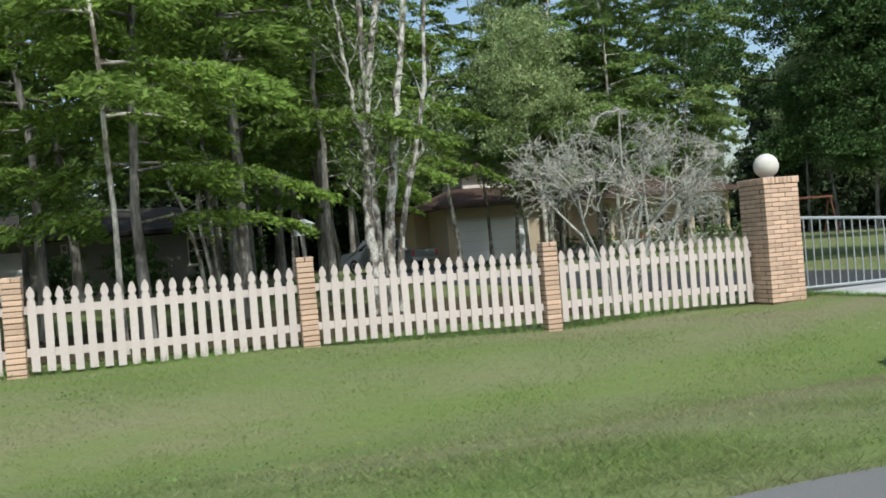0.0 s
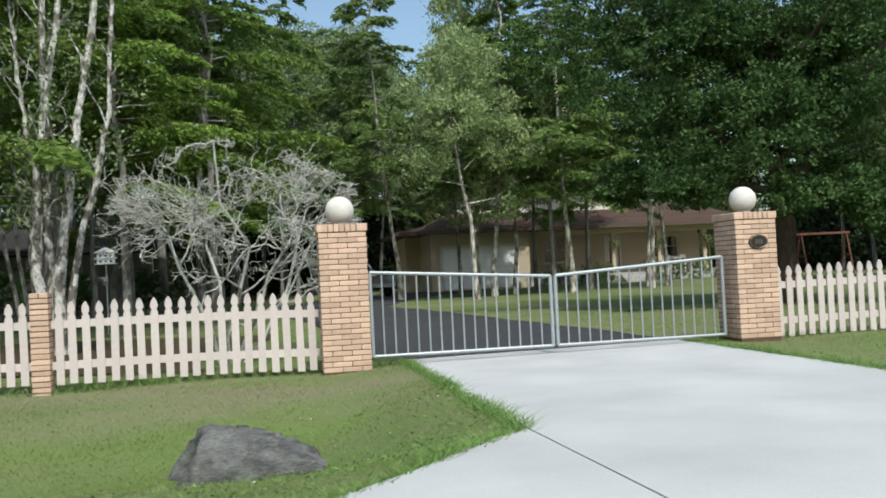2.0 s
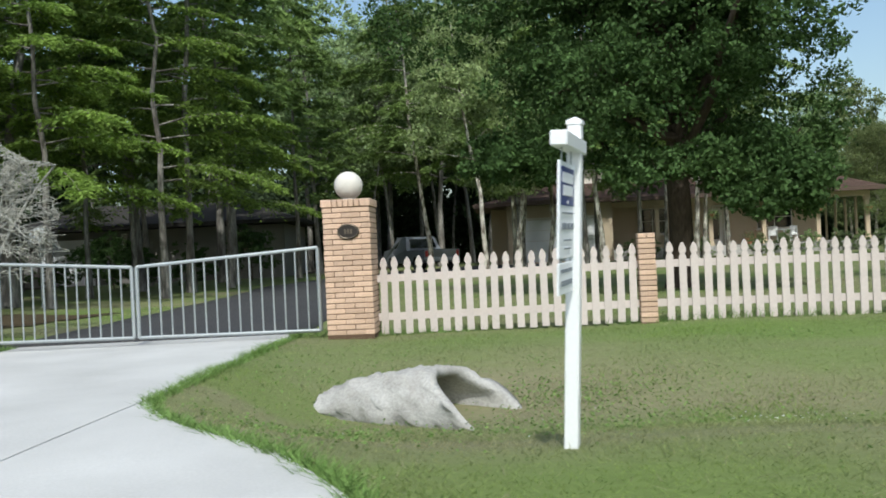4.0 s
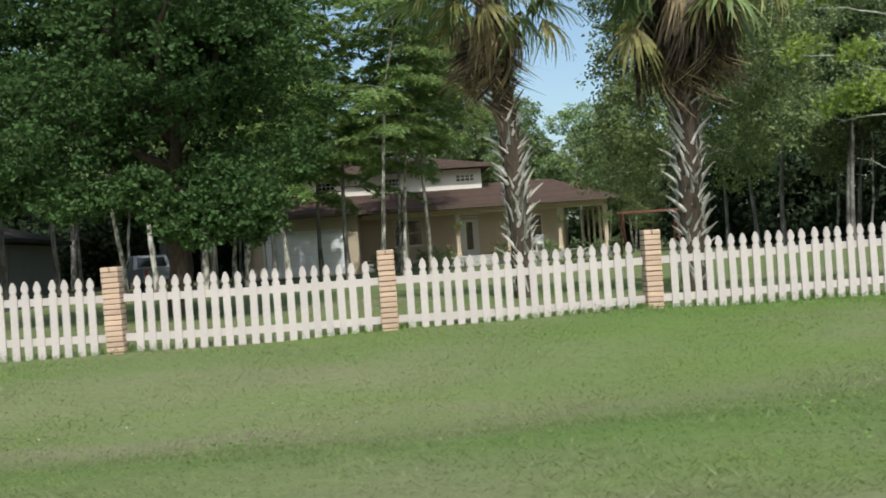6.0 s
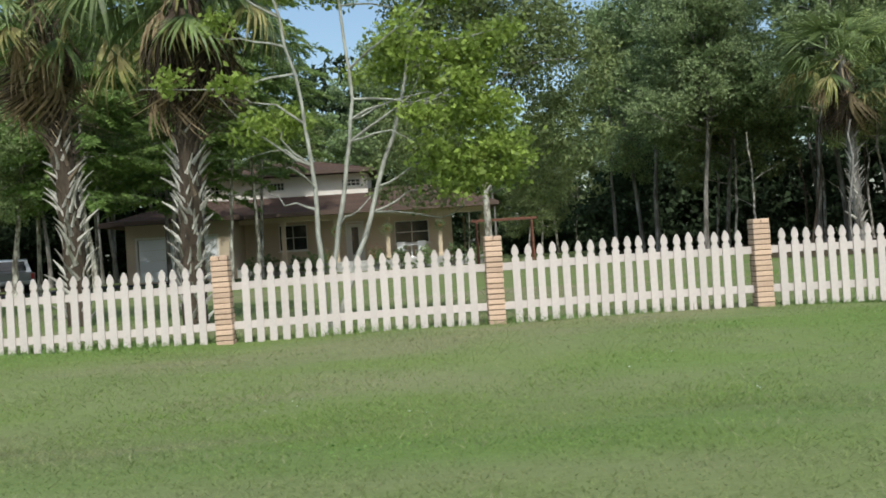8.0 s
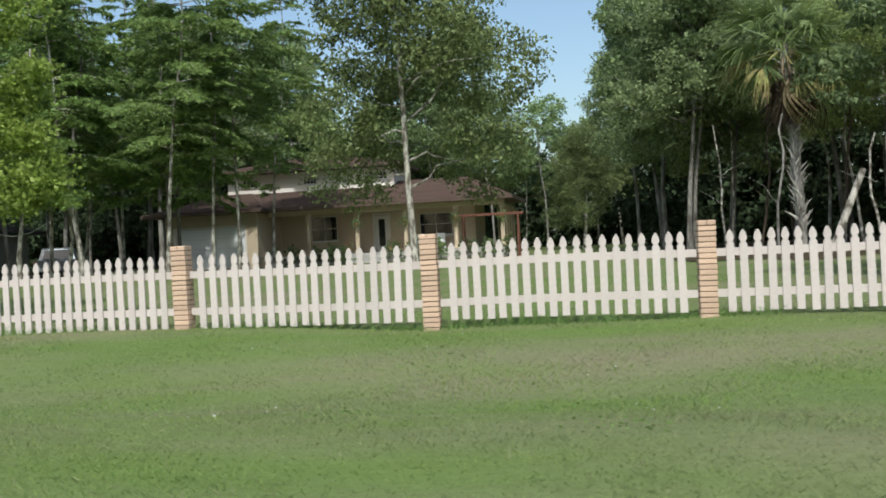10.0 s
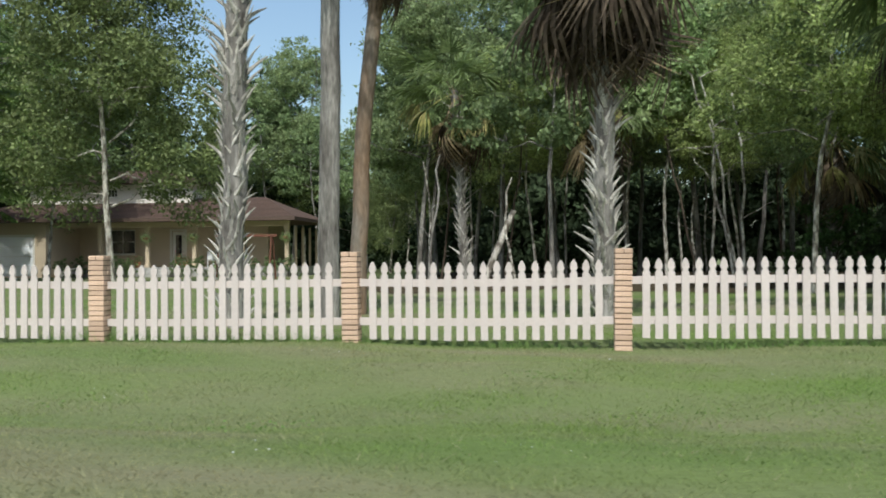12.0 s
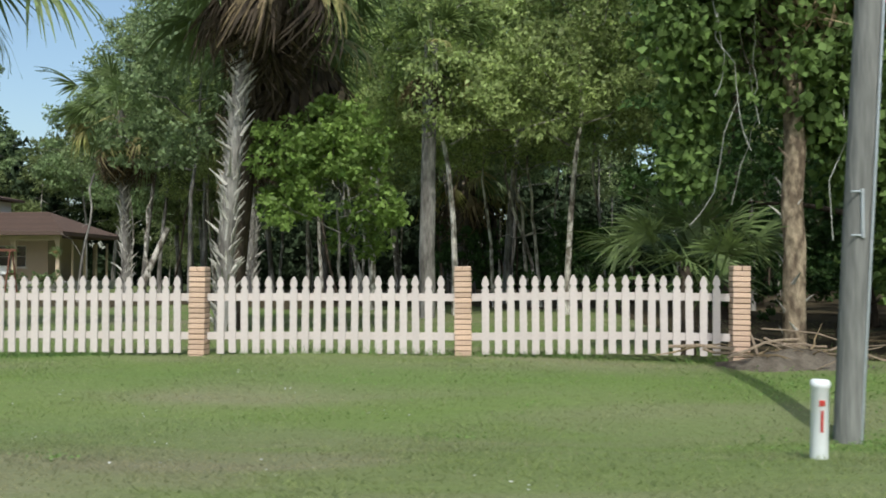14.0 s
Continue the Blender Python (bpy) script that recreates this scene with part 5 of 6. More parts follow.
# thin pale poles inside the right-hand woods
pole_me = []
for k in range(4):
    rng = np.random.default_rng(60 + k)
    b = Build()
    b.tube(bend((0, 0, -0.2), (rng.normal() * 0.25, rng.normal() * 0.2, 6.5), 9, rng, 0.10), np.linspace(0.05, 0.03, 9), 7)
    for i in range(2):
        z = 2.4 + i * 1.4
        b.tube(bend((0, 0, z), (rng.normal() * 0.7, rng.normal() * 0.4, z + 0.9), 4, rng, 0.6), np.linspace(0.016, 0.005, 4), 4, False)
    pole_me.append(b.mesh("sapling_trunk", M[("bark_grey", "bark_pale", "bark_dark", "bark_dark")[k]], True))
for i, (x, y) in enumerate(fill(26, 58, 17.5, 28, 2.9, lambda x, y: x < 28 and y < 22)):
    ob = new("sapling_trunk", pole_me[i % 4])
    ob.matrix_basis = pose(x, y, 0, rng_t.uniform(-3, 3), rng_t.uniform(-4, 4), rng_t.uniform(0, 360)) @ Matrix.Diagonal((1, 1, rng_t.uniform(0.5, 1.15), 1))
    tagged(ob, "thin grey bare sapling trunk at the wood's edge", "tree", "saplings")
b = Build()
b.tube([(0, 0, -0.2), (0.55, 0, 1.2), (1.15, 0.1, 2.6)], [0.13, 0.12, 0.10], 9)
solid("leaning_trunk", b, "bark_pale", "broken pale trunk leaning at the wood's edge", "tree", at=pose(30.9, 20.0, 0), smooth=True)

belt = [(x + rng_t.uniform(-1, 1), 64 + rng_t.uniform(-3, 6)) for x in np.arange(-48, 12, 3.2)]
belt += [(x + rng_t.uniform(-1, 1), 52 + rng_t.uniform(-3, 6)) for x in np.arange(31, 80, 3.2)]
belt += [(66 + rng_t.uniform(-2, 4), y) for y in np.arange(2, 50, 3.2)]
belt += [(-40 + rng_t.uniform(-3, 3), y) for y in np.arange(2, 64, 3.2)]
low_belt = [(x, 60 + rng_t.uniform(-2, 3)) for x in np.arange(-46, 12, 3.0)] + [(x, 68 + rng_t.uniform(-2, 3)) for x in np.arange(10, 36, 3.0)] + [(x, 46 + rng_t.uniform(-1, 3)) for x in np.arange(28, 66, 3.0)]
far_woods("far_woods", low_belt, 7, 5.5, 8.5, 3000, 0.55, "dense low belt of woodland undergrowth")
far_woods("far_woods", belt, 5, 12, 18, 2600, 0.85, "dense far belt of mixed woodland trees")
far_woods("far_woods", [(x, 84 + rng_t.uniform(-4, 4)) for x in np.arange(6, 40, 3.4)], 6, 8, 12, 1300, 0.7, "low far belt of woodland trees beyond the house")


# ---- live oak behind the fence ----
def live_oak(x, y):
    rng = np.random.default_rng(9)
    t = thing("live_oak", OAK_LABEL, "tree", at=pose(x, y, 0))
    b = Build()
    b.tube(bend((0, 0, -0.3), (0.1, 0.1, 3.0), 6, rng, 0.2), [0.36, 0.26, 0.24, 0.23, 0.22, 0.22], 12)
    part("trunk", b, "bark_dark", t, smooth=True)
    blobs = []
    for k in range(22):
        a = k * 2.4 + rng.uniform(-0.3, 0.3)
        z0 = 2.2 + 0.2 * k
        reach = rng.uniform(3.0, 5.6) * (1.0 if k < 14 else 0.65) * ((0.52 if k < 9 else 0.72) if math.cos(a) > 0.3 else 1.0)
        p0 = np.array((0.1, 0.1, min(z0, 4.6)))
        p1 = p0 + np.array((math.cos(a) * reach, math.sin(a) * reach * 0.8, rng.uniform(0.5, 2.0) + 0.15 * k))
        b = Build()
        line = bend(p0, p1, 7, rng, 0.5)
        b.tube(line, np.linspace(0.12, 0.02, 7), 6, False)
        part("limb", b, "bark_dark", t, smooth=True)
        for q in (0.45, 0.65, 0.85, 1.0):
            c = line[int(q * 6)]
            w = rng.uniform(0.7, 1.15)
            blobs.append((c[0], c[1], c[2] + 0.1, w, w, w * 0.62))
    blobs += [(0, 0, 6.5, 2.6, 2.4, 1.6), (-2.6, -0.8, 5.8, 1.9, 1.6, 1.3), (1.8, -0.6, 5.4, 1.7, 1.7, 1.4), (0.4, -2.4, 4.8, 1.9, 1.4, 1.3), (-4.6, 0.4, 5.8, 1.6, 1.4, 1.2),
              (1.4, -1.0, 2.75, 0.75, 0.6, 0.6), (1.7, -1.0, 2.3, 0.7, 0.6, 0.6), (2.1, -0.9, 2.0, 0.65, 0.6, 0.6), (-1.2, -2.4, 3.05, 1.0, 0.6, 0.45), (-2.1, -2.2, 2.85, 0.6, 0.5, 0.35), (-2.9, -1.2, 3.7, 1.2, 1.0, 0.9), (-1.6, -2.6, 3.8, 1.2, 1.0, 0.9), (2.6, 0.3, 4.4, 1.0, 1.1, 1.0)]
    cen, out, _ = clumps(rng, blobs, 3300, 34, 0.115, 0.40)
    along = out * 0.5 + rng.normal(size=cen.shape) * 0.6
    low, low_out, _ = clumps(rng, [(0.9, -2.3, 1.65, 0.6, 0.45, 0.4), (1.5, -2.2, 1.9, 0.7, 0.5, 0.5), (1.9, -2.0, 1.75, 0.5, 0.5, 0.45), (2.0, -1.9, 2.1, 0.5, 0.5, 0.45), (1.3, -2.0, 2.5, 0.7, 0.5, 0.4), (-1.1, -2.2, 2.25, 0.7, 0.5, 0.4), (0.0, -2.3, 2.35, 0.7, 0.5, 0.4), (0.5, -2.2, 2.0, 0.5, 0.4, 0.3), (-3.0, -1.5, 2.5, 0.8, 0.6, 0.5), (-3.6, 0.2, 2.8, 0.8, 0.6, 0.5), (-2.6, -0.6, 2.9, 0.9, 0.7, 0.5)], 700, 34, 0.09, 0.3)
    cen, along = np.concatenate([cen, low]), np.concatenate([along, low_out * 0.4 + rng.normal(size=low.shape) * 0.6])
    part("crown", quad_mesh("crown", leaf_quads(cen, along, rng, 0.105, 0.060), M["leaf_oak"]), "", t)
    b = Build()
    b.tube(bend((0.1, -0.1, 2.6), (1.6, -2.1, 2.1), 7, rng, 0.4), np.linspace(0.07, 0.02, 7), 6, False)
    part("limb", b, "bark_dark", t, smooth=True)


live_oak(1.9, 7.7)


# ---- pale multi-stemmed tree ----
def pale_stems(x, y):
    rng = np.random.default_rng(14)
    t = thing("pale_tree", "tall tree of five mottled pale grey stems with few leaves", "tree", at=pose(x, y, 0))
    stems = [((0.0, 0, 0), [(0.0, 0, 0.85), (-0.06, 0, 1.5), (-0.03, 0, 2.3), (-0.02, 0, 3.04), (0.14, 0, 4.0), (0.38, 0, 5.42), (0.6, 0.1, 9.0)], 0.105),
             ((-0.03, 0.0, 2.6), [(-0.02, 0, 3.0), (-0.16, 0.02, 3.5), (-0.24, 0.05, 4.45), (-0.36, 0.1, 5.6), (-0.5, 0.1, 7.5)], 0.048),
             ((0.12, 0.15, 0), [(0.13, 0.15, 1.4), (0.08, 0.15, 2.2), (0.14, 0.15, 3.0), (0.08, 0.15, 4.5), (0.22, 0.1, 8.0)], 0.095),
             ((0.25, 0.05, 0), [(0.25, 0, 0.83), (0.33, 0, 1.7), (0.44, 0, 2.48), (0.50, 0, 3.1), (0.62, 0, 3.65), (0.89, 0.1, 5.42), (1.15, 0.2, 8.5)], 0.105),
             ((0.40, 0.0, 0), [(0.445, 0, 1.0), (0.60, 0, 1.9), (0.86, 0, 2.66), (0.92, 0, 3.1), (1.12, 0, 3.84), (1.22, -0.1, 5.4), (1.5, 0, 8.0)], 0.066)]
    twigs = []
    for foot, path, r in stems:
        pts = np.array([foot] + path, float)
        pts[0, 2] -= 0.3 if foot[2] == 0 else 0
        u = np.linspace(0, len(pts) - 1, 26)
        line = np.stack([np.interp(u, range(len(pts)), pts[:, i]) for i in range(3)], 1) + rng.normal(size=(26, 3)) * 0.012
        b = Build()
        b.tube(line, np.linspace(r, r * 0.42, 26) * rng.uniform(0.9, 1.1, 26), 10)
        part("stem", b, "bark_mottled", t, smooth=True)
        for k in range(15):
            q = rng.integers(8, 25)
            p0 = line[q]
            a = rng.uniform(0, 6.28)
            ln = rng.uniform(0.4, 1.3)
            p1 = p0 + np.array((math.cos(a) * ln * 0.6, math.sin(a) * ln * 0.6, ln * rng.uniform(0.3, 1.0)))
            b = Build()
            b.tube(bend(p0, p1, 5, rng, 0.5), np.linspace(r * 0.24, 0.004, 5), 5, False)
            part("branch", b, "bark_mottled", t)
            twigs.append(p1)
    tw = np.array(twigs)
    cen = np.repeat(tw, 26, 0) + rng.normal(size=(len(tw) * 26, 3)) * 0.16
    part("crown", quad_mesh("crown", leaf_quads(cen, rng.normal(size=cen.shape), rng, 0.09, 0.045), M["leaf_wood"]), "", t, "sparse small leaves")


pale_stems(-12.9, 4.6)


# ---- bare lichen-covered ornamental tree ----
def bare_tree(x, y):
    rng = np.random.default_rng(18)
    t = thing("bare_tree", "low domed leafless tree with dense lichen-grey twigs", "tree", at=pose(x, y, 0))
    twig = Build()
    mid, span = np.array((0.0, 0.0, 1.70)), np.array((1.72, 1.3, 1.26))

    def grow(p, goal, r, level, store):
        """A crooked branch to a goal, with side branches that fan out past it inside the dome."""
        n = 6
        pts = bend(p, goal, n, rng, 0.62)
        store.tube(pts, np.linspace(r, r * 0.5, n), 6 if level < 2 else 3, False)
        if level >= 4:
            return
        ln = np.linalg.norm(goal - p)
        for k in range((7, 6, 5, 2)[level]):
            q = pts[rng.integers(2, n)]
            d = unit((q - mid) / span * 0.9 + unit(goal - p) * 0.7 + rng.normal(size=3) * 0.55)
            far = q + d * ln * rng.uniform(0.42, 0.72)
            off = (far - mid) / span
            size = np.linalg.norm(off)
            if size > 1:
                far = mid + off / size * span * rng.uniform(0.93, 1.04)
            if far[2] < 0.75 + 0.5 * rng.random() and level > 0:
                continue
            grow(q, far, max(r * 0.50, 0.0062), level + 1, twig)
    for k in range(6):
        a = k * 2.4 + rng.uniform(-0.2, 0.2)
        b = Build()
        out = (0.85, 0.35, 0.6)[k % 3]
        goal = mid + np.array((math.cos(a) * out, math.sin(a) * out * 0.8, (0.1, 0.75, 0.4)[k % 3])) * span * 0.60
        grow(np.array((math.cos(a) * 0.12 - 0.15, math.sin(a) * 0.10, -0.1)), goal, 0.030, 0, b)
        part("stem", b, "lichen", t, smooth=True)
    part("twig_tangle", twig, "lichen", t, "tangle of lichen-grey twigs")["kind"] = "stuff"


bare_tree(-9.72, 1.75)


# ---- palms ----
def frond_mesh(seed, fan, length, droop, mat, segs=22, petiole=0.7, wide=2.5):
    """A fan leaf: a petiole along +x, then many narrow segments that split and droop at the tips."""
    rng = np.random.default_rng(seed)
    q = []
    n = 6
    px = np.linspace(0, petiole, n)
    pz = -droop * 0.25 * (px / petiole) ** 2 * petiole
    for i in range(n - 1):
        for y0, y1 in ((-0.014, 0.014),):
            q.append([(px[i], y0, pz[i]), (px[i + 1], y0 * 0.8, pz[i + 1]), (px[i + 1], y1 * 0.8, pz[i + 1]), (px[i], y1, pz[i])])
            q.append([(px[i], 0, pz[i] + 0.012), (px[i + 1], 0, pz[i + 1] + 0.012), (px[i + 1], y1, pz[i + 1]), (px[i], y1, pz[i])])
    tip = np.array((petiole, 0, pz[-1]))
    for s in range(segs):
        a = (s / (segs - 1) - 0.5) * wide + rng.normal() * 0.05
        ln = length * (1.0 - 0.30 * abs(a) / (wide / 2)) * rng.uniform(0.72, 1.15)
        sag = droop * rng.uniform(0.6, 1.7)
        d = np.array((math.cos(a), math.sin(a), 0.0))
        w = 0.030 * length * rng.uniform(0.7, 1.25)
        side = np.array((-d[1], d[0], 0))
        steps = 5
        prev = None
        for k in range(steps + 1):
            u = k / steps
            c = tip + d * ln * u * (1 - 0.22 * min(sag, 2.0) * u) + np.array((0, 0, -sag * ln * (0.10 * u + 0.60 * u * u * u) + 0.10 * math.cos(a * 1.2) * u * length * 0.3))
            c[2] -= fan * abs(a) * u * 0.22 * length
            ww = w * (0.55 + 1.0 * u) if u < 0.45 else w * (1.0 - (u - 0.45) / 0.56)
            cur = (c - side * ww, c + side * ww + np.array((0, 0, 0.012)))
            if prev is not None:
                q.append([prev[0], cur[0], cur[1], prev[1]])
            prev = cur
    return quad_mesh("frond", np.array(q), M[mat])


GREEN = [frond_mesh(1, 0.8, 0.76, 0.40, "frond", 20, 0.90, 3.0), frond_mesh(2, 1.1, 0.80, 0.60, "frond", 20, 0.95, 2.9), frond_mesh(3, 0.6, 0.72, 0.30, "frond", 18, 0.85, 3.1), frond_mesh(6, 1.3, 0.80, 0.80, "frond", 20, 0.85, 2.7)]
YELLOW = [frond_mesh(7, 1.0, 0.72, 0.6, "frond_yellow", 18, 0.9, 2.7), frond_mesh(8, 1.4, 0.72, 0.9, "frond_yellow", 17, 0.85, 2.3)]
DEAD = [frond_mesh(4, 1.6, 0.8, 1.0, "frond_dead", 20, 0.75, 1.5), frond_mesh(5, 2.2, 0.8, 1.2, "frond_dead", 18, 0.7, 1.1)]
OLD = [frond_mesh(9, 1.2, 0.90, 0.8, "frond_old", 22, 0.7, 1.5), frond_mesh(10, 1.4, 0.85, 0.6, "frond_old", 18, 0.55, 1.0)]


def boot_mesh(mat):
    b = Build()
    ln = 0.42
    v, f = [], []
    for k, (u, w, th) in enumerate(((0, 0.055, 0.030), (0.3, 0.036, 0.020), (0.7, 0.022, 0.012), (1.0, 0.008, 0.005))):
        x = 0.01 + ln * (0.20 * u + 0.26 * u * u)
        z = u * ln
        v += [(x - th, -w, z), (x + th * 0.2, -w, z), (x + th, 0, z), (x + th * 0.2, w, z), (x - th, w, z)]
    for k in range(3):
        for i in range(5):
            j = (i + 1) % 5
            f.append((k * 5 + i, k * 5 + j, k * 5 + 5 + j, k * 5 + 5 + i))
    f.append((15, 16, 17, 18, 19))
    b.add(v, f)
    return b.mesh("leaf_boot", M[mat])


BOOT, BOOT_OLD = boot_mesh("boot"), boot_mesh("boot_old")


def palm(x, y, head, seed, label, booted=True, radius=0.17, lean=(0.0, 0.0), green=36, dead=16, old=20, yellow=6, scale=1.0, bark="bark_grey", boots=110, from_z=0.0, boot=1.0, brown=0.9):
    """A trunk with leaf boots, a round crown of fan leaves, yellowing ones below, and a hanging skirt of dead ones."""
    rng = np.random.default_rng(seed)
    t = thing("palm_tree", label, "palm", "palms", at=pose(x, y, float(gz(x, y))))
    line = np.array([(lean[0] * u * u, lean[1] * u * u, -0.3 + (head + 0.3) * u) for u in np.linspace(0, 1, 12)]) + rng.normal(size=(12, 3)) * 0.012
    b = Build()
    b.tube(line, np.linspace(radius * 1.12, radius * 0.9, 12), 12)
    part("trunk", b, bark, t, smooth=True)
    for k in range(boots if booted else 0):
        u = (k + 0.5) / boots
        z = from_z + 0.05 + (head - from_z - 0.1) * u
        a = k * 2.39996 + rng.uniform(-0.3, 0.3)
        s = rng.uniform(0.7, 1.3) * boot
        lx, ly = np.interp(z, line[:, 2], line[:, 0]), np.interp(z, line[:, 2], line[:, 1])
        ob = new("leaf_boot", BOOT_OLD if u + rng.normal() * 0.10 > brown else BOOT)
        ob.parent = t
        ob.matrix_basis = pose(lx, ly, z, 0, 0, math.degrees(a)) @ pose(radius * 0.86, 0, 0, rng.choice((-1, 1)) * rng.uniform(8, 50), rng.uniform(-20, 8), 0) @ Matrix.Diagonal((s * rng.uniform(0.5, 1.6), s, s, 1))
    top = line[-1]

    def hang(name, meshes, k, el, low, high):
        a = k * 2.39996 + rng.uniform(-0.35, 0.35)
        ob = new(name, meshes[k % len(meshes)])
        ob.parent = t
        s = scale * rng.uniform(0.8, 1.18)
        ob.matrix_basis = Matrix.Translation(top + np.array((0, 0, rng.uniform(low, high)))) @ pose(0, 0, 0, 0, -el, math.degrees(a)) @ pose(0, 0, 0, rng.uniform(-35, 35)) @ Matrix.Diagonal((s * rng.uniform(0.85, 1.1), s, s, 1))
    for k in range(green):
        hang("frond", GREEN, k, 78 - 112 * (k / green) ** 0.8 + rng.uniform(-10, 10), -0.3, 0.15)
    for k in range(yellow):
        hang("yellow_frond", YELLOW, k, rng.uniform(-42, 5), -0.45, 0.0)
    for k in range(dead):
        hang("dead_frond", DEAD, k, rng.uniform(-75, -30), -0.6, 0.0)
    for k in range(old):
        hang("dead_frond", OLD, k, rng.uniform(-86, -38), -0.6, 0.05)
    return t


BOOT_LABEL = "cabbage palm with criss-cross leaf boots and a skirt of dead fronds"
SMOOTH_LABEL = "tall cabbage palm with a bare trunk and a high crown"
FAR_LABEL = "small cabbage palm among the trees at the wood's edge"
palm(8.6, 5.5, 5.95, 1, BOOT_LABEL, True, 0.18, (-0.42, 0), 40, 34, 12, 8, 1.25, "bark_dark", boots=300, boot=0.74, brown=0.48)
palm(11.1, 3.7, 5.6, 2, BOOT_LABEL, True, 0.18, (0.1, 0), 46, 14, 44, 7, 1.3, "bark_dark", boots=300, boot=0.74, brown=0.48)
palm(28.72, 2.2, 8.4, 3, BOOT_LABEL, True, 0.16, (0.25, 0), 34, 4, 4, 3, 1.15, "bark_grey", boots=390, boot=0.74, brown=1.5)
palm(29.66, 4.1, 8.8, 4, SMOOTH_LABEL, False, 0.165, (0.15, 0), 30, 4, 4, 3, 1.1, "bark_grey")
palm(29.9, 5.2, 7.3, 5, SMOOTH_LABEL, False, 0.14, (0.6, 0), 38, 2, 44, 2, 0.9, "bark_rust")
palm(34.07, 3.3, 6.45, 6, BOOT_LABEL, True, 0.145, (0.1, 0), 40, 3, 74, 1, 1.62, "bark_grey", boots=340, boot=0.68, brown=0.55)
palm(39.3, 3.9, 6.7, 7, BOOT_LABEL, True, 0.125, (0.75, 0), 40, 3, 54, 3, 1.5, "bark_grey", boots=330, boot=0.60, brown=0.75)
palm(39.0, 5.4, 5.9, 8, SMOOTH_LABEL, False, 0.16, (0.9, 0), 34, 2, 90, 2, 1.5, "bark_dark")
palm(42.1, 9.9, 6.3, 9, SMOOTH_LABEL, False, 0.17, (0.1, 0), 24, 4, 4, 3, 1.0, "bark_grey")
palm(30.25, 20.8, 6.9, 10, FAR_LABEL, True, 0.15, (-0.3, 0), 40, 8, 16, 8, 1.55, boots=170, from_z=0.6, boot=0.8)
palm(35.0, 20.4, 6.6, 11, FAR_LABEL, True, 0.17, (0, 0), 40, 8, 16, 8, 1.6, boots=170, boot=0.8)
palm(42.4, 20.0, 5.0, 14, FAR_LABEL, True, 0.17, (0.1, 0), 36, 8, 14, 12, 1.55, boots=80)
palm(47.2, 0.35, 5.6, 12, "palm trunk wrapped in vines at the end of the fence", True, 0.12, (0.1, 0.1), 14, 8, 34, 2, 1.1, "bark_patch", boots=50, boot=0.42, brown=0.3)


FAN = [frond_mesh(91, 0.7, 0.62, 0.25, "frond", 24, 0.85, 3.4), frond_mesh(92, 1.0, 0.66, 0.45, "frond", 24, 0.75, 3.2)]


# ---- fan palm bush at the end of the fence ----
def fan_bush(x, y):
    rng = np.random.default_rng(22)
    t = thing("fan_palm_bush", "low fan palm bush leaning over the fence end", "palm", at=pose(x, y, float(gz(x, y)), 0, 0, 0))
    for k in range(26):
        a = k * 2.39996
        el = rng.uniform(12, 80)
        ob = new("frond", FAN[k % 2])
        ob.parent = t
        s = rng.uniform(0.75, 1.05)
        ob.matrix_basis = Matrix.Translation((rng.normal() * 0.22, rng.normal() * 0.12 + 0.1, rng.uniform(0.5, 1.15))) @ pose(0, 0, 0, 0, -el, math.degrees(a)) @ pose(0, 0, 0, rng.uniform(-35, 35)) @ Matrix.Diagonal((s * 1.05, s * 1.2, s * 1.1, 1))
    ob = new("frond", FAN[0])
    ob.parent = t
    ob.matrix_basis = Matrix.Translation((-0.1, -0.1, 1.0)) @ pose(0, 0, 0, 30, 2, 205) @ Matrix.Diagonal((0.95, 0.95, 0.85, 1))
    b = Build()
    b.tube([(0, 0, -0.2), (0.02, 0.05, 0.5), (0.0, 0.1, 1.1)], [0.12, 0.10, 0.08], 9)
    part("stump", b, "bark_dark", t)


fan_bush(46.1, 0.95)


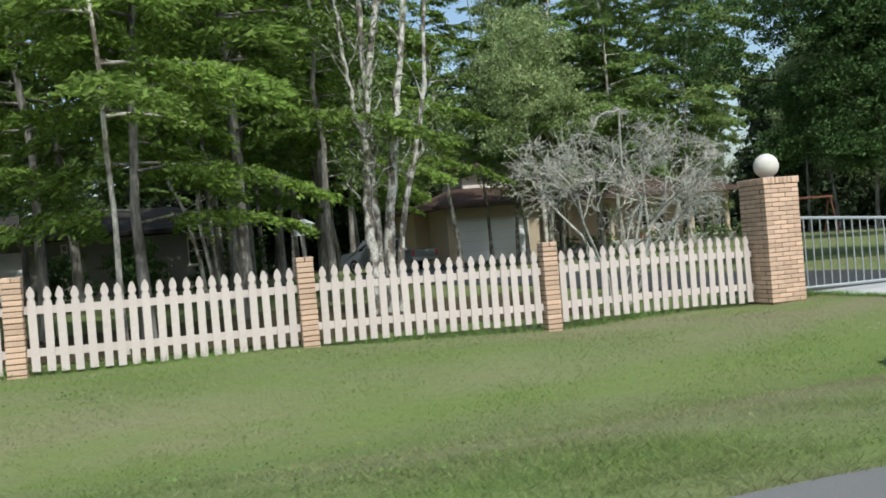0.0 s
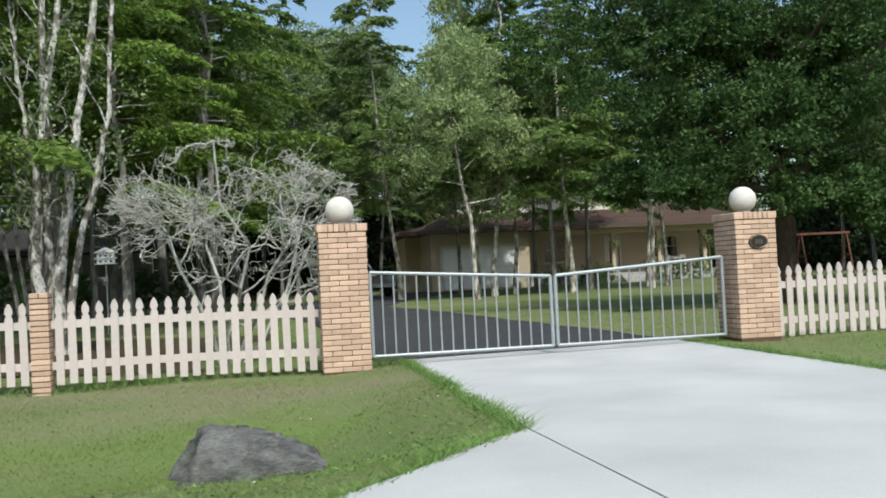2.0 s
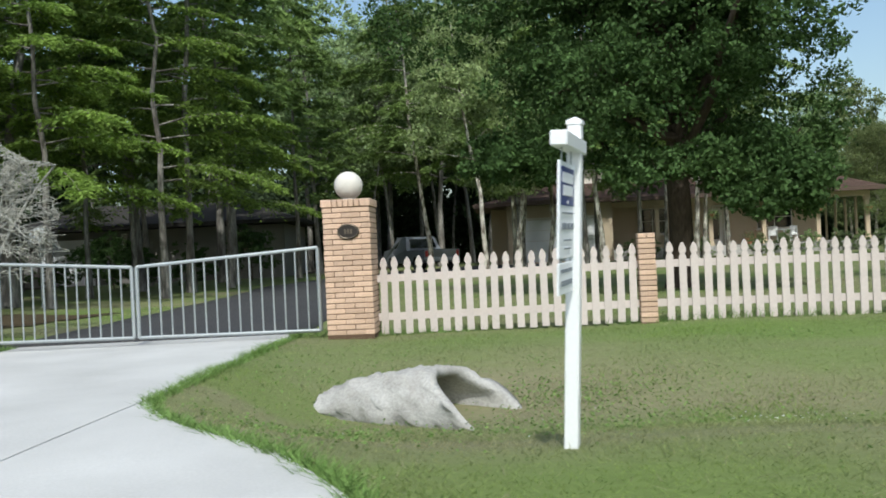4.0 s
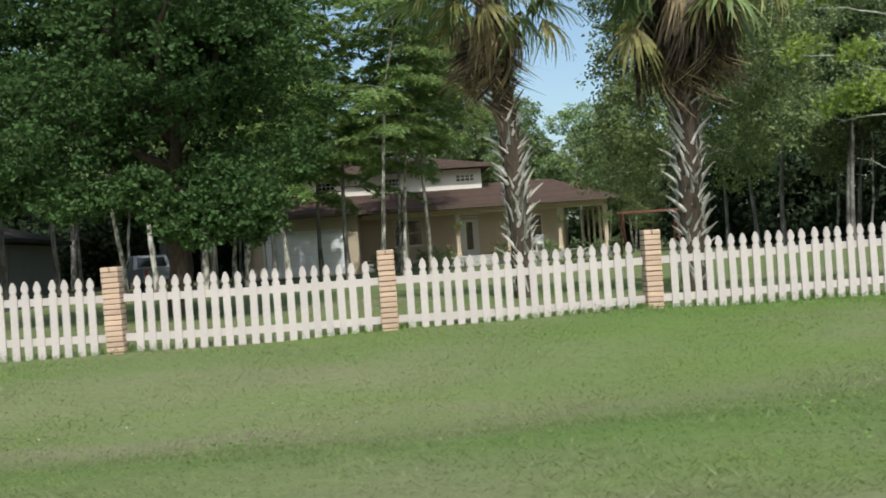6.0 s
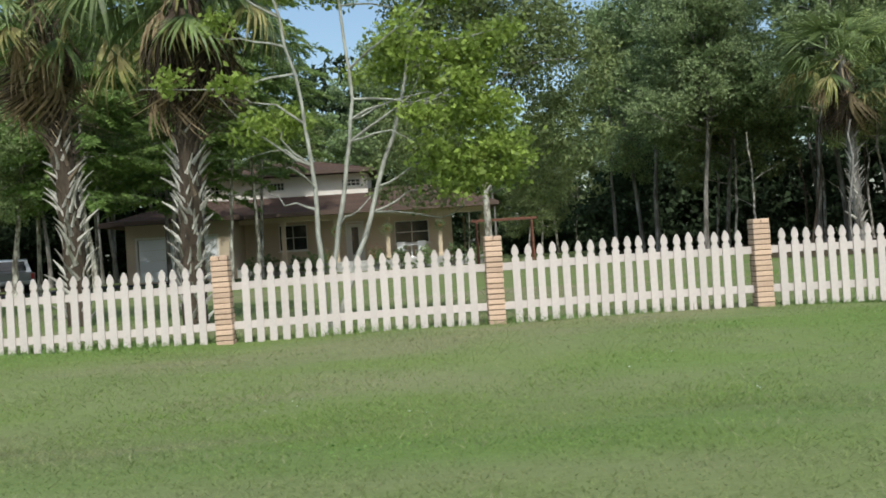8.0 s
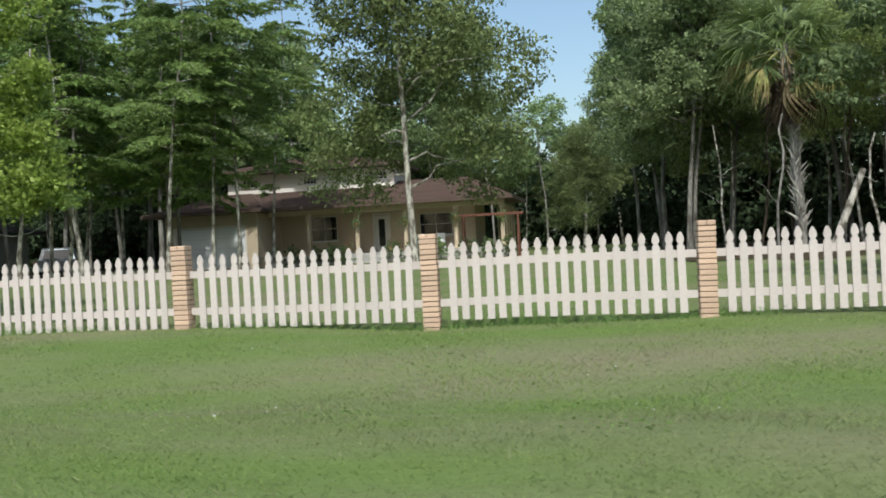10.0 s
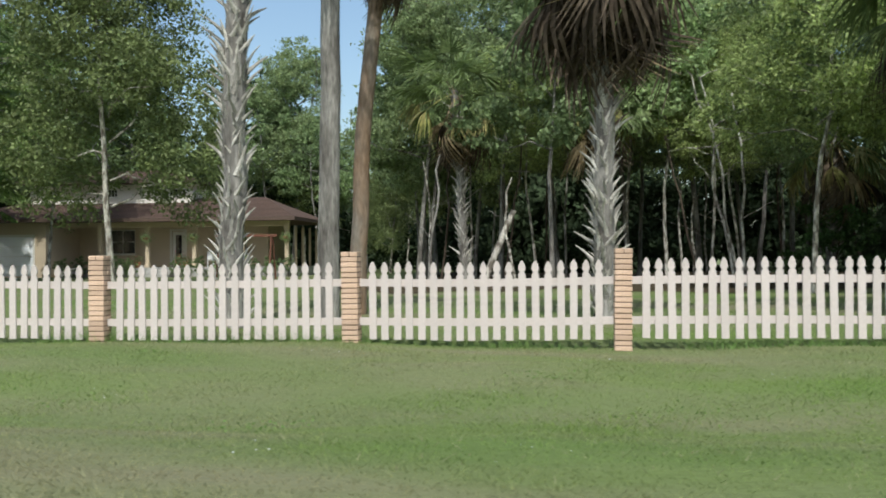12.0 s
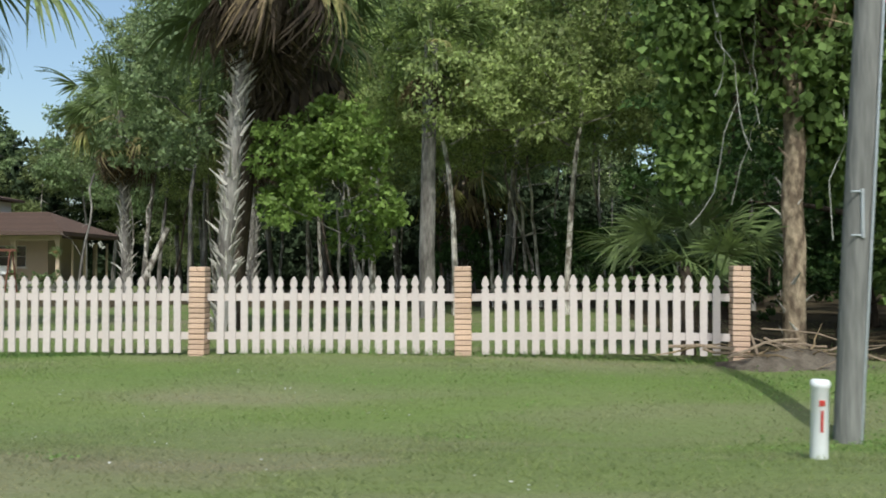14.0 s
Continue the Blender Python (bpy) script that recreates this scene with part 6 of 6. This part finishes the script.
# ---- bright leafy young tree by the fence ----
def bright_tree(x, y):
    rng = np.random.default_rng(31)
    t = thing("young_tree", "young tree of thin leaning grey stems with bright yellow-green leaves", "tree", at=pose(x, y, 0))
    paths = [[(-0.02, 0, 0), (0.0, 0, 0.9), (-0.04, 0, 2.0), (-0.15, 0, 3.0), (-0.45, 0.1, 4.4)],
             [(0.05, 0.05, 0), (0.18, 0.05, 1.0), (0.36, 0.1, 2.0), (0.5, 0.1, 3.0), (0.35, 0.2, 4.6)],
             [(0.10, 0.1, 0), (0.42, 0.15, 0.9), (0.75, 0.2, 1.8), (1.10, 0.2, 2.8), (1.25, 0.3, 3.6), (1.7, 0.3, 4.8)]]
    blobs = []
    for k, path in enumerate(paths):
        pts = np.array(path, float)
        u = np.linspace(0, len(pts) - 1, 16)
        line = np.stack([np.interp(u, range(len(pts)), pts[:, i]) for i in range(3)], 1) + rng.normal(size=(16, 3)) * 0.012
        b = Build()
        b.tube(line, np.linspace(0.038, 0.017, 16), 8)
        part("stem", b, "bark_stem", t, smooth=True)
        for i in range(9):
            p0 = line[rng.integers(5, 16)]
            a = rng.uniform(-1.2, 1.2) if k else rng.uniform(1.8, 4.4)
            ln = rng.uniform(0.7, 1.7)
            p1 = p0 + np.array((math.cos(a) * ln, math.sin(a) * ln * 0.6, rng.uniform(-0.1, 0.7)))
            b = Build()
            b.tube(bend(p0, p1, 6, rng, 0.4), np.linspace(0.018, 0.004, 6), 5, False)
            part("branch", b, "bark_stem", t)
            if p1[2] > (1.7 if k == 2 else 2.6):
                blobs.append((*p1, 0.24, 0.2, 0.15))
    blobs += [(2.0, 0.3, 2.35, 0.75, 0.6, 0.55), (1.8, 0.3, 1.95, 0.55, 0.5, 0.35), (2.4, 0.3, 2.05, 0.45, 0.4, 0.35), (2.2, 0.3, 2.8, 0.45, 0.5, 0.3), (1.3, 0.3, 3.6, 0.6, 0.5, 0.4), (2.1, 0.3, 3.5, 0.4, 0.4, 0.3),
              (0.75, 0.4, 3.35, 0.35, 0.3, 0.22), (-0.35, 0.4, 2.75, 0.3, 0.3, 0.2), (-0.8, 0.4, 2.6, 0.35, 0.3, 0.2), (0.4, 0.4, 4.7, 0.9, 0.7, 0.45), (-0.7, 0.4, 4.8, 0.7, 0.6, 0.4), (1.7, 0.4, 4.7, 0.9, 0.7, 0.5)]
    cen, out, _ = clumps(rng, blobs, 820, 20, 0.10, 0.2)
    part("crown", quad_mesh("crown", leaf_quads(cen, out * 0.5 + rng.normal(size=cen.shape) * 0.6, rng, 0.088, 0.055), M["leaf_bright"]), "", t, "bright yellow-green leaves")


bright_tree(13.4, 1.1)
gold = broad_tree_meshes(51, 13.0, 2.5, 3.9, 46000, "leaf_gold", "bark_pale", 0.16, 0.13, 0.3, fine=True, limbs=20)
plant("gold_green_tree", gold, 17.1, 20.9, 20, 1.07, "leafy tree with fine yellow-green foliage on the lawn")
plant("gold_green_tree", gold, 22.6, 48.0, 140, 0.62, "leafy tree with fine yellow-green foliage beyond the house end")
leafy = broad_tree_meshes(52, 4.0, 1.3, 1.5, 9000, "leaf_green", "bark_grey", 0.12, 0.04, 0.3, fine=True)
plant("leafy_shrub", leafy, 41.15, 4.8, 70, 1.0, "leafy green shrub tree behind the fence", "shrub")


# pale thin tree with crooked twigs at the wood's edge
def pale_sapling(x, y, seed):
    rng = np.random.default_rng(seed)
    t = thing("pale_sapling", "thin pale branching tree at the wood's edge", "tree", "pale saplings", at=pose(x, y, 0))
    for k in range(3):
        line = bend((0.15 * k - 0.15, 0, -0.2), (0.55 * k - 1.1 + rng.normal() * 0.2, rng.normal() * 0.2, 6.6 + rng.normal() * 0.4), 10, rng, 0.22)
        b = Build()
        b.tube(line, np.linspace(0.06, 0.025, 10), 7)
        part("stem", b, "bark_pale", t, smooth=True)
        for i in range(7):
            p0 = line[rng.integers(3, 10)]
            a = rng.uniform(0, 6.28)
            ln = rng.uniform(0.7, 1.7)
            b = Build()
            b.tube(bend(p0, p0 + np.array((math.cos(a) * ln, math.sin(a) * ln * 0.5, ln * rng.uniform(-0.15, 0.8))), 6, rng, 0.5), np.linspace(0.022, 0.006, 6), 4, False)
            part("branch", b, "bark_pale", t)


pale_sapling(39.3, 19.0, 71)
pale_sapling(44.8, 15.5, 72)
pale_sapling(-15.2, 12.6, 73)


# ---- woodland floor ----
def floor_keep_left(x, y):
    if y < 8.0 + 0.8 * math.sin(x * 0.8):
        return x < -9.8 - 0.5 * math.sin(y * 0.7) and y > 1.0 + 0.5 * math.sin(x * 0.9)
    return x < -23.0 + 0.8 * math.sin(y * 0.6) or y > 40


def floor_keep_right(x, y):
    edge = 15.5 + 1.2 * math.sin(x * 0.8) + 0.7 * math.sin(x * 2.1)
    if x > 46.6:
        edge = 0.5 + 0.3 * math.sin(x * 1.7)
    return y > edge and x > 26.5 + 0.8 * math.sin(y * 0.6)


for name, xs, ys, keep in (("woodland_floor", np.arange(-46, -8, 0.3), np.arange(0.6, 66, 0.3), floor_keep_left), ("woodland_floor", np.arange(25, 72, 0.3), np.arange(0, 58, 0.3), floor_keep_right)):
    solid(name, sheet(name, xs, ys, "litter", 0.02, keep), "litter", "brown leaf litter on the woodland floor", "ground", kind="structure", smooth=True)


# ---- grass ----
def blades(name, n, x0, x1, y0, y1, seed, low, high, width, mat, label, bias=1.0, keep=None, edge=None):
    """Short upright blades over a stretch of lawn, one triangle each."""
    rng = np.random.default_rng(seed)
    x = rng.uniform(x0, x1, n)
    y = y0 + (y1 - y0) * rng.random(n) ** bias
    left, right = drive_edges(y)
    if edge is not None:
        x = np.where(rng.random(n) < 0.5, left - 0.02, right + 0.02) + rng.normal(size=n) * 0.035
        left, right = left + 9, right - 9
    ok = (((x < left - 0.03) | (x > right + 0.03)) & (y < 0.35)) | ((y >= 0.35) & ~((x > -8.6) & (x < -4.0)))
    ok &= ((x + 9.45) / 0.44) ** 2 + ((y + 3.75) / 0.22) ** 2 > 1
    ok &= (x > -9.3) | (y < 1.2) | (y > 8.8)
    ok &= ((x + 2.4) / 0.70) ** 2 + ((y + 3.25) / 0.36) ** 2 > 1
    if keep is not None:
        ok &= keep(x, y, rng)
    x, y = x[ok], y[ok]
    n = len(x)
    z = gz(x, y) - 0.005
    h = rng.uniform(low, high, n) * (0.75 + 0.5 * np.sin(x * 1.3 + 2 * np.sin(y * 1.1)) ** 2)
    a = rng.uniform(0, 2 * math.pi, n)
    lean = rng.normal(size=(n, 2)) * 1.0
    sx, sy = np.cos(a) * width * 0.5, np.sin(a) * width * 0.5
    v = np.empty((n, 3, 3))
    v[:, 0] = np.stack([x - sx, y - sy, z], 1)
    v[:, 1] = np.stack([x + sx, y + sy, z], 1)
    v[:, 2] = np.stack([x + lean[:, 0] * h, y + lean[:, 1] * h, z + h], 1)
    return solid(name, quad_mesh(name, v, M[mat]), "", label, "grass", kind="stuff")


blades("grass", 780000, -20, 52, -7.1, 0.3, 1, 0.012, 0.036, 0.0075, "grass", "short mown grass of the verge", 1.25)
blades("grass", 50000, -20, 52, 0.3, 9.0, 2, 0.03, 0.06, 0.016, "grass", "short mown grass behind the fence", 1.4)
def in_swale(x, y, r):
    """Greener tufts where the ditch holds water."""
    return np.sin(x * 0.55 + 0.8) + np.sin(x * 1.9 + y * 1.3) * 0.8 + np.sin(x * 4.1 - y * 2.0) * 0.5 - ((y + 3.2) / 1.0) ** 2 + r.normal(size=len(x)) * 0.9 > 0.55


blades("grass_tuft", 36000, -20, -8.2, -7.44, -6.0, 13, 0.03, 0.07, 0.007, "grass", "coarse longer grass along the road edge", 1.3, lambda x, y, r: np.sin(x * 1.1) + np.sin(x * 2.9 + y * 2) * 0.7 + r.normal(size=len(x)) * 0.6 > 0.0)
blades("lush_grass", 170000, -16, 40, -5.6, -1.4, 12, 0.02, 0.045, 0.008, "lush", "greener longer grass along the shallow ditch", 1.0, in_swale)
blades("straw_grass", 16000, -20, 52, -7.0, -0.3, 5, 0.02, 0.05, 0.008, "straw", "thin pale seed stalks in the lawn", 1.1)
blades("grass_tuft", 9000, -10, 0, -7.2, 0.2, 6, 0.03, 0.08, 0.010, "weed", "ragged grass over the edges of the drive", 1.0, None, True)
along_fence = lambda x, y, r: (np.abs(y - 0.02) < 0.16) & (np.sin(x * 0.9) + np.sin(x * 2.3 + 1) + r.normal(size=len(x)) * 0.5 > -0.4)
blades("grass_tuft", 26000, -20, 46.4, -0.2, 0.25, 3, 0.05, 0.14, 0.010, "weed", "taller dark grass along the fence foot", 1.0, along_fence)


def weeds(name, spots, seed, label, mat="weed", leaf=0.026, dense=2.0):
    """Low broad-leaved weeds in patches."""
    rng = np.random.default_rng(seed)
    cen = []
    for x, y, r, n in spots:
        n = int(n * dense)
        px, py = x + rng.normal(size=n) * r * 1.3, y + rng.normal(size=n) * r * 0.9
        cen.append(np.stack([px, py, gz(px, py) + rng.uniform(0.0, 0.055, n)], 1))
    cen = np.concatenate(cen)
    left, right = drive_edges(cen[:, 1])
    cen = cen[((cen[:, 0] < left) | (cen[:, 0] > right)) & (np.abs(cen[:, 1]) > 0.03)]
    along = rng.normal(size=cen.shape) * np.array((1, 1, 0.4))
    return solid(name, quad_mesh(name, leaf_quads(cen, along, rng, leaf, leaf * 0.6), M[mat]), "", label, "weeds", kind="stuff")


rng_w = random.Random(4)
patches = [(-1.5, -2.75, 0.28, 260), (-1.0, -2.9, 0.22, 160), (-0.3, -2.6, 0.2, 90), (0.9, -6.1, 0.28, 150), (2.6, -6.2, 0.22, 90), (-8.3, -4.6, 0.5, 300), (-8.0, -3.0, 0.4, 200), (-7.9, -5.6, 0.35, 300), (-2.9, -4.3, 0.6, 350), (-3.2, -2.4, 0.5, 250), (-1.2, -3.6, 0.5, 350), (-0.4, -3.6, 0.7, 200), (-3.0, -5.5, 0.5, 150),
           (1.4, -5.9, 0.5, 350), (10.2, -0.1, 0.35, 350), (11.6, -0.12, 0.3, 300), (8.9, -0.1, 0.3, 250), (46.9, -3.8, 0.4, 500), (47.2, -1.6, 0.7, 600), (-10.0, -6.3, 0.5, 400)]
patches += [(rng_w.uniform(-18, 46), rng_w.uniform(-6.6, -0.8), rng_w.uniform(0.08, 0.3), rng_w.randint(12, 40)) for _ in range(60)]
weeds("weed_patch", patches, 8, "low broad-leaved weeds in the verge")
weeds("clover_flowers", [(rng_w.uniform(-18, 46), rng_w.uniform(-6.4, -1), 0.12, 5) for _ in range(70)] + [(0.2, -4.0, 0.18, 45)], 9, "small white flower heads in the grass", "white_vinyl", 0.016, 1)


# ---- vines and brush at the end of the fence ----
def vine_mass(x, y):
    rng = np.random.default_rng(44)
    t = thing("vine_curtain", "dense curtain of dark green vines hanging from the end palm", "vine", at=pose(x, y, 0))
    blobs = [(0.2, 0, 4.6, 1.3, 0.8, 0.9), (-0.9, 0.1, 4.2, 0.7, 0.6, 1.2), (1.2, 0, 3.9, 0.9, 0.7, 1.0), (0.3, -0.1, 3.35, 0.7, 0.5, 0.55), (-0.8, 0.3, 3.1, 0.4, 0.3, 0.8), (-0.9, 0.2, 2.4, 0.3, 0.3, 0.6), (0.9, 0.1, 2.9, 0.6, 0.5, 0.7), (1.5, 0.3, 2.6, 0.9, 0.6, 0.9), (2.2, 0.6, 1.4, 1.0, 0.7, 1.0)]
    cen, out, _ = clumps(rng, blobs, 900, 18, 0.12, 0.3)
    part("leaves", quad_mesh("leaves", leaf_quads(cen, out * 0.3 + rng.normal(size=cen.shape) * 0.5 + np.array((0, 0, -0.5)), rng, 0.12, 0.10), M["leaf_cypress"]), "", t)["kind"] = "stuff"
    for k in range(12):
        px, py = rng.normal() * 0.7 + 0.4, rng.normal() * 0.25 - 0.1
        z1 = rng.uniform(3.0, 4.3)
        ln = rng.uniform(0.8, 2.4)
        b = Build()
        b.tube(bend((px, py, z1), (px + rng.normal() * 0.25, py, z1 - ln), 8, rng, 0.3), 0.006, 4, False)
        part("stem", b, "lichen", t)
    c = np.array((1.05, -0.55, 4.05)) + rng.normal(size=(60, 3)) * 0.10
    part("flowers", quad_mesh("flowers", leaf_quads(c, rng.normal(size=c.shape), rng, 0.06, 0.05), M["flower_red"]), "", t, "red bract cluster")["kind"] = "stuff"


vine_mass(46.95, 0.4)


def brush_pile(x, y):
    rng = np.random.default_rng(46)
    t = thing("brush_pile", "heap of dry cut branches and dead fronds by the fence end", "brush", at=pose(x, y, float(gz(x, y))))
    b = Build()
    nr, ns = 7, 26
    pts = [(0.0, 0.0, 0.20)]
    for j in range(1, nr):
        for i in range(ns):
            a = 2 * math.pi * i / ns
            r = j / (nr - 1) * (1 + 0.2 * math.sin(2 * a + 1) + 0.12 * math.sin(5 * a))
            pts.append((0.72 * r * math.cos(a), 0.42 * r * math.sin(a), 0.20 * (1 - (j / (nr - 1)) ** 1.6) + rng.normal() * 0.018 - 0.02))
    faces = [(0, 1 + i, 1 + (i + 1) % ns) for i in range(ns)]
    faces += [(1 + (j - 1) * ns + i, 1 + j * ns + i, 1 + j * ns + (i + 1) % ns, 1 + (j - 1) * ns + (i + 1) % ns) for j in range(1, nr - 1) for i in range(ns)]
    b.add(pts, faces)
    part("litter_mound", b, "duff", t, "grey-brown heap of rotting litter", smooth=True)
    for k in range(14):
        a = rng.uniform(0, 6.28)
        c = np.array((rng.normal() * 0.35, rng.normal() * 0.22, abs(rng.normal()) * 0.06 + 0.12))
        d = np.array((math.cos(a), math.sin(a) * 0.6, rng.normal() * 0.16)) * rng.uniform(0.25, 0.65)
        b = Build()
        b.tube(bend(c - d, c + d, 5, rng, 0.3), rng.uniform(0.006, 0.020), 5)
        part("stick", b, "deadwood", t)
    for k in range(14):
        a = rng.uniform(0, 6.28)
        c = np.array((rng.normal() * 0.35, rng.normal() * 0.2, 0.14))
        d = np.array((math.cos(a), math.sin(a) * 0.6, 0.1)) * 0.35
        b = Build()
        b.tube(bend(c - d, c + d, 5, rng, 0.5), [0.004, 0.012, 0.014, 0.009, 0.002], 3)
        part("dead_leaf", b, "frond_dead", t)


brush_pile(47.0, -0.35)


# ---- martin house on a pole ----
def bird_house(x, y):
    t = thing("bird_house", "white tiered bird house on a thin metal pole", "bird house", at=pose(x, y, 0, 0, 0, 8) @ Matrix.Diagonal((1.13, 1.13, 1.08, 1)))
    b = Build()
    b.tube([(0, 0, -0.2), (0, 0, 1.5)], 0.02, 8)
    part("pole", b, "galvanised", t)
    for k, z in enumerate((1.5, 1.62)):
        b = Build()
        b.box(-0.17, 0.17, -0.13, 0.13, z + 0.012, z + 0.115, 0.004)
        part("storey", b, "sign_white", t)
        b = Build()
        b.box(-0.22, 0.22, -0.17, 0.17, z, z + 0.011)
        part("ledge", b, "sign_white", t)
        # black discs on the solid front paint the dark inside of the entrances
        for i in range(3):
            h = Build()
            h.lathe([(0.022, -0.134), (0.022, -0.129)], 12)
            part("hole", h, "black_metal", t, "flat black disc standing for the shaded round entrance", pose(-0.1 + 0.1 * i, 0, z + 0.055, 90) @ pose(0, 0, 0.264))
    b = Build()
    b.prism([(-0.24, 1.742), (0.24, 1.742), (0.0, 1.86)], -0.18, 0.18)
    part("roof", b, "sign_white", t)


bird_house(-13.14, 11.1)


# ---- porch things ----
def hanging_basket(x, y, z):
    rng = np.random.default_rng(int(x * 10))
    t = thing("hanging_basket", "leafy hanging plant on a porch post", "plant", "porch plants", at=pose(x, y, z))
    b = Build()
    b.lathe([(0.05, -0.18), (0.13, -0.10), (0.15, 0.0), (0.14, 0.0)], 14)
    part("pot", b, "terracotta", t)
    b = Build()
    b.tube([(0, 0, 0), (0, 0.05, 0.42)], 0.006, 4)
    part("hanger", b, "black_metal", t)
    cen = rng.normal(size=(260, 3)) * np.array((0.16, 0.14, 0.14)) + np.array((0, 0, -0.02))
    part("leaves", quad_mesh("leaves", leaf_quads(cen, rng.normal(size=cen.shape) + np.array((0, 0, -0.6)), rng, 0.10, 0.05), M["leaf_wood"]), "", t)["kind"] = "stuff"


for x in (9.99, 12.84, 15.73, 18.35):
    hanging_basket(x + 0.02, PORCH_Y - 0.32, FLOOR + 1.75)


def porch_chair(x, y, turn):
    t = thing("patio_chair", "white plastic patio chair on the porch", "chair", "patio chairs", at=pose(x, y, FLOOR, 0, 0, turn))
    b = Build()
    b.box(-0.25, 0.25, -0.25, 0.25, 0.40, 0.44, 0.01)
    part("seat", b, "white_vinyl", t)
    b = Build()
    b.box(-0.25, 0.25, 0.21, 0.25, 0.45, 0.92, 0.012)
    part("backrest", b, "white_vinyl", t)
    for sx in (-0.22, 0.22):
        for sy in (-0.22, 0.22):
            b = Build()
            b.box(sx - 0.02, sx + 0.02, sy - 0.02, sy + 0.02, 0, 0.40)
            part("leg", b, "white_vinyl", t)
        b = Build()
        b.box(sx - 0.025, sx + 0.025, -0.24, 0.22, 0.62, 0.65, 0.006)
        part("armrest", b, "white_vinyl", t)


porch_chair(13.6, 39.6, 160)
porch_chair(14.6, 39.7, 200)


def porch_table(x, y):
    t = thing("patio_table", "round white patio table on the porch", "table", at=pose(x, y, FLOOR))
    b = Build()
    b.lathe([(0.45, 0.70), (0.46, 0.72), (0.45, 0.735)], 24)
    part("tabletop", b, "white_vinyl", t)
    b = Build()
    b.lathe([(0.22, 0.0), (0.20, 0.03), (0.04, 0.06), (0.035, 0.70)], 14)
    part("pedestal", b, "white_vinyl", t)


porch_table(14.1, 39.3)
bush_p = broad_tree_meshes(61, 1.1, 0.08, 0.75, 1500, "leaf_wood", "bark_dark", 0.11, 0.02)
for i, (x, y, s) in enumerate([(5.4, 37.5, 0.9), (6.3, 37.7, 1.0), (7.8, 37.6, 0.9), (8.7, 37.7, 1.0), (12.4, 37.7, 0.9), (13.6, 37.6, 1.0), (14.8, 37.6, 1.0), (16.3, 37.6, 1.0), (17.6, 37.7, 0.9), (9.4, 37.7, 0.9), (18.8, 37.7, 1.0)]):
    plant("garden_shrub", bush_p, x, y, i * 67, s, "small leafy garden shrub beside the house", "shrub", "garden shrubs")
for k, (x, y) in enumerate([(11.95, 38.0), (12.4, 38.3), (9.5, 38.25)]):
    t = thing("flower_pot", "terracotta flower pot with red flowers on the porch edge", "plant pot", "porch plants", at=pose(x, PORCH_Y - 0.25, FLOOR))
    b = Build()
    b.lathe([(0.12, 0.0), (0.17, 0.28), (0.19, 0.28), (0.19, 0.33), (0.16, 0.33), (0.15, 0.29)], 18)
    part("pot", b, "terracotta", t)
    rng = np.random.default_rng(k)
    c = rng.normal(size=(150, 3)) * 0.13 + np.array((0, 0, 0.48))
    part("leaves", quad_mesh("leaves", leaf_quads(c, rng.normal(size=c.shape), rng, 0.08, 0.05), M["leaf_wood"]), "", t)["kind"] = "stuff"
    c = rng.normal(size=(40, 3)) * 0.13 + np.array((0, -0.03, 0.56))
    part("flowers", quad_mesh("flowers", leaf_quads(c, rng.normal(size=c.shape), rng, 0.05, 0.05), M["flower_red"]), "", t)["kind"] = "stuff"
